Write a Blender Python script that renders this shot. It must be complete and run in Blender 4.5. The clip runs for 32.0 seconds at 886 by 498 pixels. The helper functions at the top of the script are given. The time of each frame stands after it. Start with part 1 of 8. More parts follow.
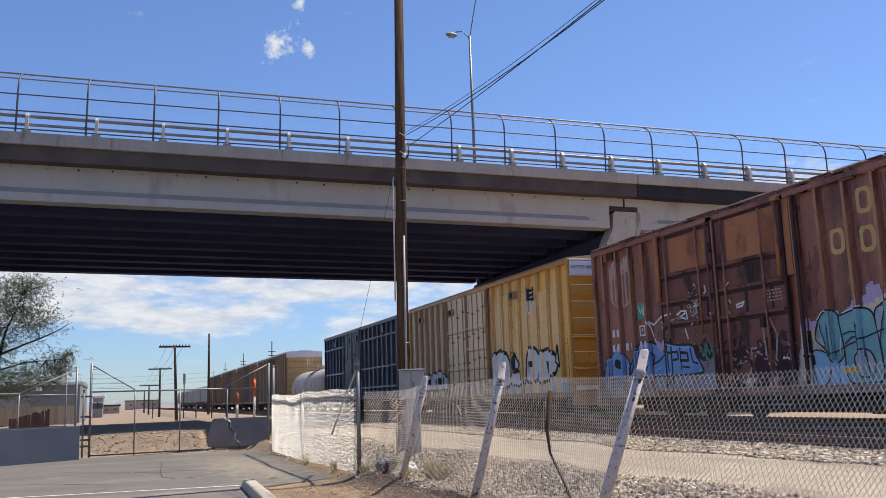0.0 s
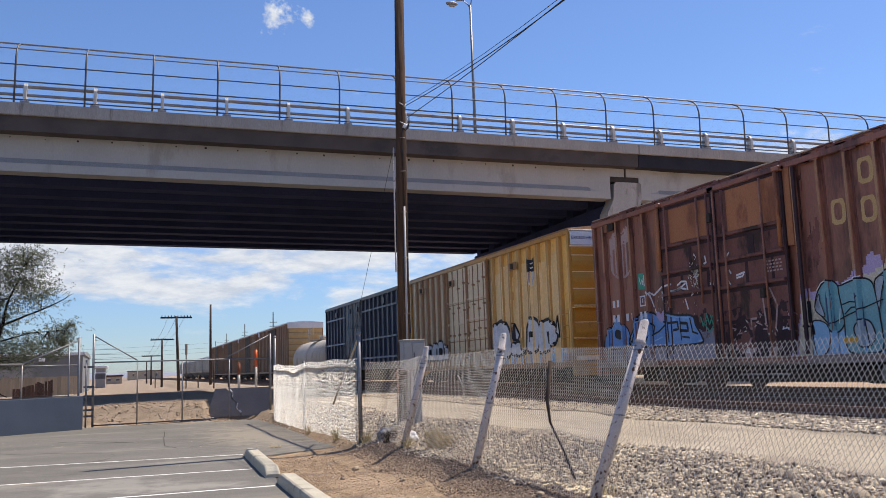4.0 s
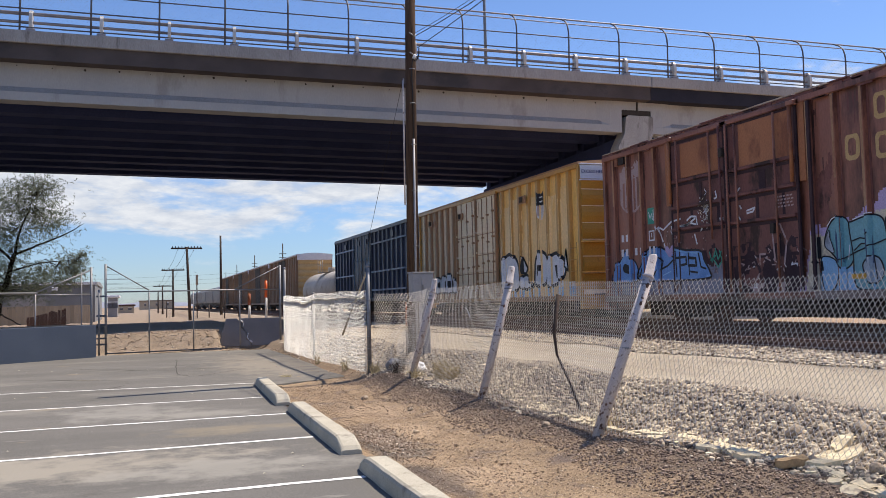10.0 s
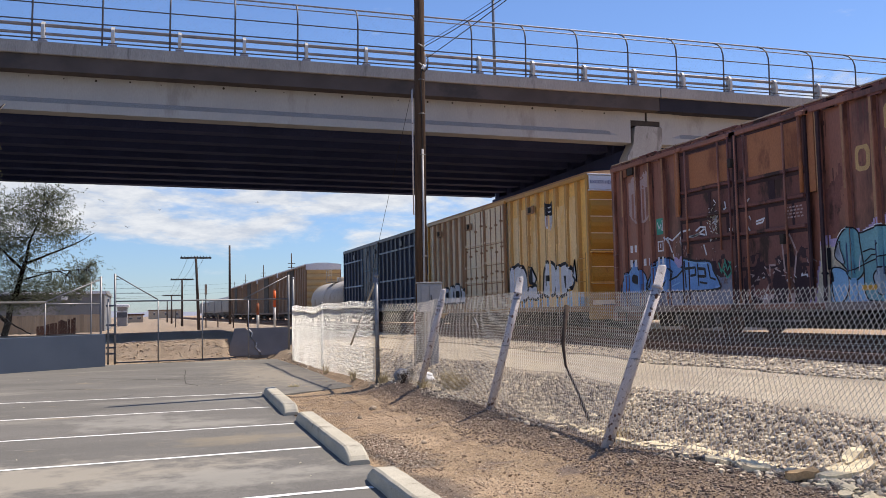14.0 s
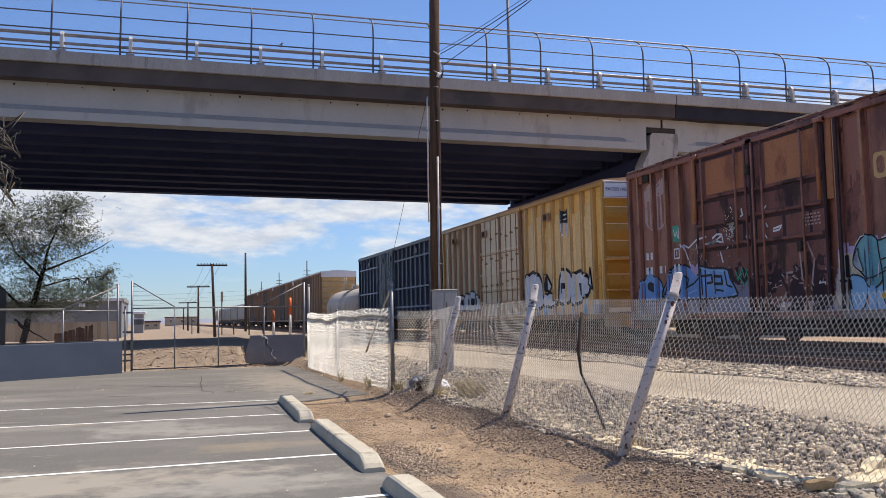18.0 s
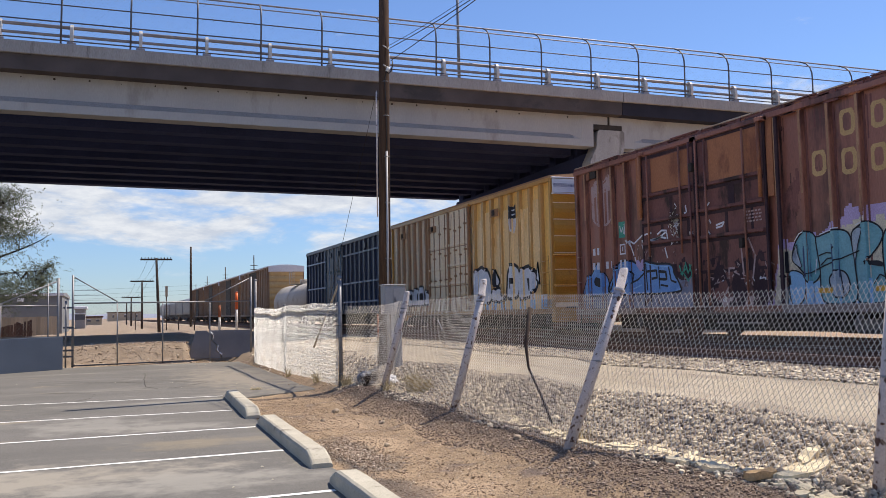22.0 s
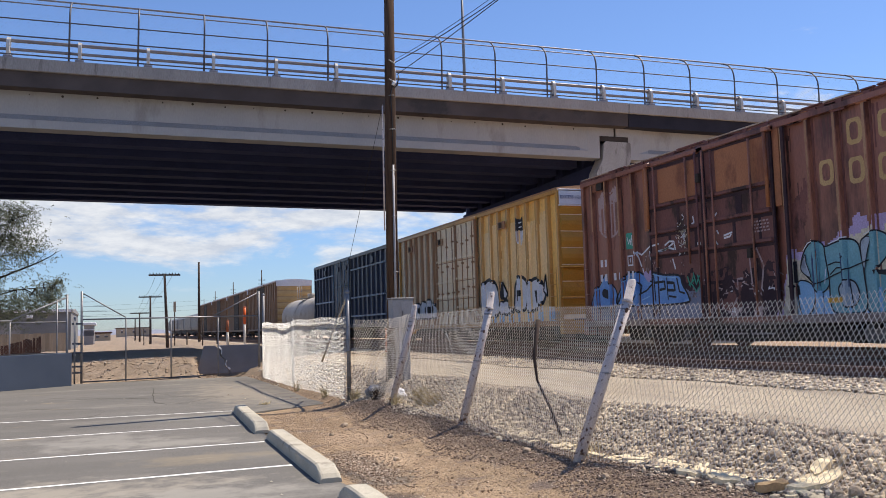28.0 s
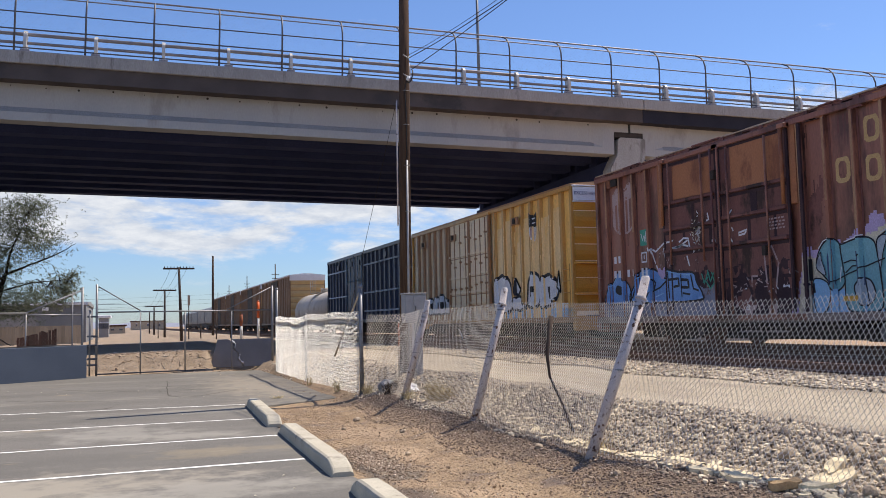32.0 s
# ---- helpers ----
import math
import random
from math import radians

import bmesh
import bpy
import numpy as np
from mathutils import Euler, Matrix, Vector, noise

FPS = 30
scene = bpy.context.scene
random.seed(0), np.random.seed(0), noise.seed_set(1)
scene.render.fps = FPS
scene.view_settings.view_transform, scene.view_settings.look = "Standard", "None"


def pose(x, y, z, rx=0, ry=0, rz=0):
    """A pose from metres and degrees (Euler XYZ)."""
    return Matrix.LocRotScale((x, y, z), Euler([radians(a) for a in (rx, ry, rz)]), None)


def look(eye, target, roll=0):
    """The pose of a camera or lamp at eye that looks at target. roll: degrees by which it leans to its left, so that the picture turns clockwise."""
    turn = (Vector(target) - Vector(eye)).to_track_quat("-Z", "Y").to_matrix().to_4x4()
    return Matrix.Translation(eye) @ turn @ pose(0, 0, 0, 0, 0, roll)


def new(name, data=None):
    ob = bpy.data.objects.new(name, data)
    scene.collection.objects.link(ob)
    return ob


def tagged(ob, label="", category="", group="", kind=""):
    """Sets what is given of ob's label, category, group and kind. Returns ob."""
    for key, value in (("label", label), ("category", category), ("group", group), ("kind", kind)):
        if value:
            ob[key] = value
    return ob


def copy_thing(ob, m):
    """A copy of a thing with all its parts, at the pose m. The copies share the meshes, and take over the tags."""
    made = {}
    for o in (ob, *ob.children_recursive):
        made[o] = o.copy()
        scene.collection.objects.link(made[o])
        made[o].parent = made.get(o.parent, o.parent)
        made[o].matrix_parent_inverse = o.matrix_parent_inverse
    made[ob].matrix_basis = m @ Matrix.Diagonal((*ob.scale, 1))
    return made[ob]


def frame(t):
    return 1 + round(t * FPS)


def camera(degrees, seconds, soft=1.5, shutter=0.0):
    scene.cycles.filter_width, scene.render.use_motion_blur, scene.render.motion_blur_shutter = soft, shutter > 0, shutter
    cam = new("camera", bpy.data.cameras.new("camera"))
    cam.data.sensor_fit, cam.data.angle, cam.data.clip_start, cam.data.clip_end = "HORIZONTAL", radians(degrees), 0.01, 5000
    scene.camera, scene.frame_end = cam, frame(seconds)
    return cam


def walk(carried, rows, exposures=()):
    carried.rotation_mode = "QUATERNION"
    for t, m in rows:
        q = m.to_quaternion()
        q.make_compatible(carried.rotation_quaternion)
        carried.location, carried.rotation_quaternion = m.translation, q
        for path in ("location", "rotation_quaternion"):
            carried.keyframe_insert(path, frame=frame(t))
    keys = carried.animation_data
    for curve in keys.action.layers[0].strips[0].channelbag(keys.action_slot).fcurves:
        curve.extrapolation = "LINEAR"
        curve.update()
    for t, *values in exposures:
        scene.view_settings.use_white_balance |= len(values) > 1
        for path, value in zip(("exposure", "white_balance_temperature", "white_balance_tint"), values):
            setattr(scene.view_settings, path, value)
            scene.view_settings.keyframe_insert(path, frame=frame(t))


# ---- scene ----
EYE = (0.0, 0.0, 1.6)
cam = camera(53.66, 32.0, soft=0.65)
# seconds, point looked at, roll
PATH = [
    (0, (6.8353, 18.5006, 4.9176), -1.907),
    (0.5, (6.7801, 18.5210, 4.9173), -2.080),
    (1, (6.7332, 18.5448, 4.8794), -2.302),
    (1.5, (6.6979, 18.5682, 4.8188), -2.489),
    (2, (6.6937, 18.5785, 4.7678), -2.678),
    (2.5, (6.7146, 18.5777, 4.7275), -2.728),
    (3, (6.7424, 18.5810, 4.6472), -2.505),
    (3.5, (6.7746, 18.5952, 4.4850), -2.176),
    (5.5, (7.0579, 18.6126, 3.5386), -1.740),
    (6, (7.1195, 18.6058, 3.3716), -1.776),
    (6.5, (7.1714, 18.5986, 3.2320), -1.724),
    (7, (7.1914, 18.5995, 3.1305), -1.619),
    (7.5, (7.1850, 18.6070, 3.0679), -1.530),
    (8, (7.1300, 18.6311, 3.0300), -1.443),
    (8.5, (7.0354, 18.6723, 2.9601), -1.491),
    (9, (6.9271, 18.7179, 2.8875), -1.500),
    (9.5, (6.7965, 18.7712, 2.8037), -1.430),
    (10, (6.6491, 18.8276, 2.7452), -1.436),
    (10.5, (6.5130, 18.8751, 2.7458), -1.393),
    (11, (6.4149, 18.9050, 2.8042), -1.441),
    (11.5, (6.3603, 18.9181, 2.8859), -1.425),
    (12, (6.3309, 18.9237, 2.9466), -1.401),
    (12.5, (6.3276, 18.9235, 2.9640), -1.381),
    (13, (6.3614, 18.9115, 2.9736), -1.308),
    (13.5, (6.4108, 18.8942, 2.9826), -1.306),
    (14, (6.4655, 18.8757, 2.9810), -1.279),
    (14.5, (6.4936, 18.8699, 2.9263), -1.325),
    (16.5, (6.2531, 18.9454, 3.0031), -1.198),
    (17, (6.1888, 18.9587, 3.1048), -1.163),
    (17.5, (6.1470, 18.9679, 3.1597), -1.189),
    (18, (6.1382, 18.9710, 3.1566), -1.211),
    (18.5, (6.2155, 18.9495, 3.1111), -1.161),
    (19, (6.3866, 18.8948, 3.0821), -1.137),
    (19.5, (6.6609, 18.7994, 3.0887), -1.079),
    (20, (6.9463, 18.6912, 3.1450), -1.089),
    (20.5, (7.1479, 18.6100, 3.2051), -1.125),
    (21, (7.2414, 18.5746, 3.1960), -1.196),
    (21.5, (7.2459, 18.5799, 3.1114), -1.250),
    (22, (7.2406, 18.5895, 3.0159), -1.246),
    (22.5, (7.2246, 18.6000, 2.9586), -1.235),
    (23, (7.2070, 18.6054, 2.9777), -1.226),
    (23.5, (7.1885, 18.6067, 3.0546), -1.220),
    (24, (7.1727, 18.6054, 3.1465), -1.238),
    (24.5, (7.1557, 18.6064, 3.2122), -1.351),
    (25, (7.1335, 18.6130, 3.2335), -1.429),
    (25.5, (7.1221, 18.6143, 3.2682), -1.499),
    (27.5, (7.0963, 18.6192, 3.3227), -1.751),
    (28, (7.0840, 18.6245, 3.3157), -1.730),
    (28.5, (7.0721, 18.6279, 3.3285), -1.656),
    (29, (7.0591, 18.6302, 3.3567), -1.675),
    (29.5, (7.0266, 18.6414, 3.3674), -1.628),
    (30, (6.9894, 18.6557, 3.3649), -1.572),
    (30.5, (6.9418, 18.6753, 3.3453), -1.459),
    (31, (6.8821, 18.7008, 3.3084), -1.413),
    (31.5, (6.8357, 18.7219, 3.2625), -1.298),
    (32, (6.8015, 18.7380, 3.2205), -1.300),
]
walk(cam, [(t, look(EYE, target, roll)) for t, target, roll in PATH], exposures=[(0, 0.3), (32, 0.3)])

# ---- light ----
SUN_EL, SUN_AZ = radians(61.0), radians(12.1)      # the sun stands over the far side of the train
sun_way = Vector((math.cos(SUN_EL) * math.cos(SUN_AZ), math.cos(SUN_EL) * math.sin(SUN_AZ), math.sin(SUN_EL)))
sun = new("sun", bpy.data.lights.new("sun", "SUN"))
sun.data.energy, sun.data.angle, sun.data.color = 5.0, radians(0.53), (1.0, 0.89, 0.765)
sun.matrix_world = look(sun_way * 100, (0, 0, 0))


def sky_world():
    w = bpy.data.worlds.new("sky")
    w.use_nodes = True
    nt = w.node_tree
    nt.nodes.clear()
    N, L = nt.nodes.new, nt.links.new
    out, bg = N("ShaderNodeOutputWorld"), N("ShaderNodeBackground")
    sky = N("ShaderNodeTexSky")
    sky.sky_type, sky.sun_disc = "NISHITA", False
    sky.sun_elevation, sky.sun_rotation = SUN_EL, radians(90) - SUN_AZ
    sky.altitude, sky.air_density, sky.dust_density, sky.ozone_density = 700, 1.0, 0.35, 2.8
    # clouds: wide soft banks low over the horizon, a few tufts above
    tc, sep = N("ShaderNodeTexCoord"), N("ShaderNodeSeparateXYZ")
    L(tc.outputs["Generated"], sep.inputs[0])
    mp = N("ShaderNodeMapping")
    mp.inputs["Scale"].default_value = (6.0, 6.0, 20.0)
    mp.inputs["Location"].default_value = (0.35, 0.2, 0.55)
    L(tc.outputs["Generated"], mp.inputs[0])
    big = N("ShaderNodeTexNoise")
    big.inputs["Scale"].default_value, big.inputs["Detail"].default_value = 1.0, 9.0
    big.inputs["Roughness"].default_value, big.inputs["Distortion"].default_value = 0.58, 0.5
    L(mp.outputs[0], big.inputs["Vector"])
    band = N("ShaderNodeValToRGB")                # how much cloud at each height
    r = band.color_ramp
    r.elements[0].position, r.elements[0].color = 0.0, (0.10, 0.10, 0.10, 1)
    r.elements[1].position, r.elements[1].color = 1.0, (0.0, 0.0, 0.0, 1)
    for p, v in ((0.03, 0.16), (0.055, 0.26), (0.075, 0.55), (0.095, 0.88), (0.17, 1.0), (0.21, 0.7), (0.25, 0.0), (0.40, 0.0)):
        e = r.elements.new(p)
        e.color = (v, v, v, 1)
    L(sep.outputs["Z"], band.inputs[0])
    add = N("ShaderNodeMath")
    add.operation = "MULTIPLY_ADD"
    L(band.outputs[0], add.inputs[0])
    add.inputs[1].default_value = 0.38
    L(big.outputs[0], add.inputs[2])
    cut = N("ShaderNodeMapRange")
    cut.interpolation_type = "SMOOTHSTEP"
    cut.inputs["From Min"].default_value, cut.inputs["From Max"].default_value = 0.70, 0.93
    puff = N("ShaderNodeTexNoise")                # billows inside the banks
    puff.inputs["Scale"].default_value, puff.inputs["Detail"].default_value, puff.inputs["Roughness"].default_value = 4.2, 8.0, 0.62
    L(mp.outputs[0], puff.inputs["Vector"])
    ragged = N("ShaderNodeMath")
    ragged.operation = "MULTIPLY_ADD"
    L(puff.outputs[0], ragged.inputs[0])
    ragged.inputs[1].default_value = 0.30
    L(add.outputs[0], ragged.inputs[2])
    less = N("ShaderNodeMath")
    less.operation = "SUBTRACT"
    L(ragged.outputs[0], less.inputs[0])
    less.inputs[1].default_value = 0.118
    L(less.outputs[0], cut.inputs[0])
    tuft_cover = cut.outputs[0]
    fine = N("ShaderNodeTexNoise")
    fine.inputs["Scale"].default_value, fine.inputs["Detail"].default_value, fine.inputs["Roughness"].default_value = 38.0, 6.0, 0.65
    L(tc.outputs["Generated"], fine.inputs["Vector"])
    for way, size in (((0.151, 0.911, 0.384), 0.046), ((0.173, 0.888, 0.427), 0.024), ((0.186, 0.905, 0.383), 0.02)):
        gap, near, both_, top = N("ShaderNodeVectorMath"), N("ShaderNodeMapRange"), N("ShaderNodeMath"), N("ShaderNodeMath")
        gap.operation, both_.operation, top.operation = "DISTANCE", "MULTIPLY_ADD", "MAXIMUM"
        L(tc.outputs["Generated"], gap.inputs[0])
        gap.inputs[1].default_value = way
        near.inputs["From Min"].default_value, near.inputs["From Max"].default_value = size, 0.0
        L(gap.outputs["Value"], near.inputs[0])
        L(near.outputs[0], both_.inputs[0])
        both_.inputs[1].default_value = 0.42
        L(fine.outputs[0], both_.inputs[2])
        edge = N("ShaderNodeMapRange")
        edge.inputs["From Min"].default_value, edge.inputs["From Max"].default_value = 0.76, 0.92
        L(both_.outputs[0], edge.inputs[0])
        L(edge.outputs[0], top.inputs[0])
        L(tuft_cover, top.inputs[1])
        tuft_cover = top.outputs[0]
    mix = N("ShaderNodeMix")
    mix.data_type = "RGBA"
    L(tuft_cover, mix.inputs["Factor"])
    deep = N("ShaderNodeMix")
    deep.data_type, deep.blend_type = "RGBA", "MULTIPLY"
    deep.inputs["Factor"].default_value = 1.0
    L(sky.outputs[0], deep.inputs["A"])
    tone = N("ShaderNodeValToRGB")                # the air deepens the blue low down and high up
    tr = tone.color_ramp
    tr.elements[0].position, tr.elements[0].color = 0.0, (0.60, 0.70, 0.89, 1)
    tr.elements[1].position, tr.elements[1].color = 0.24, (0.855, 0.955, 1.175, 1)
    L(sep.outputs["Z"], tone.inputs[0])
    L(tone.outputs[0], deep.inputs["B"])
    L(deep.outputs["Result"], mix.inputs["A"])
    lobe = N("ShaderNodeMapRange")
    lobe.inputs["From Min"].default_value, lobe.inputs["From Max"].default_value = 0.36, 0.62
    L(puff.outputs[0], lobe.inputs[0])
    cloud = N("ShaderNodeMix")
    cloud.data_type = "RGBA"
    cloud.inputs["A"].default_value, cloud.inputs["B"].default_value = (4.45, 4.85, 5.6, 1), (6.1, 6.3, 6.65, 1)
    L(lobe.outputs[0], cloud.inputs["Factor"])
    L(cloud.outputs["Result"], mix.inputs["B"])
    L(mix.outputs["Result"], bg.inputs["Color"])
    bg.inputs["Strength"].default_value = 0.109
    L(bg.outputs[0], out.inputs[0])
    scene.world = w


sky_world()


# ---- materials ----
def surface(name, c1, c2, scale=3.0, rough=0.8, metal=0.0, bump=0.2, fine=60.0, spots=None, spot_scale=1.2, spot_at=0.62, spot2=None,
            stretch=(1, 1, 1), var=0.0, detail=6.0, spec=0.3, fine_col=0.25):
    """A surface with broad colour change, fine grain, optional stains or rust, and relief at two sizes; scales are per metre."""
    m = bpy.data.materials.new(name)
    m.use_nodes = True
    nt = m.node_tree
    N, L = nt.nodes.new, nt.links.new
    p = nt.nodes["Principled BSDF"]
    p.inputs["Roughness"].default_value, p.inputs["Metallic"].default_value = rough, metal
    p.inputs["Specular IOR Level"].default_value = spec
    tc, mp = N("ShaderNodeTexCoord"), N("ShaderNodeMapping")
    mp.inputs["Scale"].default_value = stretch
    L(tc.outputs["Object"], mp.inputs[0])

    def tex(s, d=detail, ro=0.6):
        n = N("ShaderNodeTexNoise")
        n.inputs["Scale"].default_value, n.inputs["Detail"].default_value, n.inputs["Roughness"].default_value = s, d, ro
        L(mp.outputs[0], n.inputs["Vector"])
        return n

    def ramp(src, a, b):
        n = N("ShaderNodeMapRange")
        n.inputs["From Min"].default_value, n.inputs["From Max"].default_value = a, b
        L(src, n.inputs[0])
        return n.outputs[0]

    def blend(f, a, b, how="MIX"):
        n = N("ShaderNodeMix")
        n.data_type, n.blend_type = "RGBA", how
        if isinstance(f, float):
            n.inputs["Factor"].default_value = f
        else:
            L(f, n.inputs["Factor"])
        for key, v in (("A", a), ("B", b)):
            if isinstance(v, tuple):
                n.inputs[key].default_value = (*v, 1)
            else:
                L(v, n.inputs[key])
        return n.outputs["Result"]

    broad, grain = tex(scale), tex(fine, 4.0, 0.7)
    col = blend(ramp(broad.outputs[0], 0.32, 0.68), c1, c2)
    g = N("ShaderNodeMapRange")
    g.inputs["From Min"].default_value, g.inputs["From Max"].default_value = 0.25, 0.75
    g.inputs["To Min"].default_value, g.inputs["To Max"].default_value = 1 - fine_col, 1 + fine_col
    L(grain.outputs[0], g.inputs[0])
    if spots:
        st = tex(spot_scale, 8.0, 0.65)
        col = blend(ramp(st.outputs[0], spot_at, spot_at + 0.09), col, spots)
    if spot2:
        st2 = tex(spot_scale * 4.3, 6.0, 0.7)
        col = blend(ramp(st2.outputs[0], 0.62, 0.72), col, spot2)
    comb = N("ShaderNodeCombineXYZ")
    for k in range(3):
        L(g.outputs[0], comb.inputs[k])
    col = blend(1.0, col, comb.outputs[0], "MULTIPLY")
    if var:
        oi, mr, cb = N("ShaderNodeObjectInfo"), N("ShaderNodeMapRange"), N("ShaderNodeCombineXYZ")
        mr.inputs["To Min"].default_value, mr.inputs["To Max"].default_value = 1 - var, 1 + var
        L(oi.outputs["Random"], mr.inputs[0])
        for k in range(3):
            L(mr.outputs[0], cb.inputs[k])
        col = blend(1.0, col, cb.outputs[0], "MULTIPLY")
    L(col, p.inputs["Base Color"])
    if bump:
        b1, b2 = N("ShaderNodeBump"), N("ShaderNodeBump")
        b1.inputs["Strength"].default_value, b1.inputs["Distance"].default_value = bump, 0.02
        b2.inputs["Strength"].default_value, b2.inputs["Distance"].default_value = bump, 0.004
        L(broad.outputs[0], b1.inputs["Height"])
        L(grain.outputs[0], b2.inputs["Height"])
        L(b1.outputs[0], b2.inputs["Normal"])
        L(b2.outputs[0], p.inputs["Normal"])
    return m


def island(name, cols, rough=0.9, fine=40.0, bump=0.3, thin=0.0):
    """Loose pieces in one mesh, each with its own tone out of a row of colours."""
    m = bpy.data.materials.new(name)
    m.use_nodes = True
    nt = m.node_tree
    N, L = nt.nodes.new, nt.links.new
    p = nt.nodes["Principled BSDF"]
    p.inputs["Roughness"].default_value, p.inputs["Specular IOR Level"].default_value = rough, 0.25
    geo, rp, tc = N("ShaderNodeNewGeometry"), N("ShaderNodeValToRGB"), N("ShaderNodeTexCoord")
    rp.color_ramp.elements[0].color, rp.color_ramp.elements[1].color = (*cols[0], 1), (*cols[-1], 1)
    for k, c in enumerate(cols[1:-1]):
        rp.color_ramp.elements.new((k + 1) / (len(cols) - 1)).color = (*c, 1)
    L(geo.outputs["Random Per Island"], rp.inputs[0])
    ns, mr, mx = N("ShaderNodeTexNoise"), N("ShaderNodeMapRange"), N("ShaderNodeMix")
    ns.inputs["Scale"].default_value = fine
    L(tc.outputs["Object"], ns.inputs["Vector"])
    mr.inputs["From Min"].default_value, mr.inputs["From Max"].default_value = 0.3, 0.7
    mr.inputs["To Min"].default_value, mr.inputs["To Max"].default_value = 0.75, 1.2
    L(ns.outputs[0], mr.inputs[0])
    mx.data_type, mx.blend_type = "RGBA", "MULTIPLY"
    mx.inputs["Factor"].default_value = 1.0
    cb = N("ShaderNodeCombineXYZ")
    for k in range(3):
        L(mr.outputs[0], cb.inputs[k])
    L(rp.outputs[0], mx.inputs["A"])
    L(cb.outputs[0], mx.inputs["B"])
    L(mx.outputs["Result"], p.inputs["Base Color"])
    if thin:
        tr, sh = N("ShaderNodeBsdfTranslucent"), N("ShaderNodeMixShader")
        L(mx.outputs["Result"], tr.inputs["Color"])
        sh.inputs[0].default_value = thin
        L(p.outputs[0], sh.inputs[1])
        L(tr.outputs[0], sh.inputs[2])
        L(sh.outputs[0], nt.nodes["Material Output"].inputs["Surface"])
    bp = N("ShaderNodeBump")
    bp.inputs["Strength"].default_value, bp.inputs["Distance"].default_value = bump, 0.01
    L(ns.outputs[0], bp.inputs["Height"])
    L(bp.outputs[0], p.inputs["Normal"])
    return m


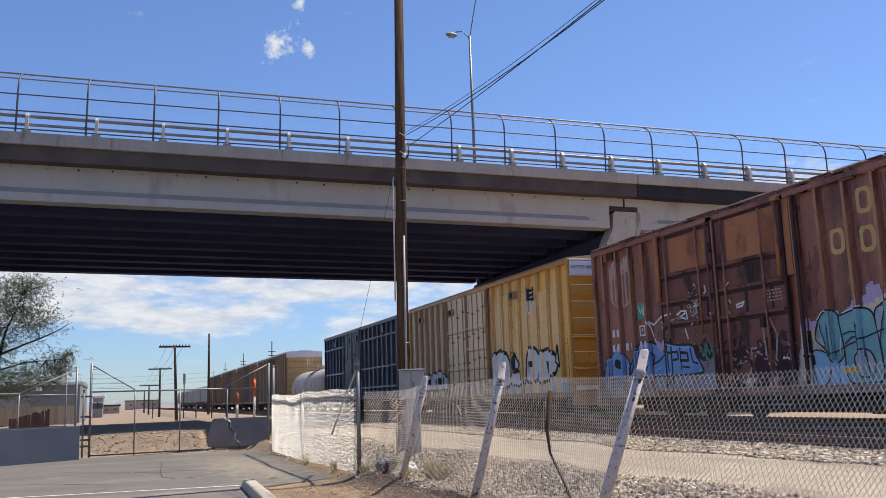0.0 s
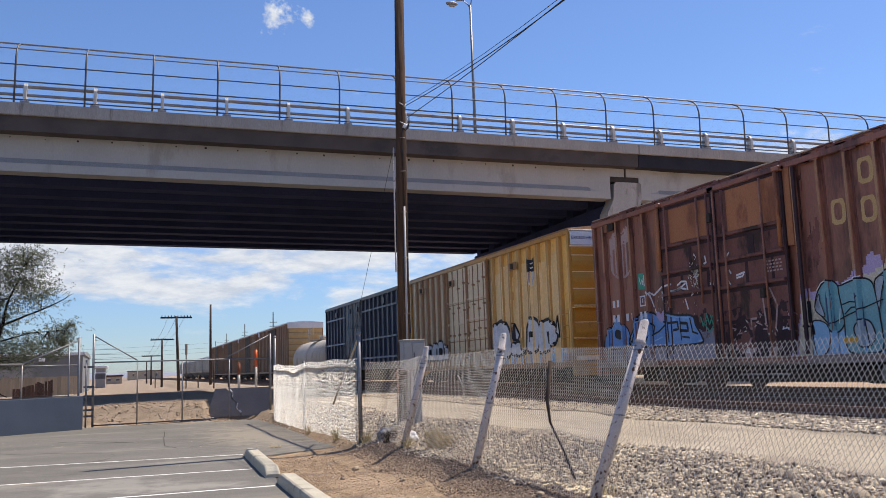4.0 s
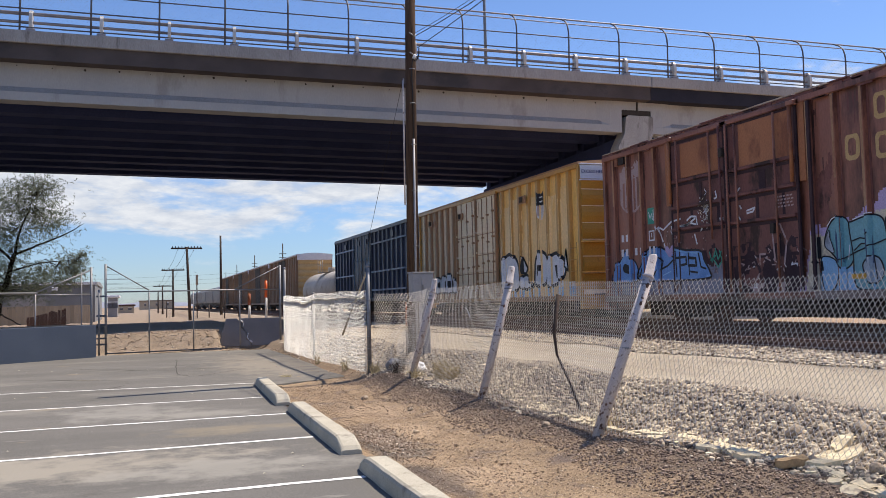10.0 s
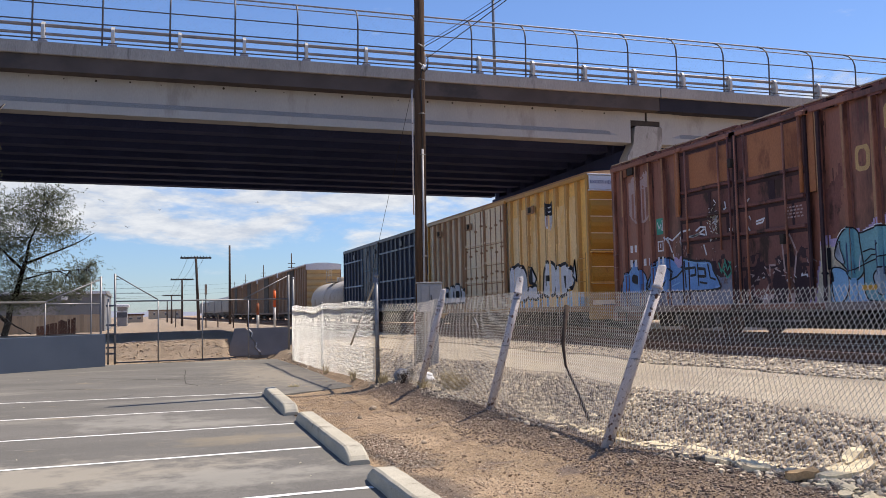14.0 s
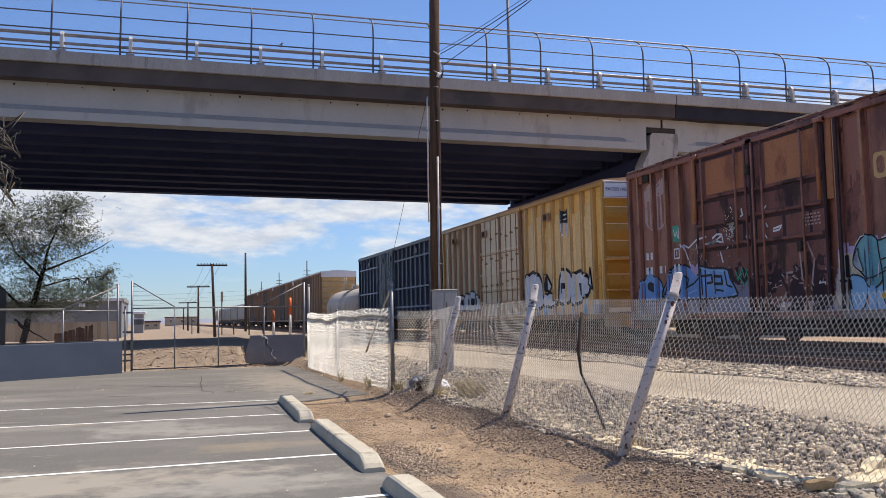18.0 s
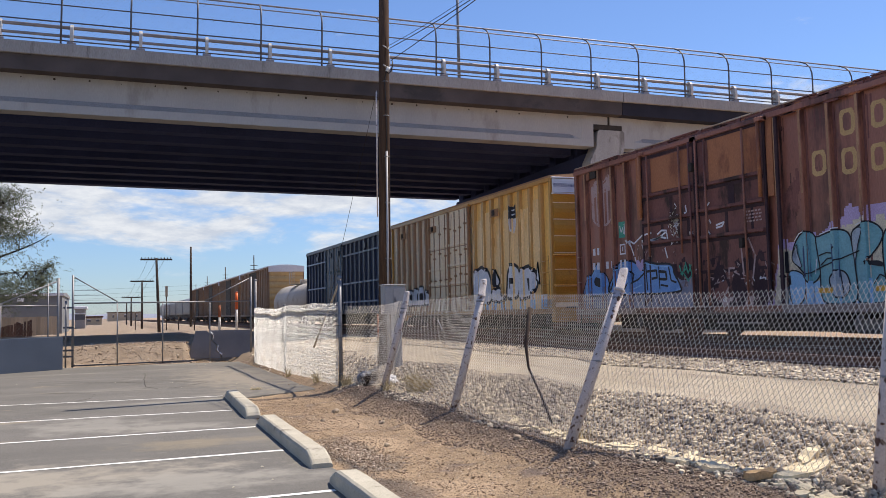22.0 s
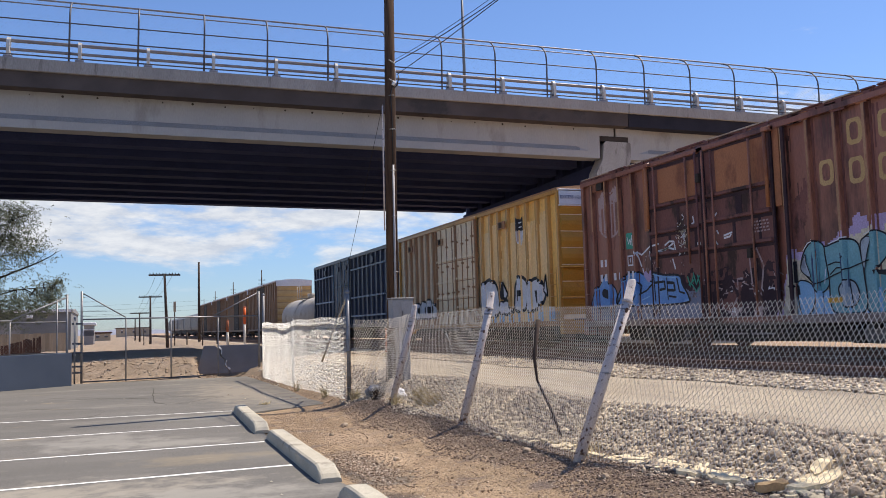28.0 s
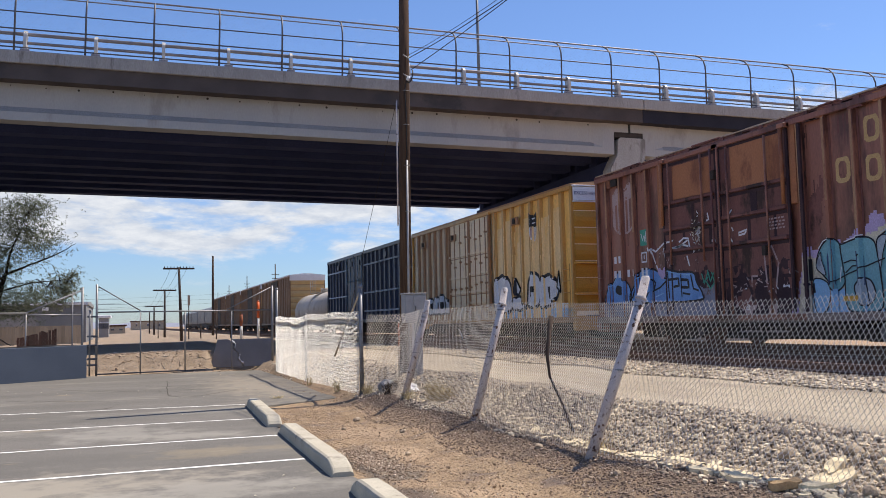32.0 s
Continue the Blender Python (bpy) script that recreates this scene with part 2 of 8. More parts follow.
M = {
    "concrete": surface("concrete", (0.352, 0.350, 0.350), (0.418, 0.412, 0.406), 0.5, 0.9, bump=0.06, fine=20, spots=(0.305, 0.295, 0.285), spot_scale=0.5, spot_at=0.56, spot2=(0.435, 0.425, 0.41), stretch=(1, 1, 0.35), fine_col=0.08),
    "parapet": surface("parapet_concrete", (0.295, 0.280, 0.268), (0.385, 0.366, 0.35), 0.9, 0.9, bump=0.12, fine=35, spots=(0.19, 0.175, 0.165), spot_scale=1.6, spot_at=0.58, stretch=(1.5, 1, 0.25)),
    "pier": surface("weathered_pier_concrete", (0.32, 0.308, 0.290), (0.44, 0.422, 0.400), 0.8, 0.9, bump=0.12, fine=35, spots=(0.217, 0.203, 0.189), spot_scale=1.2, spot_at=0.56, stretch=(1, 1, 0.35)),
    # underside concrete, its colour darkened and blued for the shade below the bridge
    "soffit": surface("shaded_concrete", (0.038, 0.049, 0.114), (0.053, 0.066, 0.150), 0.5, 0.9, bump=0.1, fine=20, spec=0.15),
    # two deck concretes, darkened in colour for the shade under the parapet
    "deck": surface("shaded_stained_deck", (0.070, 0.058, 0.056), (0.105, 0.088, 0.084), 0.8, 0.9, bump=0.1, fine=30, spots=(0.06, 0.054, 0.055), spot_scale=0.7, spot_at=0.56),
    "deck_dark": surface("deep_shaded_concrete", (0.022, 0.022, 0.032), (0.036, 0.035, 0.048), 0.8, 0.9, bump=0.1, fine=30),
    "band": surface("band_concrete", (0.24, 0.24, 0.245), (0.30, 0.30, 0.305), 0.7, 0.9, bump=0.1, fine=35, stretch=(1, 1, 0.35)),
    "kerb": surface("kerb_concrete", (0.42, 0.385, 0.305), (0.50, 0.462, 0.372), 3.0, 0.95, bump=0.25, fine=90, spots=(0.30, 0.27, 0.22), spot_scale=2.5, spot_at=0.58, spot2=(0.24, 0.22, 0.18), spec=0.12),
    "steel": surface("galvanised_steel", (0.20, 0.20, 0.205), (0.27, 0.27, 0.275), 4.0, 0.5, 0.5, 0.05, 80, spots=(0.17, 0.12, 0.095), spot_scale=3.0, spot_at=0.62),
    "rail_cast": surface("cast_aluminium", (0.52, 0.505, 0.48), (0.64, 0.625, 0.60), 5.0, 0.5, 0.0, 0.1, 60, spots=(0.26, 0.25, 0.25), spot_scale=4, spot_at=0.58),
    "wire": surface("fence_wire", (0.87, 0.85, 0.79), (0.92, 0.91, 0.85), 4.0, 0.42, 0.35, 0.0, 60, spec=0.8),
    "old_wire": surface("weathered_fence_wire", (0.60, 0.56, 0.49), (0.76, 0.72, 0.64), 4.0, 0.32, 0.5, 0.0, 60),
    "dark_steel": surface("dark_painted_steel", (0.09, 0.09, 0.105), (0.14, 0.14, 0.155), 3.0, 0.55, 0.3, 0.05, 60, spots=(0.16, 0.10, 0.07), spot_scale=4, spot_at=0.64),
    "rust": surface("rusty_steel", (0.105, 0.058, 0.044), (0.17, 0.10, 0.074), 6.0, 0.8, 0.2, 0.3, 90),
    "black": surface("black_steel", (0.026, 0.023, 0.021), (0.065, 0.052, 0.044), 3.0, 0.75, 0.1, 0.1, 50),
    "paint": surface("road_paint", (0.70, 0.69, 0.65), (0.80, 0.79, 0.76), 5.0, 0.7, bump=0.1, fine=120, spots=(0.30, 0.29, 0.28), spot_scale=9, spot_at=0.6),
    "tar": surface("crack_tar", (0.050, 0.046, 0.040), (0.085, 0.078, 0.068), 8.0, 0.95, bump=0.1, spec=0.1),
    "pole_wood": surface("weathered_pole_wood", (0.042, 0.027, 0.020), (0.125, 0.078, 0.052), 13.0, 0.95, bump=0.6, fine=120, stretch=(1, 1, 0.05), spots=(0.022, 0.016, 0.013), spot_scale=7.0, spot_at=0.55, spot2=(0.19, 0.13, 0.095), spec=0.1),
    "conduit_grey": surface("grey_conduit", (0.30, 0.29, 0.29), (0.40, 0.39, 0.385), 5.0, 0.55, 0.2, 0.05, 60),
    "bare_wood": surface("bare_brown_wood", (0.16, 0.098, 0.060), (0.27, 0.18, 0.115), 14.0, 0.9, bump=0.4, stretch=(1, 1, 0.05)),
    "far_wood": surface("far_pole_wood", (0.05, 0.036, 0.028), (0.08, 0.06, 0.048), 2.0, 0.9, bump=0.1),
    "post_paint": surface("flaking_white_post", (0.48, 0.43, 0.42), (0.58, 0.53, 0.51), 8.0, 0.7, bump=0.25, fine=90, spots=(0.10, 0.055, 0.038), spot_scale=17, spot_at=0.555, spot2=(0.14, 0.08, 0.055)),
    "barrier": surface("dark_barrier_paint", (0.155, 0.160, 0.178), (0.20, 0.205, 0.225), 2.0, 0.8, bump=0.1, fine=40, spots=(0.15, 0.15, 0.16), spot_scale=1.4, spot_at=0.68),
    "wall_blue": surface("blue_grey_wall_paint", (0.062, 0.08, 0.115), (0.08, 0.10, 0.138), 0.8, 0.8, bump=0.08, fine=30, spots=(0.11, 0.125, 0.15), spot_scale=0.6, spot_at=0.7),
    "brown_car": surface("faded_brown_paint", (0.262, 0.108, 0.076), (0.345, 0.149, 0.104), 0.6, 0.36, bump=0.05, fine=30, spots=(0.117, 0.049, 0.036), spot_scale=0.9, spot_at=0.53, spot2=(0.363, 0.161, 0.105), stretch=(1, 1, 0.22), spec=0.6),
    "brown_pale": surface("sun_bleached_brown", (0.351, 0.143, 0.068), (0.415, 0.181, 0.089), 0.8, 0.5, bump=0.06, fine=40, spots=(0.234, 0.091, 0.050), spot_scale=1.3, spot_at=0.53, stretch=(1, 1, 0.4), spec=0.3),
    "post_tan": surface("bleached_tan_post", (0.36, 0.20, 0.115), (0.46, 0.28, 0.165), 1.2, 0.5, bump=0.06, fine=40, spots=(0.24, 0.10, 0.065), spot_scale=2.2, spot_at=0.55, stretch=(1, 1, 0.3)),
    "dusty_sill": surface("dust_covered_sill", (0.25, 0.19, 0.165), (0.34, 0.275, 0.245), 1.5, 0.7, bump=0.08, fine=40, spots=(0.13, 0.075, 0.06), spot_scale=2.5, spot_at=0.56),
    "brown_dark": surface("sooty_brown_paint", (0.152, 0.066, 0.062), (0.228, 0.101, 0.086), 1.0, 0.45, bump=0.08, fine=30, spots=(0.050, 0.028, 0.026), spot_scale=1.6, spot_at=0.54, stretch=(1, 1, 0.4), spec=0.25),
    "yellow_car": surface("yellow_car_paint", (0.837, 0.488, 0.122), (0.922, 0.572, 0.175), 0.8, 0.3, bump=0.07, fine=30, spots=(0.657, 0.350, 0.085), spot_scale=1.1, spot_at=0.6, stretch=(1, 1, 0.3), spec=0.6),
    "yellow_end": surface("mustard_end_paint", (0.50, 0.26, 0.045), (0.58, 0.32, 0.06), 0.8, 0.5, bump=0.05, fine=30, spots=(0.36, 0.18, 0.045), spot_scale=1.5, spot_at=0.6),
    "yellow_old": surface("chalky_cream_paint", (0.90, 0.73, 0.50), (0.94, 0.79, 0.58), 1.2, 0.32, bump=0.05, fine=40, spots=(0.66, 0.43, 0.22), spot_scale=1.8, spot_at=0.6, stretch=(1, 1, 0.25), spec=0.7),
    "yellow_door": surface("stained_cream_paint", (0.86, 0.67, 0.43), (0.90, 0.74, 0.52), 1.4, 0.32, bump=0.06, fine=40, spots=(0.46, 0.27, 0.13), spot_scale=2.0, spot_at=0.6, stretch=(1, 1, 0.3), spec=0.7),
    "navy_car": surface("dark_blue_car_paint", (0.016, 0.028, 0.075), (0.028, 0.045, 0.105), 0.8, 0.42, bump=0.05, fine=30, spots=(0.018, 0.026, 0.046), spot_scale=1.5, spot_at=0.58, spec=0.5),
    "navy_panel": surface("blue_panel_paint", (0.026, 0.050, 0.135), (0.044, 0.075, 0.18), 0.8, 0.4, bump=0.05, fine=30, spots=(0.03, 0.045, 0.09), spot_scale=1.5, spot_at=0.6, stretch=(1, 1, 0.3), spec=0.5),
    "navy_bar": surface("pale_blue_bar_paint", (0.16, 0.25, 0.42), (0.22, 0.33, 0.50), 2.0, 0.45, bump=0.05, fine=30, spots=(0.10, 0.15, 0.24), spot_scale=3.0, spot_at=0.6),
    "white": surface("white_paint", (0.70, 0.71, 0.74), (0.80, 0.80, 0.82), 2.0, 0.6, bump=0.03, fine=40, spots=(0.55, 0.56, 0.6), spot_scale=2, spot_at=0.66),
    "silver": surface("bare_grey_paint", (0.26, 0.25, 0.245), (0.36, 0.345, 0.335), 1.0, 0.5, 0.3, 0.05, 40),
    "tank": surface("dusty_cream_tank_paint", (0.40, 0.36, 0.30), (0.50, 0.46, 0.40), 0.7, 0.6, bump=0.05, fine=30, spots=(0.28, 0.22, 0.17), spot_scale=0.8, spot_at=0.58),
    "tan_car": surface("tan_brown_car_paint", (0.19, 0.11, 0.066), (0.26, 0.155, 0.09), 0.5, 0.5, bump=0.05, fine=20, spots=(0.14, 0.08, 0.05), spot_scale=0.7, spot_at=0.58),
    "grey_box": surface("grey_enamel", (0.27, 0.275, 0.29), (0.32, 0.325, 0.34), 2.0, 0.5, bump=0.03, fine=60, spots=(0.22, 0.22, 0.235), spot_scale=3, spot_at=0.62),
    "cable": surface("black_cable", (0.02, 0.02, 0.022), (0.03, 0.03, 0.032), 3.0, 0.6, bump=0.0),
    "orange": surface("bright_orange_sleeve", (0.80, 0.14, 0.035), (0.86, 0.18, 0.05), 6.0, 0.45, bump=0.02),
    "timber": surface("pale_dry_timber", (0.42, 0.33, 0.22), (0.52, 0.43, 0.31), 5.0, 0.85, bump=0.2, stretch=(4, 4, 0.4)),
    "rust_orange": surface("weathered_orange_sleeve", (0.26, 0.085, 0.04), (0.40, 0.13, 0.06), 6.0, 0.7, bump=0.05, spots=(0.12, 0.06, 0.04), spot_scale=8, spot_at=0.55),
    "tie": surface("oily_sleeper_wood", (0.055, 0.038, 0.03), (0.10, 0.07, 0.055), 4.0, 0.9, bump=0.4, stretch=(0.4, 3, 3), var=0.25),
    "bark": surface("dark_bark", (0.022, 0.017, 0.014), (0.045, 0.034, 0.027), 6.0, 0.95, bump=0.5, stretch=(2, 2, 0.5), spec=0.1),
    "dry_twig": surface("dry_grey_twig", (0.095, 0.083, 0.072), (0.16, 0.14, 0.12), 6.0, 0.9, bump=0.3, stretch=(2, 2, 0.5)),
    "plank": surface("dark_red_plank", (0.07, 0.035, 0.028), (0.11, 0.055, 0.042), 4.0, 0.9, bump=0.2, var=0.3, stretch=(4, 4, 0.4)),
    "tan_fence": surface("dry_tan_fence", (0.34, 0.27, 0.19), (0.42, 0.34, 0.25), 3.0, 0.9, bump=0.2, stretch=(4, 4, 0.4), var=0.2),
    "shed": surface("warehouse_sheet", (0.19, 0.195, 0.20), (0.24, 0.245, 0.25), 0.5, 0.6, bump=0.05, fine=12),
    "stucco": surface("tan_stucco", (0.42, 0.34, 0.25), (0.48, 0.40, 0.30), 0.5, 0.9, bump=0.1, fine=20),
    "hill": surface("hazy_hill", (0.23, 0.25, 0.31), (0.27, 0.29, 0.35), 0.01, 1.0, bump=0.0),
    "yellow_sheen": surface("pale_sheen_yellow", (0.85, 0.565, 0.235), (0.89, 0.645, 0.325), 1.0, 0.32, bump=0.06, fine=40, spots=(0.81, 0.48, 0.135), spot_scale=1.6, spot_at=0.52, stretch=(1, 1, 0.3), spec=0.6),
    "rib_orange": surface("dull_orange_post_paint", (0.488, 0.244, 0.053), (0.572, 0.307, 0.074), 0.8, 0.34, bump=0.05, fine=30, spots=(0.276, 0.138, 0.048), spot_scale=1.5, spot_at=0.6, stretch=(1, 1, 0.3), spec=0.6),
    "rib_brown": surface("rusted_brown_post", (0.31, 0.160, 0.080), (0.40, 0.220, 0.110), 1.0, 0.5, bump=0.1, fine=30, stretch=(1, 1, 0.3), spec=0.5),
    "brown_mid": surface("worn_brown_post", (0.285, 0.120, 0.082), (0.37, 0.166, 0.110), 0.9, 0.38, bump=0.08, fine=40, spots=(0.129, 0.055, 0.042), spot_scale=2.2, spot_at=0.53, stretch=(1, 1, 0.2), spec=0.35),
    "sunlit_rust_rim": surface("sunlit_roof_rim", (0.40, 0.31, 0.24), (0.58, 0.48, 0.40), 6.0, 0.7, bump=0.2, fine=40, spots=(0.16, 0.09, 0.065), spot_scale=3.0, spot_at=0.55),
    # for the sooty stains and for the shade painted under the door bars
    "soot_shade": surface("soot_and_shade", (0.042, 0.026, 0.034), (0.072, 0.044, 0.050), 2.0, 0.7, bump=0.05, fine=40, spec=0.2),
    "rail_grey": surface("dull_rail_paint", (0.25, 0.23, 0.24), (0.32, 0.295, 0.305), 2.0, 0.5, 0.2, 0.05, 40),
    "g_blue": surface("spray_blue", (0.13, 0.29, 0.64), (0.20, 0.39, 0.74), 2.0, 0.4, bump=0.02, fine=30, spots=(0.26, 0.46, 0.80), spot_scale=1.8, spot_at=0.56),
    "g_sky": surface("spray_pale_blue", (0.22, 0.46, 0.74), (0.36, 0.60, 0.84), 1.5, 0.5, bump=0.02, fine=30),
    "g_teal": surface("spray_teal", (0.14, 0.36, 0.43), (0.22, 0.46, 0.53), 0.8, 0.4, bump=0.02, fine=30, spots=(0.34, 0.54, 0.60), spot_scale=0.9, spot_at=0.58, spec=0.5),
    "g_slate": surface("spray_slate", (0.34, 0.42, 0.50), (0.46, 0.54, 0.62), 1.0, 0.45, bump=0.02, fine=30, spots=(0.22, 0.26, 0.34), spot_scale=1.6, spot_at=0.56),
    "g_haze": surface("spray_haze", (0.19, 0.21, 0.30), (0.30, 0.33, 0.44), 1.4, 0.5, bump=0.02, fine=30, spots=(0.17, 0.10, 0.085), spot_scale=2.6, spot_at=0.54),
    "g_white": surface("spray_white", (0.66, 0.68, 0.74), (0.78, 0.79, 0.84), 2.5, 0.5, bump=0.02, fine=30),
    "g_black": surface("spray_black", (0.016, 0.016, 0.022), (0.03, 0.03, 0.04), 3.0, 0.45, bump=0.0),
    "g_lilac": surface("spray_lilac", (0.42, 0.33, 0.56), (0.54, 0.44, 0.68), 1.6, 0.45, bump=0.02, fine=30),
    "g_cream": surface("spray_cream", (0.60, 0.55, 0.42), (0.70, 0.64, 0.50), 1.6, 0.5, bump=0.02, fine=30, spots=(0.44, 0.38, 0.33), spot_scale=2.5, spot_at=0.58),
    "scrap": surface("tan_cardboard", (0.40, 0.25, 0.12), (0.52, 0.36, 0.19), 8.0, 0.9, bump=0.3, fine=40),
    "plaster": surface("crumbled_plaster", (0.68, 0.56, 0.355), (0.80, 0.69, 0.475), 6.0, 0.9, bump=0.3, fine=60, spots=(0.40, 0.32, 0.23), spot_scale=8, spot_at=0.56),
    "shade_navy": surface("navy_post_shade", (0.045, 0.075, 0.16), (0.07, 0.11, 0.21), 2.0, 0.45, bump=0.02),
    "g_green": surface("spray_green", (0.05, 0.30, 0.22), (0.08, 0.40, 0.30), 3.0, 0.5, bump=0.0),
    "g_amber": surface("amber_stencil", (0.70, 0.38, 0.06), (0.78, 0.44, 0.08), 3.0, 0.5, bump=0.0),
    "letter_tan": surface("tan_stencil_paint", (0.50, 0.34, 0.15), (0.58, 0.41, 0.20), 2.0, 0.6, bump=0.02, fine=40, spots=(0.38, 0.22, 0.10), spot_scale=4, spot_at=0.62),
    "mauve": surface("faded_mauve_stencil", (0.42, 0.31, 0.31), (0.50, 0.39, 0.38), 2.0, 0.6, bump=0.02, fine=40, spots=(0.30, 0.16, 0.12), spot_scale=3, spot_at=0.58),
    "sign_blue": surface("sign_blue", (0.016, 0.034, 0.13), (0.022, 0.046, 0.17), 3.0, 0.5, bump=0.0),
    "leaf": None,
    "straw": surface("dry_straw", (0.46, 0.37, 0.20), (0.60, 0.50, 0.30), 6.0, 0.9, bump=0.0),
    "bird": surface("grey_feathers", (0.06, 0.06, 0.065), (0.11, 0.11, 0.12), 20.0, 0.8, bump=0.0),
}
STONES = island("ballast_stone", [(0.14, 0.108, 0.082), (0.72, 0.60, 0.42), (0.38, 0.305, 0.225), (0.90, 0.78, 0.575), (0.25, 0.20, 0.155), (0.52, 0.43, 0.31), (0.80, 0.68, 0.49), (0.44, 0.355, 0.265), (0.19, 0.152, 0.122), (0.10, 0.080, 0.067)], bump=0.0)
M["leaf"] = island("small_leaf", [(0.050, 0.062, 0.042), (0.20, 0.225, 0.15), (0.10, 0.12, 0.08), (0.27, 0.295, 0.205), (0.065, 0.08, 0.052)], rough=0.5, fine=3.0, bump=0.0, thin=0.5)
DARKSTONE = island("dark_ballast_stone", [(0.11, 0.080, 0.062), (0.19, 0.140, 0.106), (0.145, 0.104, 0.082), (0.30, 0.232, 0.176)])
GRIT = island("brown_grit", [(0.13, 0.095, 0.074), (0.24, 0.176, 0.134), (0.175, 0.128, 0.099), (0.37, 0.288, 0.222), (0.28, 0.20, 0.15)])
RUBBLE = island("mound_rubble_stone", [(0.20, 0.135, 0.09), (0.42, 0.32, 0.225), (0.30, 0.21, 0.145), (0.62, 0.53, 0.42), (0.14, 0.095, 0.068)])
PEBBLES = island("dirt_pebble", [(0.17, 0.12, 0.086), (0.33, 0.24, 0.165), (0.23, 0.165, 0.117), (0.50, 0.40, 0.295), (0.27, 0.19, 0.13), (0.40, 0.30, 0.215), (0.68, 0.58, 0.45)])


# ---- building helpers ----
def part(name, bm, material, parent=None, label=""):
    """One mesh object out of a bmesh, under its thing or part."""
    me = bpy.data.meshes.new(name)
    bm.to_mesh(me)
    bm.free()
    for m in material if isinstance(material, (list, tuple)) else [material]:
        me.materials.append(m)
    ob = new(name, me)
    if parent:
        ob.parent = parent
    if label:
        ob["label"] = label
    return ob


def again(ob, x=0, y=0, z=0, rz=0, rx=0, ry=0):
    """The same part once more, on the same mesh, under the same parent."""
    o = ob.copy()
    scene.collection.objects.link(o)
    o.matrix_basis = pose(x, y, z, rx, ry, rz) @ ob.matrix_basis
    return o


def box(x0, x1, y0, y1, z0, z1, bevel=0.0, bm=None):
    own = bmesh.new()
    bmesh.ops.create_cube(own, size=1.0, matrix=Matrix.Translation(((x0 + x1) / 2, (y0 + y1) / 2, (z0 + z1) / 2)) @ Matrix.Diagonal((x1 - x0, y1 - y0, z1 - z0, 1)))
    if bevel:
        bmesh.ops.bevel(own, geom=own.edges[:], offset=bevel, segments=1, affect="EDGES")
    return merge(bm, own)


def merge(bm, own):
    if bm is None:
        return own
    me = bpy.data.meshes.new("tmp")
    own.to_mesh(me)
    own.free()
    bm.from_mesh(me)
    bpy.data.meshes.remove(me)
    return bm


def rod(a, b, r0, r1=None, n=10, bm=None, caps=True):
    """A round bar from a to b."""
    a, b = Vector(a), Vector(b)
    own = bmesh.new()
    d = b - a
    m = Matrix.Translation((a + b) / 2) @ d.to_track_quat("Z", "Y").to_matrix().to_4x4()
    bmesh.ops.create_cone(own, cap_ends=caps, segments=n, radius1=r0, radius2=r0 if r1 is None else r1, depth=d.length, matrix=m)
    for f in own.faces:
        f.smooth = len(f.verts) == 4
    return merge(bm, own)


def pipe(points, r, n=8, bm=None):
    """A round bar along a line of points; r is one radius or one for each point."""
    own = bmesh.new()
    pts = [Vector(p) for p in points]
    rad = r if isinstance(r, (list, tuple)) else [r] * len(pts)
    rings = []
    side = None
    for k, p in enumerate(pts):
        d = (pts[min(k + 1, len(pts) - 1)] - pts[max(k - 1, 0)]).normalized()
        if side is None:
            side = d.orthogonal().normalized()
        side = (side - d * side.dot(d)).normalized()
        up = d.cross(side)
        rings.append([own.verts.new(p + rad[k] * (math.cos(2 * math.pi * j / n) * side + math.sin(2 * math.pi * j / n) * up)) for j in range(n)])
    for a, b in zip(rings, rings[1:]):
        for j in range(n):
            own.faces.new((a[j], a[(j + 1) % n], b[(j + 1) % n], b[j])).smooth = True
    own.faces.new(rings[0][::-1])
    own.faces.new(rings[-1])
    return merge(bm, own)


def prism(outline, y0, y1, bm=None, axis="y"):
    """An outline (a, z) drawn out along y (a is x), or along x (a is y)."""
    own = bmesh.new()
    put = (lambda a, z, s: (a, s, z)) if axis == "y" else (lambda a, z, s: (s, a, z))
    p = [own.verts.new(put(a, z, y0)) for a, z in outline]
    q = [own.verts.new(put(a, z, y1)) for a, z in outline]
    own.faces.new(p)
    own.faces.new(q[::-1])
    for k in range(len(p)):
        own.faces.new((p[k], q[k], q[(k + 1) % len(p)], p[(k + 1) % len(p)]))
    bmesh.ops.recalc_face_normals(own, faces=own.faces)
    return merge(bm, own)


def raw(name, verts, faces, material, parent=None, smooth=False):
    me = bpy.data.meshes.new(name)
    me.from_pydata(verts, [], faces)
    me.materials.append(material)
    if smooth:
        me.shade_smooth()
    ob = new(name, me)
    if parent:
        ob.parent = parent
    return ob


def thing(name, x, y, z, rz=0, label="", category="", group="", kind=""):
    ob = new(name)
    ob.matrix_basis = pose(x, y, z, 0, 0, rz)
    return tagged(ob, label, category, group, kind)


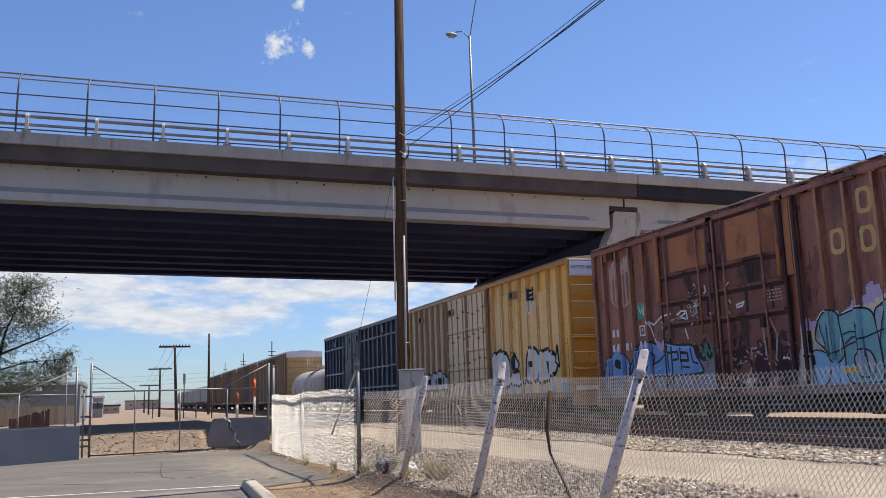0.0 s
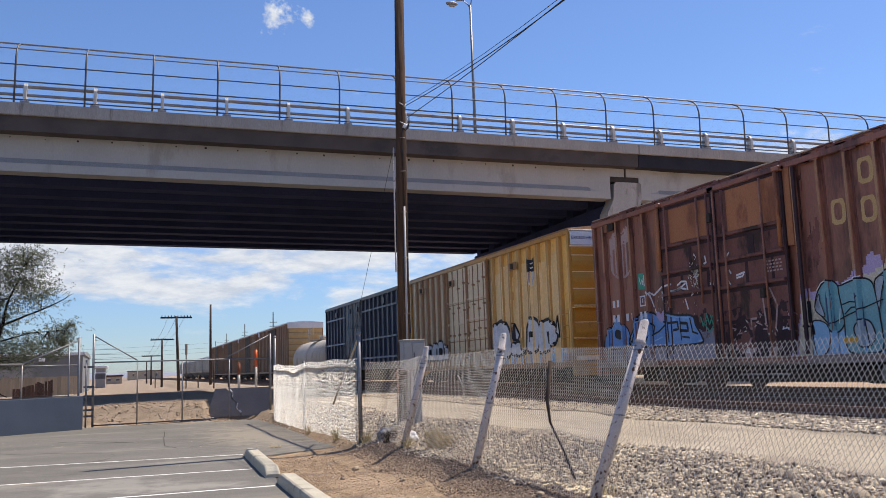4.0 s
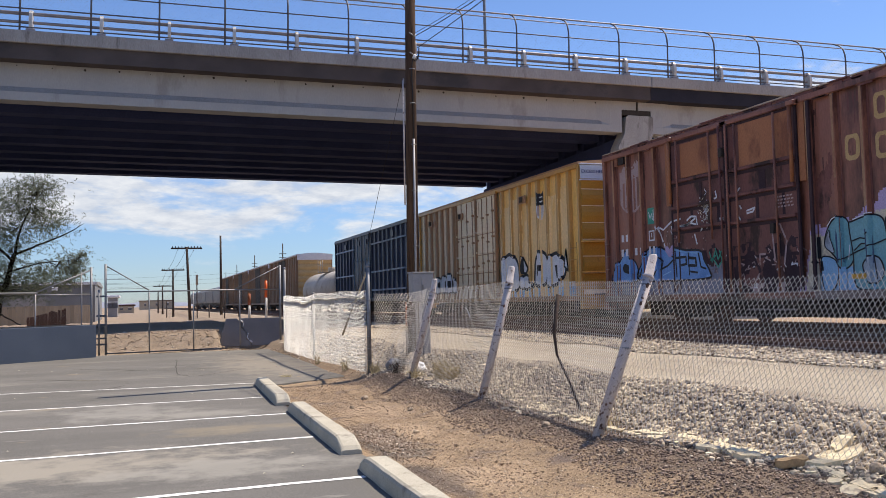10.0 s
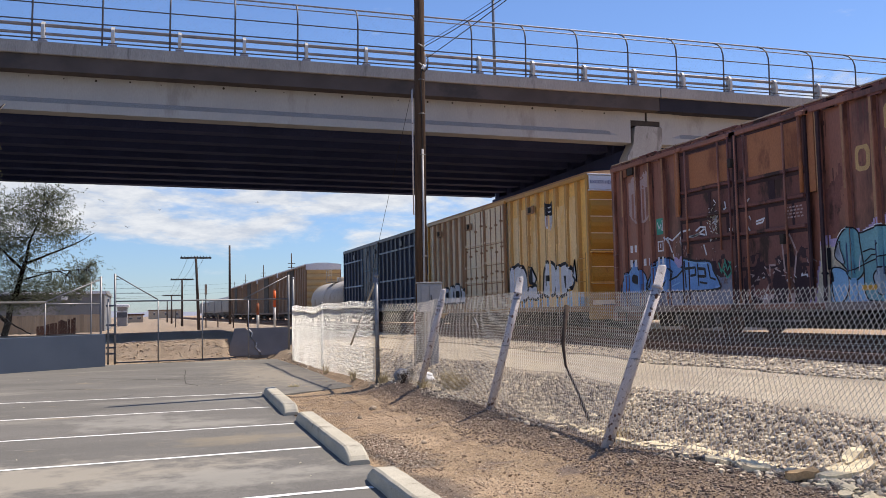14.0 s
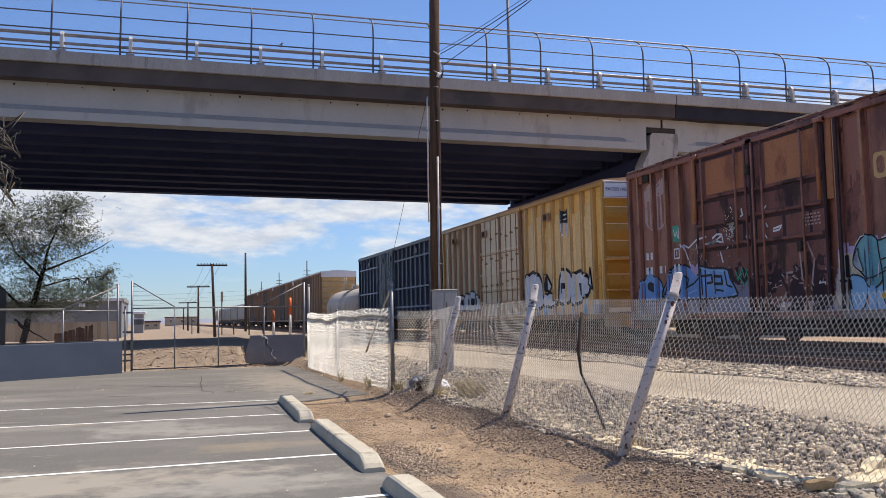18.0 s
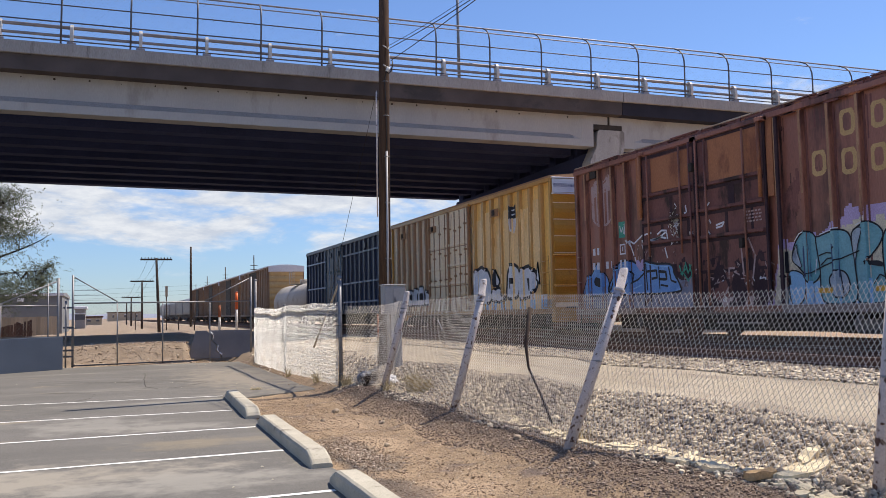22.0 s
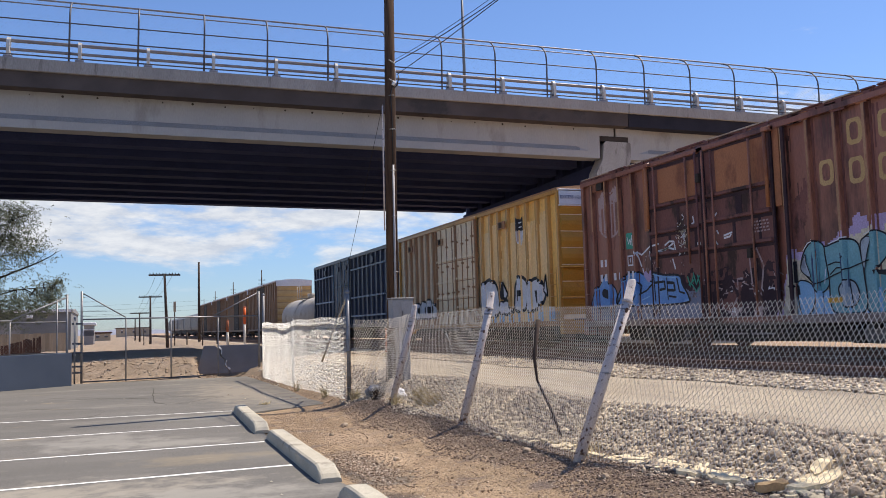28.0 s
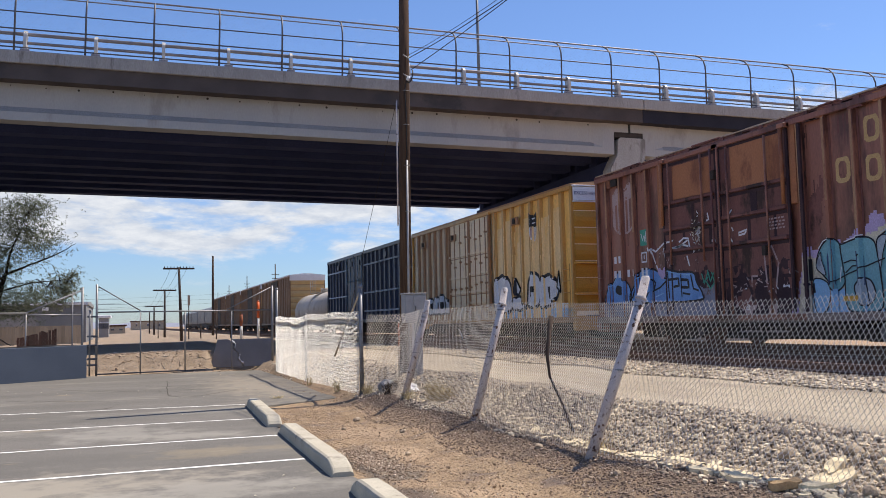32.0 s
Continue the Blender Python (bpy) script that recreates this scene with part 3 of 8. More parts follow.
def stones(name, spots, material, seed, flat=0.75):
    """Many loose stones as one mesh: spots are (x, y, z, size)."""
    rng = np.random.default_rng(seed)
    bm = bmesh.new()
    bmesh.ops.create_icosphere(bm, subdivisions=1, radius=1.0)
    bv = np.array([v.co[:] for v in bm.verts])
    bf = np.array([[v.index for v in f.verts] for f in bm.faces])
    bm.free()
    s = np.asarray(spots, float)
    n = len(s)
    v = bv[None] * (1 + rng.uniform(-0.27, 0.27, (n, len(bv), 1)))
    v = v * rng.uniform(0.55, 1.35, (n, 1, 3)) * [1, 1, flat] * s[:, None, 3:4]
    a = rng.uniform(0, 6.28, n)
    c, si = np.cos(a)[:, None], np.sin(a)[:, None]
    x, y = v[..., 0] * c - v[..., 1] * si, v[..., 0] * si + v[..., 1] * c
    v = np.stack([x, y, v[..., 2]], -1) + s[:, None, :3]
    f = bf[None] + (np.arange(n) * len(bv))[:, None, None]
    me = bpy.data.meshes.new(name)
    me.vertices.add(n * len(bv))
    me.vertices.foreach_set("co", v.ravel())
    me.loops.add(f.size)
    me.loops.foreach_set("vertex_index", f.ravel().astype(np.int32))
    me.polygons.add(f.size // 3)
    me.polygons.foreach_set("loop_start", np.arange(0, f.size, 3, dtype=np.int32))
    me.update(calc_edges=True)
    me.shade_flat()
    me.materials.append(material)
    return new(name, me)


def chain_link(name, place, length, height, cell, r, material, parent=None, row=None, knot=0.0):
    """Woven wire: place(u, v) gives the point u metres along and v metres up; each wire runs upwards in a zigzag."""
    row = row or cell * 0.5
    half = cell * 0.25                    # neighbouring wires are mirrored and hook into each other
    cols, rows = int(length / (2 * half)), int(height / row)
    verts, faces = [], []
    for i in range(cols + 1):
        base = len(verts)
        for j in range(rows + 1):
            k = 1 if (i + j) % 2 else -1
            q = place(min(max(i * 2 * half + k * half, 0), length), j * row)
            for dx, dy in ((r, 0), (-r * 0.5, r * 0.87), (-r * 0.5, -r * 0.87)):
                verts.append((q[0] + dx + k * r * 0.6, q[1] + dy, q[2]))
        for j in range(rows):
            a, b = base + 3 * j, base + 3 * j + 3
            for e in range(3):
                g = (e + 1) % 3
                faces.append((a + e, a + g, b + g, b + e))
        if knot:                          # the bends where two wires hook into each other
            for j in range(rows + 1):
                if (i + j) % 2 == 0:
                    continue
                u = min(max(i * 2 * half + half, knot), length - knot)
                b, g = len(verts), r * 1.65
                for du in (-knot, knot):
                    q = place(u + du, j * row)
                    verts += [(q[0] + dx * g, q[1], q[2] + dz * g) for dx, dz in ((1, 0), (0, 1), (-1, 0), (0, -1))]
                faces += [(b + e, b + (e + 1) % 4, b + 4 + (e + 1) % 4, b + 4 + e) for e in range(4)]
    return raw(name, verts, faces, material, parent)


# ---- ground ----
def step(v, a, b):
    t = min(max((v - a) / (b - a), 0.0), 1.0)
    return t * t * (3 - 2 * t)


def bed(x, y=0.0):
    """Height across the tracks: the lot, the dirt strip, the stony bank, the gravel road, the ballast."""
    z = -0.005 * min(max(x, -60), 3.0)
    start = 3.3 + 0.35 * step(y, 11.0, 14.5) + 0.6 * step(y, 16.0, 17.6)
    return z + 0.215 * step(x, start, 4.65 + 0.2 * step(y, 16.0, 17.6)) + 0.35 * step(x, 4.72, 5.9) + 0.05 * step(x, 6.2, 8.7) + 0.02 * step(x, 9.0, 9.8) - 0.25 * step(x, 17.4, 19.0)


def height(x, y):
    z = bed(x, y)
    if x < 4.7:
        z -= 0.10 * step(x, 3.0, 4.5) * step(y, 20, 30)
    n = noise.noise((x * 0.35, y * 0.35, 0.0)) * 0.05 + noise.noise((x * 1.3, y * 1.3, 3.0)) * 0.018
    lag = 2.3 * step(x, 2.85, 3.1)
    w = step(y, 31.6 + lag, 32.9 + lag) * (1 - step(x, 4.4, 6.0))
    far = 0.66 - 0.34 * step(y, 54.0, 66.0)
    z = z * (1 - w) + far * w
    if y > 54:
        z = min(z, z * (1 - step(y, 54, 70)) + max(0.33, bed(x)) * step(y, 54, 70))
    z -= 0.055 * math.exp(-((y - 17.45 - 0.2 * (x - 3.2)) / 0.28) ** 2) * step(x, 2.5, 2.9) * (1 - step(x, 3.7, 4.3))
    loose = step(x, 2.3 + 1.8 * step(y, 16.5, 18), 3.0 + 1.6 * step(y, 16.5, 18)) * (1 - step(x, 9.0, 9.6)) + w * (1 if y > 32.0 else 0)
    return z + n * min(loose, 1.0)


def steps(*spans):
    out = []
    for a, b, d in spans:
        n = max(1, round((b - a) / d))
        out += [a + (b - a) * k / n for k in range(n)]
    return out + [spans[-1][1]]


def ground_sheet():
    xs = steps((-3000, -400, 650), (-400, -60, 68), (-60, -8, 6.5), (-8, 2, 0.7), (2, 10.4, 0.2), (10.4, 20, 0.8), (20, 60, 8), (60, 400, 68), (400, 3000, 650))
    ys = steps((-600, -60, 90), (-60, -2, 9), (-2, 2, 1), (2, 36, 0.25), (36, 70, 1.2), (70, 200, 10), (200, 4000, 475))
    verts = [(x, y, height(x, y)) for y in ys for x in xs]
    w = len(xs)
    faces = [(j * w + i, j * w + i + 1, (j + 1) * w + i + 1, (j + 1) * w + i) for j in range(len(ys) - 1) for i in range(w - 1)]
    ob = raw("ground", verts, faces, ground_material(), smooth=True)
    tagged(ob, "dry brown dirt and pale gravel ground", "ground", kind="structure")


def ground_material():
    m = bpy.data.materials.new("dirt_and_gravel")
    m.use_nodes = True
    nt = m.node_tree
    N, L = nt.nodes.new, nt.links.new
    p = nt.nodes["Principled BSDF"]
    p.inputs["Roughness"].default_value, p.inputs["Specular IOR Level"].default_value = 0.95, 0.15
    tc, sep = N("ShaderNodeTexCoord"), N("ShaderNodeSeparateXYZ")
    L(tc.outputs["Object"], sep.inputs[0])

    def tex(s, d=8.0, r=0.62):
        n = N("ShaderNodeTexNoise")
        n.inputs["Scale"].default_value, n.inputs["Detail"].default_value, n.inputs["Roughness"].default_value = s, d, r
        L(tc.outputs["Object"], n.inputs["Vector"])
        return n.outputs[0]

    def rng(src, a, b, lo=0.0, hi=1.0):
        n = N("ShaderNodeMapRange")
        for k, v in (("From Min", a), ("From Max", b), ("To Min", lo), ("To Max", hi)):
            n.inputs[k].default_value = v
        L(src, n.inputs[0])
        return n.outputs[0]

    def blend(f, a, b, how="MIX"):
        n = N("ShaderNodeMix")
        n.data_type, n.blend_type = "RGBA", how
        if isinstance(f, float):
            n.inputs["Factor"].default_value = f
        else:
            L(f, n.inputs["Factor"])
        for key, v in (("A", a), ("B", b)):
            if isinstance(v, tuple):
                n.inputs[key].default_value = (*v, 1)
            else:
                L(v, n.inputs[key])
        return n.outputs["Result"]

    def plus(a, b, k):
        n = N("ShaderNodeMath")
        n.operation = "MULTIPLY_ADD"
        L(b, n.inputs[0])
        n.inputs[1].default_value = k
        L(a, n.inputs[2])
        return n.outputs[0]

    t1, t2, t3 = tex(0.5), tex(2.2), tex(28.0, 5.0, 0.75)
    dirt = blend(rng(t1, 0.35, 0.65), (0.252, 0.178, 0.112), (0.340, 0.250, 0.158))
    dirt = blend(rng(t2, 0.52, 0.66), dirt, (0.40, 0.290, 0.188))
    dirt = blend(rng(t2, 0.46, 0.36), dirt, (0.18, 0.138, 0.112))
    road = blend(rng(t1, 0.35, 0.65), (0.43, 0.362, 0.265), (0.52, 0.445, 0.335))
    road = blend(rng(t2, 0.5, 0.66), road, (0.40, 0.33, 0.245))
    mp = N("ShaderNodeMapping")
    mp.inputs["Scale"].default_value = (2.6, 0.30, 1)
    L(tc.outputs["Object"], mp.inputs[0])
    ws = N("ShaderNodeTexNoise")
    ws.inputs["Scale"].default_value, ws.inputs["Detail"].default_value, ws.inputs["Roughness"].default_value = 1.0, 6.0, 0.65
    L(mp.outputs[0], ws.inputs["Vector"])
    road = blend(rng(ws.outputs[0], 0.50, 0.62, 0.0, 0.7), road, (0.27, 0.22, 0.165))
    road = blend(rng(tex(14.0, 4.0, 0.7), 0.52, 0.66, 0.0, 0.7), road, (0.27, 0.23, 0.175))
    bal = blend(rng(t2, 0.4, 0.6), (0.085, 0.063, 0.053), (0.14, 0.108, 0.09))
    tan_far = blend(rng(t2, 0.35, 0.65), (0.34, 0.24, 0.16), (0.44, 0.32, 0.22))
    edge = plus(sep.outputs["X"], t1, 0.9)
    # bank tone kept dark to stand in for shade between the stones
    bank = blend(rng(t2, 0.4, 0.6), (0.11, 0.087, 0.07), (0.20, 0.158, 0.122))
    grit = blend(rng(t2, 0.4, 0.6), (0.115, 0.086, 0.066), (0.19, 0.145, 0.110))
    # single patches on the dirt: bare orange sand, a grey heap of grit
    for c, r, tone, much in (((2.95, 7.45, 0), (0.55, 0.55, 9), (0.45, 0.330, 0.215), 0.7), ((3.18, 10.5, 0), (0.34, 0.75, 9), (0.45, 0.330, 0.215), 0.75), ((3.3, 12.6, 0), (0.5, 0.9, 9), (0.42, 0.31, 0.21), 0.6),
                             ((2.68, 9.9, 0), (0.33, 1.2, 9), (0.19, 0.160, 0.125), 0.85), ((2.55, 7.6, 0), (0.22, 0.9, 9), (0.15, 0.12, 0.10), 0.7), ((3.9, 22.0, 0), (0.6, 3.0, 9), (0.40, 0.27, 0.17), 0.5)):
        off, div, ln = N("ShaderNodeVectorMath"), N("ShaderNodeVectorMath"), N("ShaderNodeVectorMath")
        off.operation, div.operation, ln.operation = "SUBTRACT", "DIVIDE", "LENGTH"
        L(tc.outputs["Object"], off.inputs[0])
        off.inputs[1].default_value, div.inputs[1].default_value = c, r
        L(off.outputs[0], div.inputs[0])
        L(div.outputs[0], ln.inputs[0])
        dirt = blend(rng(plus(ln.outputs["Value"], t2, 2.2), 2.25, 1.75, 0.0, much), dirt, tone)
    gmask = N("ShaderNodeMath")
    gmask.operation = "MULTIPLY"
    L(rng(edge, 4.40, 4.75, 0.0, 0.95), gmask.inputs[0])
    L(rng(sep.outputs["Y"], 19.0, 16.5, 0.25, 1.0), gmask.inputs[1])
    col = blend(gmask.outputs[0], dirt, grit)
    col = blend(rng(edge, 5.15, 5.4), col, bank)
    col = blend(rng(edge, 6.25, 6.6), col, road)
    col = blend(rng(edge, 10.2, 10.7), col, bal)
    col = blend(rng(edge, 17.8, 18.4), col, tan_far)
    far = plus(sep.outputs["Y"], t1, 3.0)
    tan = blend(rng(t2, 0.35, 0.65), (0.255, 0.195, 0.138), (0.36, 0.282, 0.208))
    side = rng(sep.outputs["X"], 9.6, 9.0)
    fm = N("ShaderNodeMath")
    fm.operation = "MULTIPLY"
    L(rng(far, 31.5, 33.0), fm.inputs[0])
    L(side, fm.inputs[1])
    col = blend(fm.outputs[0], col, tan)
    cb = N("ShaderNodeCombineXYZ")
    gm = N("ShaderNodeMath")
    gm.operation = "MULTIPLY"
    L(rng(t3, 0.28, 0.72, 0.55, 1.4), gm.inputs[0])
    L(rng(tex(85.0, 3.0, 0.7), 0.3, 0.7, 0.62, 1.38), gm.inputs[1])
    g = gm.outputs[0]
    for k in range(3):
        L(g, cb.inputs[k])
    col = blend(1.0, col, cb.outputs[0], "MULTIPLY")
    L(col, p.inputs["Base Color"])
    b1, b2 = N("ShaderNodeBump"), N("ShaderNodeBump")
    b1.inputs["Strength"].default_value, b1.inputs["Distance"].default_value = 0.6, 0.05
    b2.inputs["Strength"].default_value, b2.inputs["Distance"].default_value = 0.8, 0.02
    L(t2, b1.inputs["Height"])
    L(t3, b2.inputs["Height"])
    L(b1.outputs[0], b2.inputs["Normal"])
    L(b2.outputs[0], p.inputs["Normal"])
    return m


def asphalt_material():
    m = surface("worn_asphalt", (0.135, 0.129, 0.117), (0.172, 0.163, 0.148), 0.5, 0.95, bump=0.25, fine=110, spots=(0.225, 0.212, 0.185), spot_scale=0.45, spot_at=0.56, spot2=(0.125, 0.118, 0.106), fine_col=0.35, stretch=(0.5, 1, 1), spec=0.12)
    nt = m.node_tree
    N, L = nt.nodes.new, nt.links.new
    p = nt.nodes["Principled BSDF"]
    col = p.inputs["Base Color"].links[0].from_socket
    tc = N("ShaderNodeTexCoord")
    # dusty smears, rows of pale scuffs and a few sandy stains
    for stretch, scale, at, soft, tone, much in (((0.35, 0.9, 1), 0.55, 0.52, 0.18, (0.27, 0.255, 0.225), 0.30), ((0.55, 2.2, 1), 2.2, 0.64, 0.06, (0.30, 0.285, 0.25), 0.5), ((0.8, 1.6, 1), 0.5, 0.63, 0.05, (0.30, 0.245, 0.165), 0.55), ((1, 1, 1), 7.0, 0.66, 0.05, (0.08, 0.075, 0.068), 0.6)):
        mp, ns, mr, mx = N("ShaderNodeMapping"), N("ShaderNodeTexNoise"), N("ShaderNodeMapRange"), N("ShaderNodeMix")
        mp.inputs["Scale"].default_value, mp.inputs["Location"].default_value = stretch, (scale * 3.7, at * 11, 0)
        L(tc.outputs["Object"], mp.inputs[0])
        ns.inputs["Scale"].default_value, ns.inputs["Detail"].default_value, ns.inputs["Roughness"].default_value = scale, 7.0, 0.62
        L(mp.outputs[0], ns.inputs["Vector"])
        mr.inputs["From Min"].default_value, mr.inputs["From Max"].default_value, mr.inputs["To Max"].default_value = at, at + soft, much
        L(ns.outputs[0], mr.inputs[0])
        mx.data_type = "RGBA"
        L(mr.outputs[0], mx.inputs["Factor"])
        L(col, mx.inputs["A"])
        mx.inputs["B"].default_value = (*tone, 1)
        col = mx.outputs["Result"]
    # single stains: centre, half sizes, tone, strength
    rag = N("ShaderNodeTexNoise")
    rag.inputs["Scale"].default_value, rag.inputs["Detail"].default_value, rag.inputs["Roughness"].default_value = 2.2, 6.0, 0.65
    L(tc.outputs["Object"], rag.inputs["Vector"])
    for c, r, tone, much in (((1.16, 11.6, 0), (1.1, 0.6, 9), (0.30, 0.25, 0.17), 0.45), ((-1.2, 9.6, 0), (3.2, 1.1, 9), (0.37, 0.335, 0.27), 0.65), ((-0.2, 14.2, 0), (1.1, 1.6, 9), (0.33, 0.315, 0.28), 0.5), ((0.9, 13.4, 0), (1.2, 0.6, 9), (0.30, 0.285, 0.25), 0.7),
                             ((0.9, 8.9, 0), (1.5, 0.8, 9), (0.29, 0.275, 0.24), 0.8), ((-4.0, 12.0, 0), (2.2, 1.5, 9), (0.33, 0.31, 0.26), 0.6), ((3.3, 23.5, 0), (1.9, 6.5, 9), (0.27, 0.24, 0.195), 0.8)):
        off, div, ln, sm, mr, mx = N("ShaderNodeVectorMath"), N("ShaderNodeVectorMath"), N("ShaderNodeVectorMath"), N("ShaderNodeMath"), N("ShaderNodeMapRange"), N("ShaderNodeMix")
        off.operation, div.operation, ln.operation, sm.operation = "SUBTRACT", "DIVIDE", "LENGTH", "MULTIPLY_ADD"
        L(tc.outputs["Object"], off.inputs[0])
        off.inputs[1].default_value, div.inputs[1].default_value = c, r
        L(off.outputs[0], div.inputs[0])
        L(div.outputs[0], ln.inputs[0])
        L(rag.outputs[0], sm.inputs[0])
        sm.inputs[1].default_value = 2.4
        L(ln.outputs["Value"], sm.inputs[2])
        mr.inputs["From Min"].default_value, mr.inputs["From Max"].default_value, mr.inputs["To Max"].default_value = 2.1, 1.5, much
        L(sm.outputs[0], mr.inputs[0])
        mx.data_type = "RGBA"
        L(mr.outputs[0], mx.inputs["Factor"])
        L(col, mx.inputs["A"])
        mx.inputs["B"].default_value = (*tone, 1)
        col = mx.outputs["Result"]
    L(col, p.inputs["Base Color"])
    return m


def lot_edge(y):
    """Right-hand rim of the asphalt."""
    e = 2.22 + 2.12 * step(y, 17.0, 18.9) + 0.1 * step(y, 20, 28)
    return e + 0.05 * noise.noise((y * 1.1, 0, 7.0)) + 0.03 * noise.noise((y * 4.0, 0, 2.0))


def parking_lot():
    ys = steps((-40, 2, 6), (2, 31.4, 0.2))
    verts, faces = [], []
    for k, y in enumerate(ys):
        back = 0.25 * noise.noise((y * 0.9, 5, 1)) if y > 31 else 0
        for x in (-60.0, -8.0, -4.0, -1.0, 1.0, 1.9, lot_edge(y)):
            yy = y if y < 31.3 else 31.2 + 0.05 * x
            verts.append((x, yy, -0.005 * x + 0.018))
        verts.append((lot_edge(y) + 0.02, y, -0.005 * 3 - 0.06))
    w = 8
    for j in range(len(ys) - 1):
        for i in range(w - 1):
            faces.append((j * w + i, j * w + i + 1, (j + 1) * w + i + 1, (j + 1) * w + i))
    lot = raw("parking_lot", verts, faces, asphalt_material())
    tagged(lot, "worn grey asphalt parking lot with faded patches", "parking lot", kind="structure")
    ends = {10.43: (1.99, -0.045), 12.80: (2.05, -0.03), 15.24: (2.05, 0.008), 18.04: (2.26, 0.06), 7.86: (1.97, -0.045), 5.35: (1.93, -0.045)}
    for y, (x1, lean) in ends.items():
        bm = bmesh.new()
        rng = random.Random(int(y * 100))
        n = 46
        rows = []
        for k in range(n + 1):
            x = x1 + (-14.0 - x1) * k / n
            w2 = 0.044 + rng.uniform(-0.006, 0.006)
            yy = y + (x1 - x) * lean + rng.uniform(-0.008, 0.008)
            rows.append((bm.verts.new((x, yy - w2, -0.005 * x + 0.022)), bm.verts.new((x, yy + w2, -0.005 * x + 0.022))))
        for a, b in zip(rows, rows[1:]):
            bm.faces.new((a[0], a[1], b[1], b[0]))
        part("parking_line", bm, M["paint"], lot, "worn white painted line")
    # a long crack across the back of the asphalt
    for line, w2 in (([[1.16, 26.85], [1.0, 23.85], [0.93, 21.42], [1.21, 20.38]], 0.009),):
        bm = bmesh.new()
        rows = []
        for (xa, ya), (xb, yb) in zip(line, line[1:]):
            for k in range(6):
                x, y = xa + (xb - xa) * k / 6, ya + (yb - ya) * k / 6
                wob = 0.05 * noise.noise((x * 3, y * 3, 1))
                rows.append((bm.verts.new((x + wob - w2, y - w2, -0.005 * x + 0.0225)), bm.verts.new((x + wob + w2, y + w2, -0.005 * x + 0.0225))))
        for a, b in zip(rows, rows[1:]):
            bm.faces.new((a[0], a[1], b[1], b[0]))
        part("asphalt_crack", bm, M["tar"], lot)
    # thin branching cracks
    rng = random.Random(4)
    for sx, sy, ang, ln in ((-1.5, 24.5, 10, 4), (1.0, 22.2, 80, 2.5), (2.0, 26.0, -20, 3), (-2.5, 21.5, 5, 4.5), (0.5, 25.0, -5, 3.5), (1.2, 20.6, 12, 2.2)):
        pts, x, y, a = [], sx, sy, radians(ang)
        for k in range(16):
            pts.append((x, y))
            a += rng.uniform(-0.4, 0.4)
            x, y = x + math.cos(a) * ln / 15, y + math.sin(a) * ln / 15
        bm = bmesh.new()
        rows = []
        for k, (x, y) in enumerate(pts):
            w2 = 0.006 + rng.uniform(0, 0.018)
            rows.append((bm.verts.new((x, y - w2, -0.005 * x + 0.0225)), bm.verts.new((x, y + w2, -0.005 * x + 0.0225))))
        for p, q in zip(rows, rows[1:]):
            bm.faces.new((p[0], p[1], q[1], q[0]))
        part("asphalt_crack", bm, M["tar"], lot)


ground_sheet()
parking_lot()


# ---- overpass ----
BX, BY = 21.6, 35.36                      # the front of the girder over the bent
B_DIR = Vector((0.99865, -0.05198, -0.0186)).normalized()
B_ACROSS = Vector((0.052, 0.9986, 0.0))


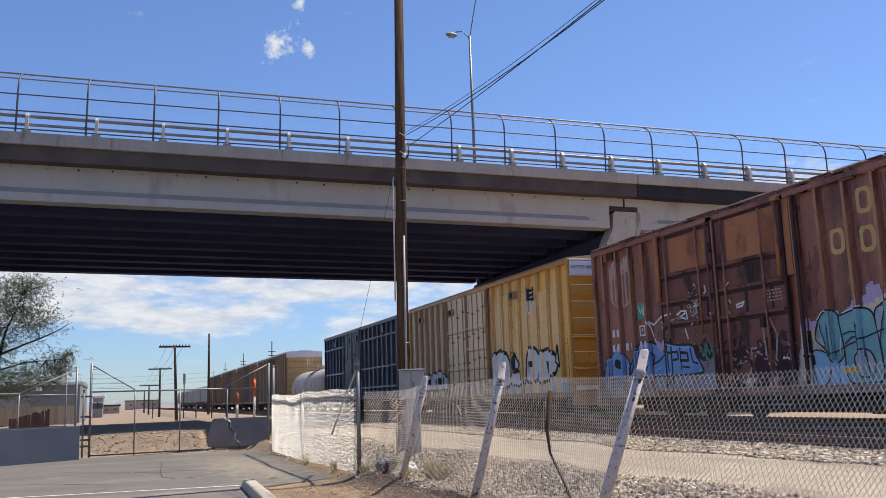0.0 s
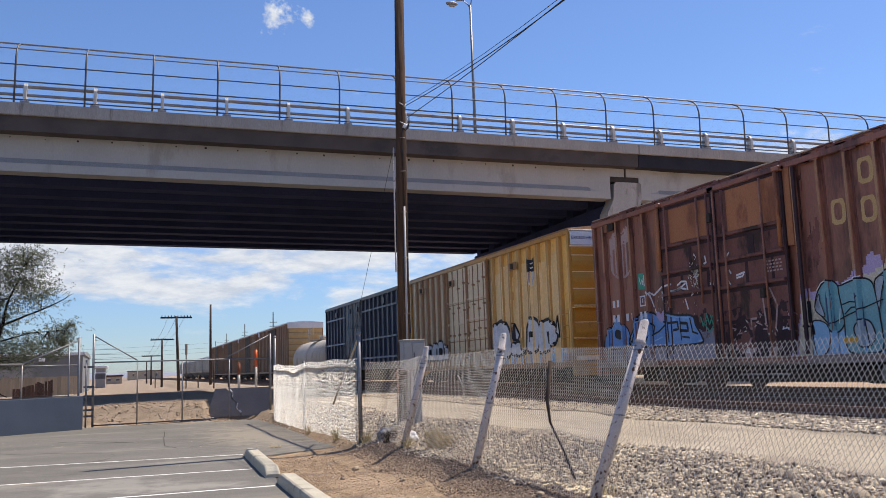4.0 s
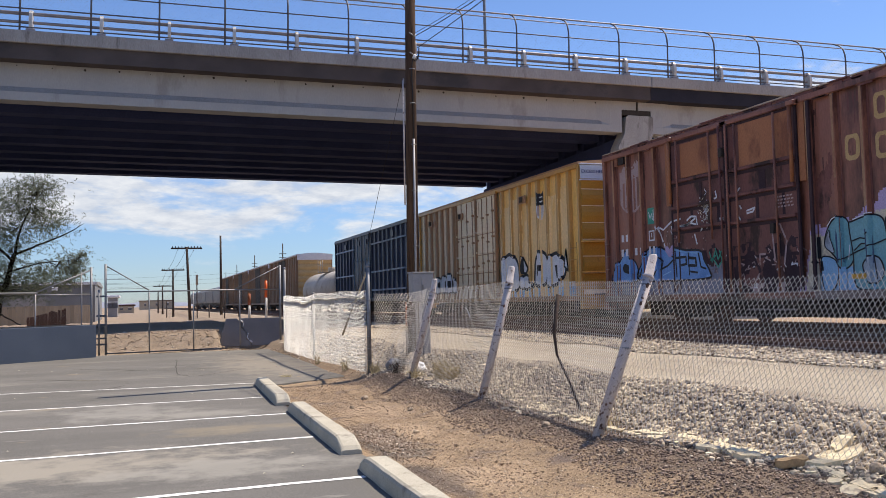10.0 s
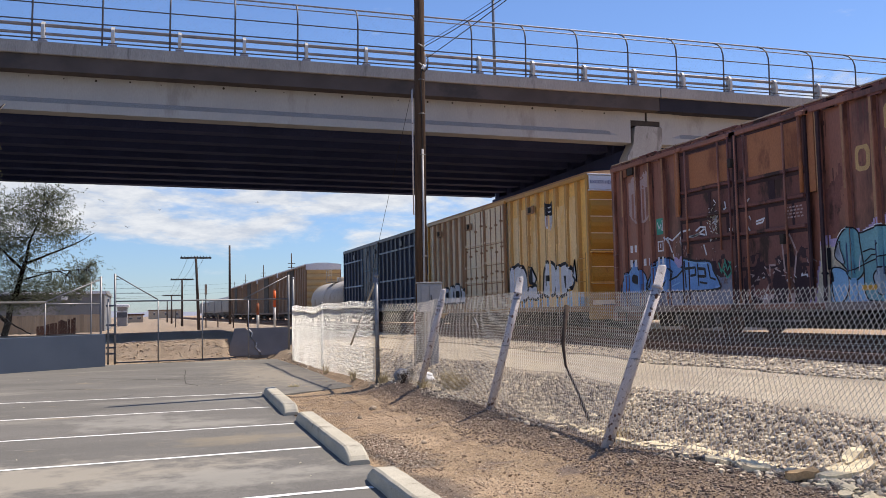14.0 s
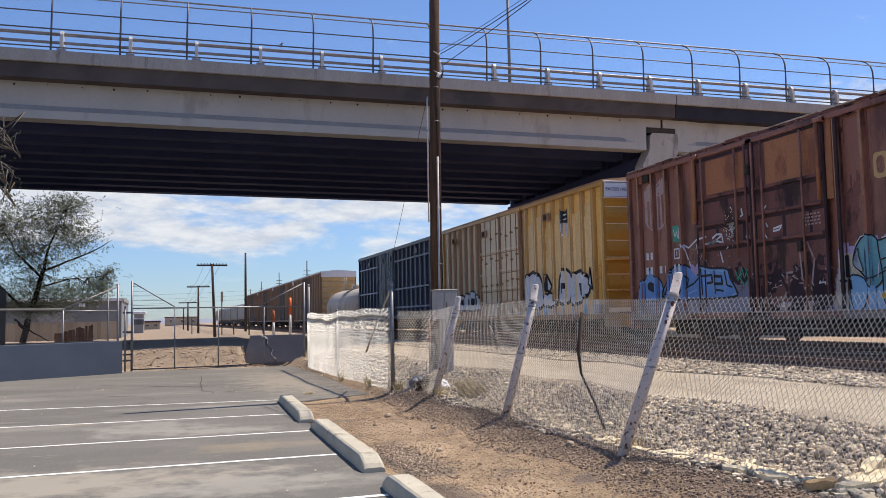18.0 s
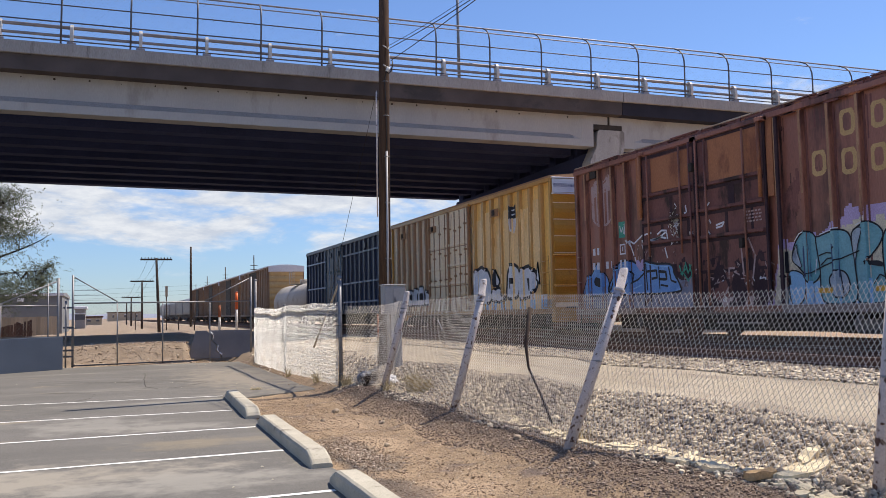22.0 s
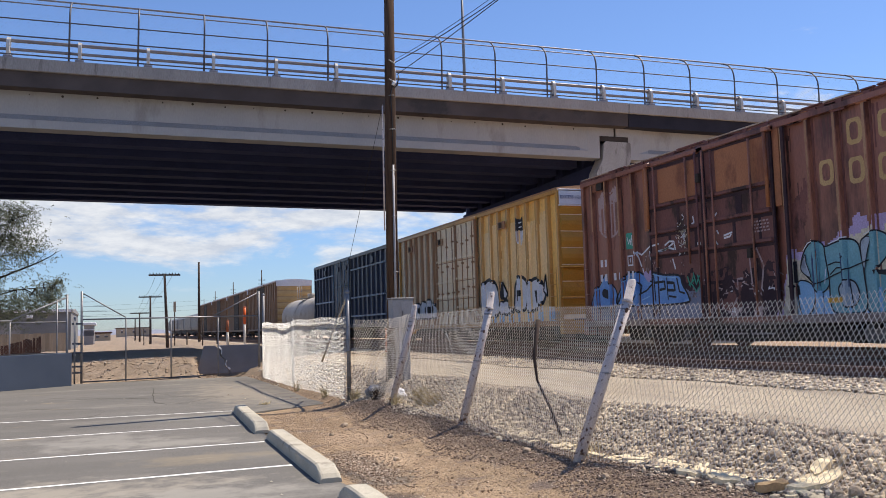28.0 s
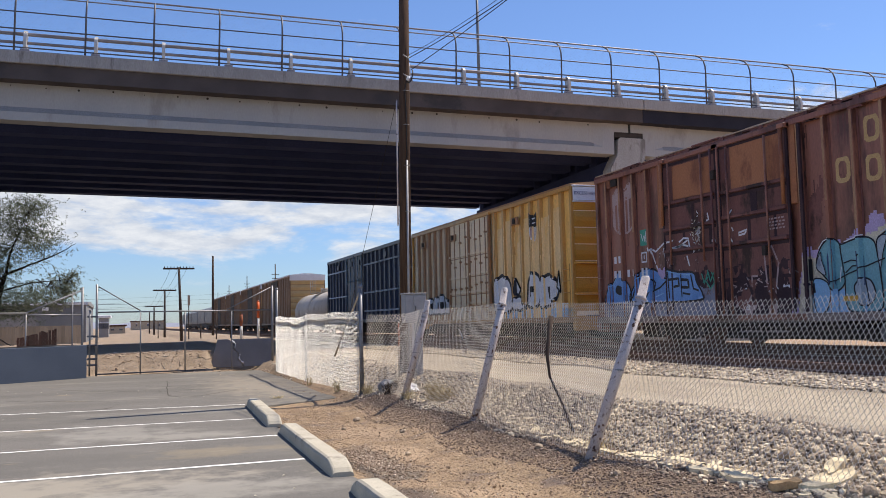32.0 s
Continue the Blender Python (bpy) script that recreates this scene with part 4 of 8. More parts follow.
def overpass():
    b = new("overpass")
    # local x runs along the bridge, y across it, z up from the girder's underside at the bent
    m = Matrix((B_DIR, B_ACROSS, B_DIR.cross(B_ACROSS))).transposed().to_4x4()
    m.translation = (BX, BY, 9.16)
    b.matrix_basis = m @ Matrix.Scale(1.08, 4)
    tagged(b, "grey concrete highway overpass with girders and fenced parapet", "overpass")
    left, right = -62.0, 62.0
    joint = 1.05
    jx = 0.65                             # the girders meet here, over the bent
    w = 18.5
    # edge girder with bulb, set back under the deck
    sec = [(0.0, 0.0), (0.0, 0.30), (0.10, 0.50), (0.10, 1.62), (0.62, 1.62), (0.62, 0.50), (0.72, 0.30), (0.72, 0.0)]
    n = 9

    def end_block(x_end, way, y0, mat):
        """The web thickens towards the girder's end; the upper half runs on over the bearing."""
        bm = bmesh.new()
        plan = [(x_end - 1.15 * way, 0.101), (x_end - 0.55 * way, 0.004), (x_end, 0.004), (x_end, 0.716), (x_end - 0.55 * way, 0.716), (x_end - 1.15 * way, 0.62)]
        lo = [bm.verts.new((x, y0 + y, 0.002)) for x, y in plan]
        hi = [bm.verts.new((x, y0 + y, 1.61)) for x, y in plan]
        bm.faces.new(lo)
        bm.faces.new(hi[::-1])
        for k in range(6):
            bm.faces.new((lo[k], lo[(k + 1) % 6], hi[(k + 1) % 6], hi[k]))
        bmesh.ops.recalc_face_normals(bm, faces=bm.faces)
        part("end_block", bm, mat, b)

    for k in range(n):
        y0 = 0.0 + k * (w - 0.72) / (n - 1)
        # inner girders take the concrete with shade put into its colour
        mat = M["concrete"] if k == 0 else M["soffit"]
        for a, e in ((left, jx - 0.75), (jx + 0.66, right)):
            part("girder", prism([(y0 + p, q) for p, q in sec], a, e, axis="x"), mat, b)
            if k == 0:                    # darker band along the slope of the lower flange
                lo, hi = (a + 0.4, e - 0.95) if a == left else (a + 1.0, e - 0.4)
                part("damp_band", prism([(-0.005, 0.31), (0.093, 0.50), (0.12, 0.50), (0.02, 0.31)], lo, hi, axis="x"), M["band"], b)
            if a == left:
                end_block(e, 1, y0, mat)
                part("dapped_end", box(e, jx - 0.055, y0 + 0.004, y0 + 0.716, 1.0, 1.61), mat, b)
            else:
                end_block(a, -1, y0, mat)
                part("dapped_end", box(jx + 0.055, a, y0 + 0.004, y0 + 0.716, 1.0, 1.61), mat, b)
    part("joint_filler", box(jx - 0.054, jx + 0.054, 0.06, 0.5, 0.95, 1.6), M["black"], b)
    for a, e in ((left, joint - 0.015), (joint + 0.015, right)):
        # deck face with painted shade, deeper right of the joint
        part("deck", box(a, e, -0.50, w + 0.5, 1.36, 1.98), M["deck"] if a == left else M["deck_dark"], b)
        part("parapet", box(a, e, -0.62, -0.26, 1.92, 2.37, 0.02), M["parapet"], b)
        part("parapet", box(a, e, w + 0.30, w + 0.62, 1.95, 2.37, 0.02), M["parapet"], b)
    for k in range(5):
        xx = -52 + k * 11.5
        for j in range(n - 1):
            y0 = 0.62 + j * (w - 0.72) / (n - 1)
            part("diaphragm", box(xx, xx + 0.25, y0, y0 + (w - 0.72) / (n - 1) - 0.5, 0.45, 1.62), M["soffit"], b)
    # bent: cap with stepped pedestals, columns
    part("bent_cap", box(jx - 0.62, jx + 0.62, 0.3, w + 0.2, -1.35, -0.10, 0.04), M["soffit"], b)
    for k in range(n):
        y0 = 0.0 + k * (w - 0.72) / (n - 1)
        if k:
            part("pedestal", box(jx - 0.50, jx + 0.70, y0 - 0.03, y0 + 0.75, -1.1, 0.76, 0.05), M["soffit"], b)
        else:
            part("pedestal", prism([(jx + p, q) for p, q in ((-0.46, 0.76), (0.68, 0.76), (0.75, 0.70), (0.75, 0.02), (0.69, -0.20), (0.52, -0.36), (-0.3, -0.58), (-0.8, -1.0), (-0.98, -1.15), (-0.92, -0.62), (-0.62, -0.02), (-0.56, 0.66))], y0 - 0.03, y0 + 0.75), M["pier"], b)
        part("bearing_pad", box(jx - 0.75, jx + 0.64, y0 + 0.0, y0 + 0.72, 0.765, 0.99), M["black"], b)
    for k in range(4):
        part("column", rod((jx, 1.8 + 5.0 * k, -1.3), (jx, 1.8 + 5.0 * k, -8.6), 0.55, n=20), M["concrete"], b)
    for xb in (-44.0, 46.0):
        part("bent_cap", box(xb - 0.62, xb + 0.62, 0.3, w + 0.2, -1.3, 0.0, 0.04), M["concrete"], b)
        for k in range(4):
            part("column", rod((xb, 1.8 + 5.0 * k, -1.25), (xb, 1.8 + 5.0 * k, -9.6), 0.55, n=20), M["concrete"], b)
    # guard rail on the parapet
    base = part("rail_post", prism([(-0.47, 2.36), (-0.54, 2.56), (-0.55, 2.80), (-0.50, 3.02), (-0.40, 3.15), (-0.27, 3.19), (-0.17, 3.13), (-0.15, 3.02), (-0.20, 2.92), (-0.19, 2.74), (-0.10, 2.54), (0.02, 2.36)], -0.055, 0.055, axis="x"), M["rail_cast"], b, "curved cast aluminium rail post")
    fence = part("fence_post", pipe([(0, -0.50, 2.0), (0, -0.50, 3.84), (0, -0.47, 4.12), (0, -0.36, 4.40), (0, -0.12, 4.64), (0, 0.28, 4.84)], 0.034, 8), M["dark_steel"], b, "curved dark steel fence post")
    foot = part("rail_foot", box(-0.15, 0.15, -0.53, -0.12, 2.34, 2.47, 0.01), M["rail_grey"], b, "dark foot of the rail post")
    SP = 2.34
    x0 = -0.43
    ks = list(range(-25, 24))
    for k in ks:
        if k != 0:
            again(base, x0 + k * SP + 0.35)
            again(foot, x0 + k * SP + 0.35)
            again(fence, x0 + k * SP)
    base.matrix_basis, foot.matrix_basis, fence.matrix_basis = pose(x0 + 0.35, 0, 0), pose(x0 + 0.35, 0, 0), pose(x0, 0, 0)
    xa, xb = x0 + ks[0] * SP, x0 + ks[-1] * SP
    for zz, yy, r in ((3.05, -0.31, 0.066), (2.73, -0.33, 0.055)):
        part("guard_rail", rod((xa, yy, zz), (xb, yy, zz), r, n=10), M["rail_grey"], b, "grey tubular guard rail")
    for zz, yy, r in ((3.18, -0.50, 0.026), (3.80, -0.50, 0.024), (2.51, -0.50, 0.026)):
        part("fence_rail", rod((xa, yy, zz), (xb, yy, zz), r, n=8), M["dark_steel"], b)
    for zz, yy, r in ((4.45, -0.32, 0.024), (4.84, 0.28, 0.034)):
        part("fence_rail", rod((xa, yy, zz), (xb, yy, zz), r, n=8), M["rail_grey"], b)
    prof = [(-0.50, 2.5), (-0.50, 3.84), (-0.47, 4.12), (-0.36, 4.40), (-0.12, 4.64), (0.28, 4.84)]
    cum = [0.0]
    for p, q in zip(prof, prof[1:]):
        cum.append(cum[-1] + math.dist(p, q))

    def place(u, v):
        v = min(v, cum[-1])
        for k in range(len(prof) - 1):
            if v <= cum[k + 1]:
                s = (v - cum[k]) / (cum[k + 1] - cum[k])
                return (-32 + u, prof[k][0] + s * (prof[k + 1][0] - prof[k][0]), prof[k][1] + s * (prof[k + 1][1] - prof[k][1]))
        return (-32 + u, *prof[-1])

    chain_link("fence_mesh", place, 56.0, cum[-1], 0.16, 0.0013, M["dark_steel"], b)
    for k in range(28):
        xx = -30.8 + k * 1.137 + 0.06 * math.sin(k * 3.1)
        zz, r = 1.255 + 0.02 * math.sin(k * 2.3), 0.034 + 0.014 * math.sin(k * 1.7)
        part("form_hole", rod((xx, 0.097, zz), (xx, 0.12, zz), r, n=8), M["black"], b)
    return b


overpass()


def street_light():
    s = thing("street_light", 18.9, 45.4, 11.4, label="tall grey double-armed highway street light", category="street light")
    part("base", box(-0.25, 0.25, -0.25, 0.25, 0, 0.25, 0.02), M["concrete"], s)
    part("pole", rod((0, 0, 0.2), (0, 0, 11.2), 0.105, 0.065, 12), M["steel"], s)
    for k in (-1, 1):
        h = (-1.15, 0.0) if k < 0 else (0.9, 0.0)
        arm = part("arm", pipe([(0, 0, 10.9), (0.10 * k, 0, 11.15), (0.45 * k, 0, 11.45), (0.9 * k, 0, 11.35)] if k < 0 else [(0, 0, 10.9), (0.05, 0, 11.3), (0.22, 0, 12.2), (0.5, 0, 13.6), (0.9, 0, 14.7)], 0.035, 8), M["steel"], s)
        z = 11.15 if k < 0 else 14.7
        bm = bmesh.new()
        bmesh.ops.create_uvsphere(bm, u_segments=12, v_segments=8, radius=1.0, matrix=Matrix.Translation((1.15 * k, 0, z)) @ Matrix.Diagonal((0.38, 0.18, 0.13, 1)))
        head = part("lamp_head", bm, M["silver"], s, "cobra-head lamp")
        part("lens", box(1.15 * k - 0.18, 1.15 * k + 0.18, -0.1, 0.1, z - 0.17, z - 0.11, 0.02), M["tank"], head)


street_light()


# ---- railway ----
RAIL_TOP = 0.80


def track(name, xc, y0, y1, label):
    t = thing(name, xc, 0, 0, label=label, category="railway track", group="railway tracks")
    n = int((min(y1, 70) - y0) / 0.55)
    tie = part("sleeper", box(-1.3, 1.3, -0.115, 0.115, 0.47, 0.655, 0.012), M["tie"], t)
    for k in range(1, n):
        again(tie, 0, y0 + k * 0.55, 0, rz=0.8 * math.sin(k * 7.7))
    tie.matrix_basis = pose(0, y0, 0)
    sec = [(-0.07, 0.655), (-0.07, 0.668), (-0.012, 0.685), (-0.010, 0.755), (-0.036, 0.765), (-0.036, 0.795), (-0.03, 0.80), (0.03, 0.80), (0.036, 0.795), (0.036, 0.765), (0.010, 0.755), (0.012, 0.685), (0.07, 0.668), (0.07, 0.655)]
    for s in (-0.7535, 0.7535):
        part("rail", prism([(s + a, z) for a, z in sec], y0, y1), M["rust"], t, "rusty steel rail")
    return t


track("railway_track", 11.10, 2.0, 420.0, "empty rusty railway track on dark ballast")
track("railway_track", 15.25, 2.0, 420.0, "railway track carrying the freight train")

SIDE = 13.65                              # the near side of the cars
HALF = 1.60


def truck_parts(car, y):
    """A two-axle truck under a car, y along the car; its wheels stand on the rails."""
    t = part("truck", box(-0.25, 0.25, -0.28, 0.28, -0.16, 0.16, 0.03), M["black"], car, "black steel two-axle truck")
    t.location = (0, y, RAIL_TOP + 0.40)
    wheel = None
    for dy in (-0.9, 0.9):
        for sx in (-0.72, 0.72):
            if wheel is None:
                bm = rod((-0.065, 0, 0), (0.065, 0, 0), 0.40, n=24)
                rod((-0.10, 0, 0), (-0.065, 0, 0), 0.43, n=24, bm=bm)
                rod((-0.12, 0, 0), (0.12, 0, 0), 0.15, n=12, bm=bm)
                wheel = part("wheel", bm, M["rust"], t)
                wheel.matrix_basis = pose(sx, dy, 0, 0, 0, 180)
            else:
                o = wheel.copy()
                scene.collection.objects.link(o)
                o.matrix_basis = pose(sx, dy, 0, 0, 0, 180 if sx < 0 else 0)
        part("axle", rod((-0.72, dy, 0), (0.72, dy, 0), 0.09, n=10), M["black"], t)
    for sx in (-1.02, 1.02):
        frame_out = [(-1.15, -0.12), (-1.15, 0.12), (-0.7, 0.17), (-0.35, 0.26), (0.35, 0.26), (0.7, 0.17), (1.15, 0.12), (1.15, -0.12), (0.8, -0.10), (0.42, -0.25), (-0.42, -0.25), (-0.8, -0.10)]
        part("side_frame", prism(frame_out, sx - 0.07, sx + 0.07, axis="x"), M["black"], t)
        for k in range(3):
            part("spring", rod((sx, -0.18 + 0.18 * k, -0.20), (sx, -0.18 + 0.18 * k, 0.10), 0.075, n=8), M["rust"], t)
        for dy in (-0.9, 0.9):
            part("bearing_cap", rod((sx - 0.12, dy, 0), (sx + 0.12, dy, 0), 0.13, n=10), M["dark_steel"], t)


def boxcar(y_near, length, top, label, side, end, roof, ribs, rib_mat, doors, door_mat, panel_mats=None, rib_depth=0.07, sill=1.42, rib_w=0.10, rib_shade=None, post_mat=None, deep=0.46, sill_mat=None, truck_at=2.2):
    """A freight boxcar whose end nearest the camera is at y_near; car space: x across (0 the middle), y along, z over the rail's foot.
    ribs: y of each side post; doors: (y0, y1, panel) spans."""
    c = thing("boxcar", SIDE + HALF, y_near, 0.0, label=label, category="boxcar", group="freight train cars")
    h = HALF - rib_depth
    part("body", box(-h, h, 0.02, length - 0.02, sill + 0.1, top - 0.06), side, c)
    # roof: low ridge with a lip over the sides
    ro = part("roof", prism([(-HALF, top - 0.09), (-HALF, top - 0.02), (-0.4, top + 0.1), (0.4, top + 0.1), (HALF, top - 0.02), (HALF, top - 0.09)], 0, length), roof, c)
    for k in range(int(length / 1.2)):
        part("roof_seam", prism([(-HALF + 0.02, top - 0.02), (-0.4, top + 0.13), (0.4, top + 0.13), (HALF - 0.02, top - 0.02)], 0.4 + k * 1.2, 0.46 + k * 1.2), roof, ro)
    for s in (-1, 1):
        part("side_sill", box(s * HALF - 0.05, s * HALF + 0.05, 0.02, length - 0.02, sill - 0.02, sill + 0.16, 0.01), sill_mat or rib_mat, c)
        part("top_plate", box(s * (HALF - 0.02) - 0.05, s * (HALF - 0.02) + 0.05, 0.02, length - 0.02, top - 0.22, top - 0.09, 0.01), rib_mat, c)
    made = {}
    for y in ribs:
        pm = post_mat(y) if callable(post_mat) else (post_mat or rib_mat)
        if pm.name not in made:
            sec = [(-rib_w * 0.5, 0), (-rib_w * 0.36, -rib_depth), (rib_w * 0.36, -rib_depth), (rib_w * 0.5, 0)]
            bm = bmesh.new()
            lo = [bm.verts.new((-h + b, a, sill + 0.14)) for a, b in sec]
            hi = [bm.verts.new((-h + b, a, top - 0.2)) for a, b in sec]
            for k in range(3):
                bm.faces.new((lo[k], lo[k + 1], hi[k + 1], hi[k]))
            bmesh.ops.recalc_face_normals(bm, faces=bm.faces)
            o = made[pm.name] = part("side_post", bm, pm, c)
        else:
            o = made[pm.name].copy()
            scene.collection.objects.link(o)
        o.location = (0, y, 0)
    if rib_shade:
        # dark strip beside each post, painting its shadow line on the panel
        for y in ribs:
            part("post_seam", box(-h - 0.012, -h + 0.01, y - rib_w * 0.5 - 0.05, y - rib_w * 0.5, sill + 0.14, top - 0.2), rib_shade, c)
    # corner posts
    for y in (0.06, length - 0.06):
        part("corner_post", box(-HALF, -HALF + 0.1, y - 0.06, y + 0.06, sill, top - 0.08, 0.01), rib_mat, c)
        part("corner_post", box(HALF - 0.1, HALF, y - 0.06, y + 0.06, sill, top - 0.08, 0.01), rib_mat, c)
    # corrugated ends
    for yy, s in ((0.0, -1), (length, 1)):
        n = 7
        for k in range(n):
            z0 = sill + 0.35 + k * (top - sill - 0.7) / n
            dz = (top - sill - 0.7) / n
            part("end_panel", prism([(yy - s * 0.02, z0), (yy + s * 0.05, z0 + dz * 0.35), (yy + s * 0.05, z0 + dz * 0.6), (yy - s * 0.02, z0 + dz * 0.95)], -HALF + 0.1, HALF - 0.1, axis="x"), end, c)
        part("end_sill", box(-HALF, HALF, yy - 0.12, yy + 0.12, sill - 0.28, sill + 0.2, 0.02), rib_mat, c)
        cp = part("coupler", box(-0.12, 0.12, min(yy, yy + s * 0.7), max(yy, yy + s * 0.7), 1.05 + 0.35, 1.3 + 0.35, 0.03), M["rust"], c, "rusty steel coupler")
        part("knuckle", box(-0.2, 0.2, yy + s * 0.72 - 0.14, yy + s * 0.72 + 0.14, 1.32, 1.72, 0.05), M["rust"], cp)
        # ladder and grab irons at the corner
        lad = part("ladder", rod((-HALF - 0.06, yy - s * 0.12, sill + 0.1), (-HALF - 0.06, yy - s * 0.12, sill + 1.9), 0.012, n=6), rib_mat, c)
        part("ladder_rail", rod((-HALF - 0.06, yy - s * 0.56, sill + 0.1), (-HALF - 0.06, yy - s * 0.56, sill + 1.9), 0.012, n=6), rib_mat, lad)
        for k in range(5):
            part("rung", rod((-HALF - 0.06, yy - s * 0.12, sill + 0.2 + 0.38 * k), (-HALF - 0.06, yy - s * 0.56, sill + 0.2 + 0.38 * k), 0.011, n=6), rib_mat, lad)
        part("step", pipe([(-HALF + 0.02, yy - s * 0.15, sill), (-HALF + 0.02, yy - s * 0.15, sill - 0.5), (-HALF + 0.02, yy - s * 0.6, sill - 0.5), (-HALF + 0.02, yy - s * 0.6, sill)], 0.015, 6), M["black"], c)
    # doors
    for d, (y0, y1) in enumerate(doors):
        dm = door_mat[d % len(door_mat)]
        dr = part("door", box(-HALF - 0.03, -HALF + 0.06, y0, y1, sill + 0.12, top - 0.24, 0.01), dm, c)
        part("door_track", box(-HALF - 0.09, -HALF + 0.02, y0 - 0.4, y1 + 0.4, sill + 0.02, sill + 0.14, 0.01), rib_mat, dr)
        part("door_hood", box(-HALF - 0.1, -HALF + 0.02, y0 - 0.15, y1 + 0.15, top - 0.25, top - 0.14, 0.01), rib_mat, dr)
    # underframe
    part("centre_sill", box(-0.25, 0.25, 0.3, length - 0.3, sill - deep, sill + 0.12), M["black"], c)
    for k in range(8):
        yy = 3.4 + k * (length - 6.8) / 7
        part("cross_bearer", box(-HALF + 0.1, HALF - 0.1, yy - 0.06, yy + 0.06, sill - 0.16, sill + 0.1), M["black"], c)
    part("brake_reservoir", rod((0.5, length * 0.45, sill - 0.3), (0.5, length * 0.45 + 1.1, sill - 0.3), 0.22, n=14), M["black"], c)
    truck_parts(c, truck_at)
    truck_parts(c, length - truck_at)
    return c


B_LEN = 17.2
B0 = 23.70 - B_LEN                        # brown car: from here to y = 23.70
brown_posts = [23.08, 22.31, 21.61, 20.91, 14.98, 14.24, 13.48, 12.73, 11.97, 11.2, 10.4, 9.6, 8.8, 8.0, 7.2]
brown = boxcar(B0, B_LEN, 5.90, "weathered brown boxcar covered in graffiti", M["brown_car"], M["brown_car"], M["brown_dark"], [y - B0 for y in brown_posts],
               M["brown_car"], [(15.33 - B0, 17.66 - B0), (17.72 - B0, 20.02 - B0)], [M["brown_dark"]], sill=1.42, rib_depth=0.10, rib_w=0.12, rib_shade=M["brown_dark"], post_mat=M["brown_mid"], sill_mat=M["dusty_sill"], truck_at=3.5)
Y0, Y_LEN = 25.28, 17.0
ypost = [26.04, 26.83, 27.65, 28.42, 29.21, 30.05, 30.80, 31.68, 37.3, 38.1, 38.9, 39.7, 40.5, 41.3]
yellow = boxcar(Y0, Y_LEN, 6.0, "yellow boxcar with white graffiti and cream patches", M["yellow_old"], M["yellow_end"], M["rib_brown"], [y - Y0 for y in ypost],
                M["rib_orange"], [(32.15 - Y0, 34.25 - Y0), (34.35 - Y0, 36.6 - Y0)], [M["yellow_door"]], sill=1.45, deep=0.58, sill_mat=M["rib_brown"], rib_w=0.24, rib_depth=0.12, post_mat=lambda y: M["rib_orange"] if y < 10 else M["rib_brown"])
N0, N_LEN = 43.9, 18.2
navy = boxcar(N0, N_LEN, 5.95, "dark blue ribbed boxcar", M["navy_panel"], M["navy_car"], M["navy_car"], [0.6 + 0.93 * k for k in range(19)],
              M["navy_car"], [(8.2, 10.0), (10.1, 12.0)], [M["navy_car"]], sill=1.6, deep=0.70, rib_w=0.16, rib_depth=0.12)


def tank_car(y0, length):
    c = thing("tank_car", SIDE + HALF, y0, 0.0, label="dusty cream railway tank car with a top platform", category="tank car", group="freight train cars")
    r, zc = 1.5, 2.55
    bm = bmesh.new()
    prof = [(0.0, 0.55), (0.12, 1.0), (0.35, 1.3), (0.7, r), (length - 0.7, r), (length - 0.35, 1.3), (length - 0.12, 1.0), (length, 0.55)]
    rings = [[bm.verts.new((q * math.cos(a), y, zc + q * math.sin(a))) for a in (2 * math.pi * k / 28 for k in range(28))] for y, q in prof]
    for a, b in zip(rings, rings[1:]):
        for k in range(28):
            bm.faces.new((a[k], a[(k + 1) % 28], b[(k + 1) % 28], b[k])).smooth = True
    bm.faces.new(rings[0][::-1])
    bm.faces.new(rings[-1])
    bmesh.ops.recalc_face_normals(bm, faces=bm.faces)
    part("tank", bm, M["tank"], c)
    for y in (1.6, length / 2, length - 1.6):
        part("tank_band", rod((0, y - 0.05, zc), (0, y + 0.05, zc), r + 0.015, n=28), M["tank"], c)
    part("centre_sill", box(-0.25, 0.25, 0.2, length - 0.2, 1.12, 1.4), M["black"], c)
    for y in (1.8, length - 1.8):
        part("saddle", box(-1.2, 1.2, y - 0.25, y + 0.25, 1.15, 1.75, 0.03), M["black"], c)
        truck_parts(c, y)
    ym = length / 2
    part("dome", rod((0, ym, zc + r - 0.05), (0, ym, zc + r + 0.35), 0.45, n=16), M["tank"], c)
    p = part("platform", box(-1.1, 1.1, ym - 0.9, ym + 0.9, zc + r - 0.06, zc + r - 0.02), M["tank"], c)
    for x in (-1.1, 1.1):
        for y in (-0.9, 0, 0.9):
            part("platform_post", rod((x, ym + y, zc + r - 0.05), (x, ym + y, zc + r + 0.95), 0.025, n=6), M["tank"], p)
        for z in (0.5, 0.95):
            part("platform_rail", rod((x, ym - 0.9, zc + r + z), (x, ym + 0.9, zc + r + z), 0.025, n=6), M["tank"], p)
    return c


tank_car(63.4, 13.0)
far_car = boxcar(77.76, 16.9, 5.95, "tan boxcar with a yellow end, far down the line", M["tan_car"], M["letter_tan"], M["white"], [0.6 + 0.95 * k for k in range(17)],
                 M["tan_car"], [(6.5, 8.4), (8.5, 10.4)], [M["black"]], sill=1.5, rib_w=0.14)
part("end_fascia", box(-HALF, HALF, -0.1, -0.06, 5.42, 5.9), M["white"], far_car, "white band along the top of the end")
part("roof_edge", box(-HALF - 0.03, -HALF + 0.02, 0.0, 16.9, 5.84, 5.93), M["white"], far_car)
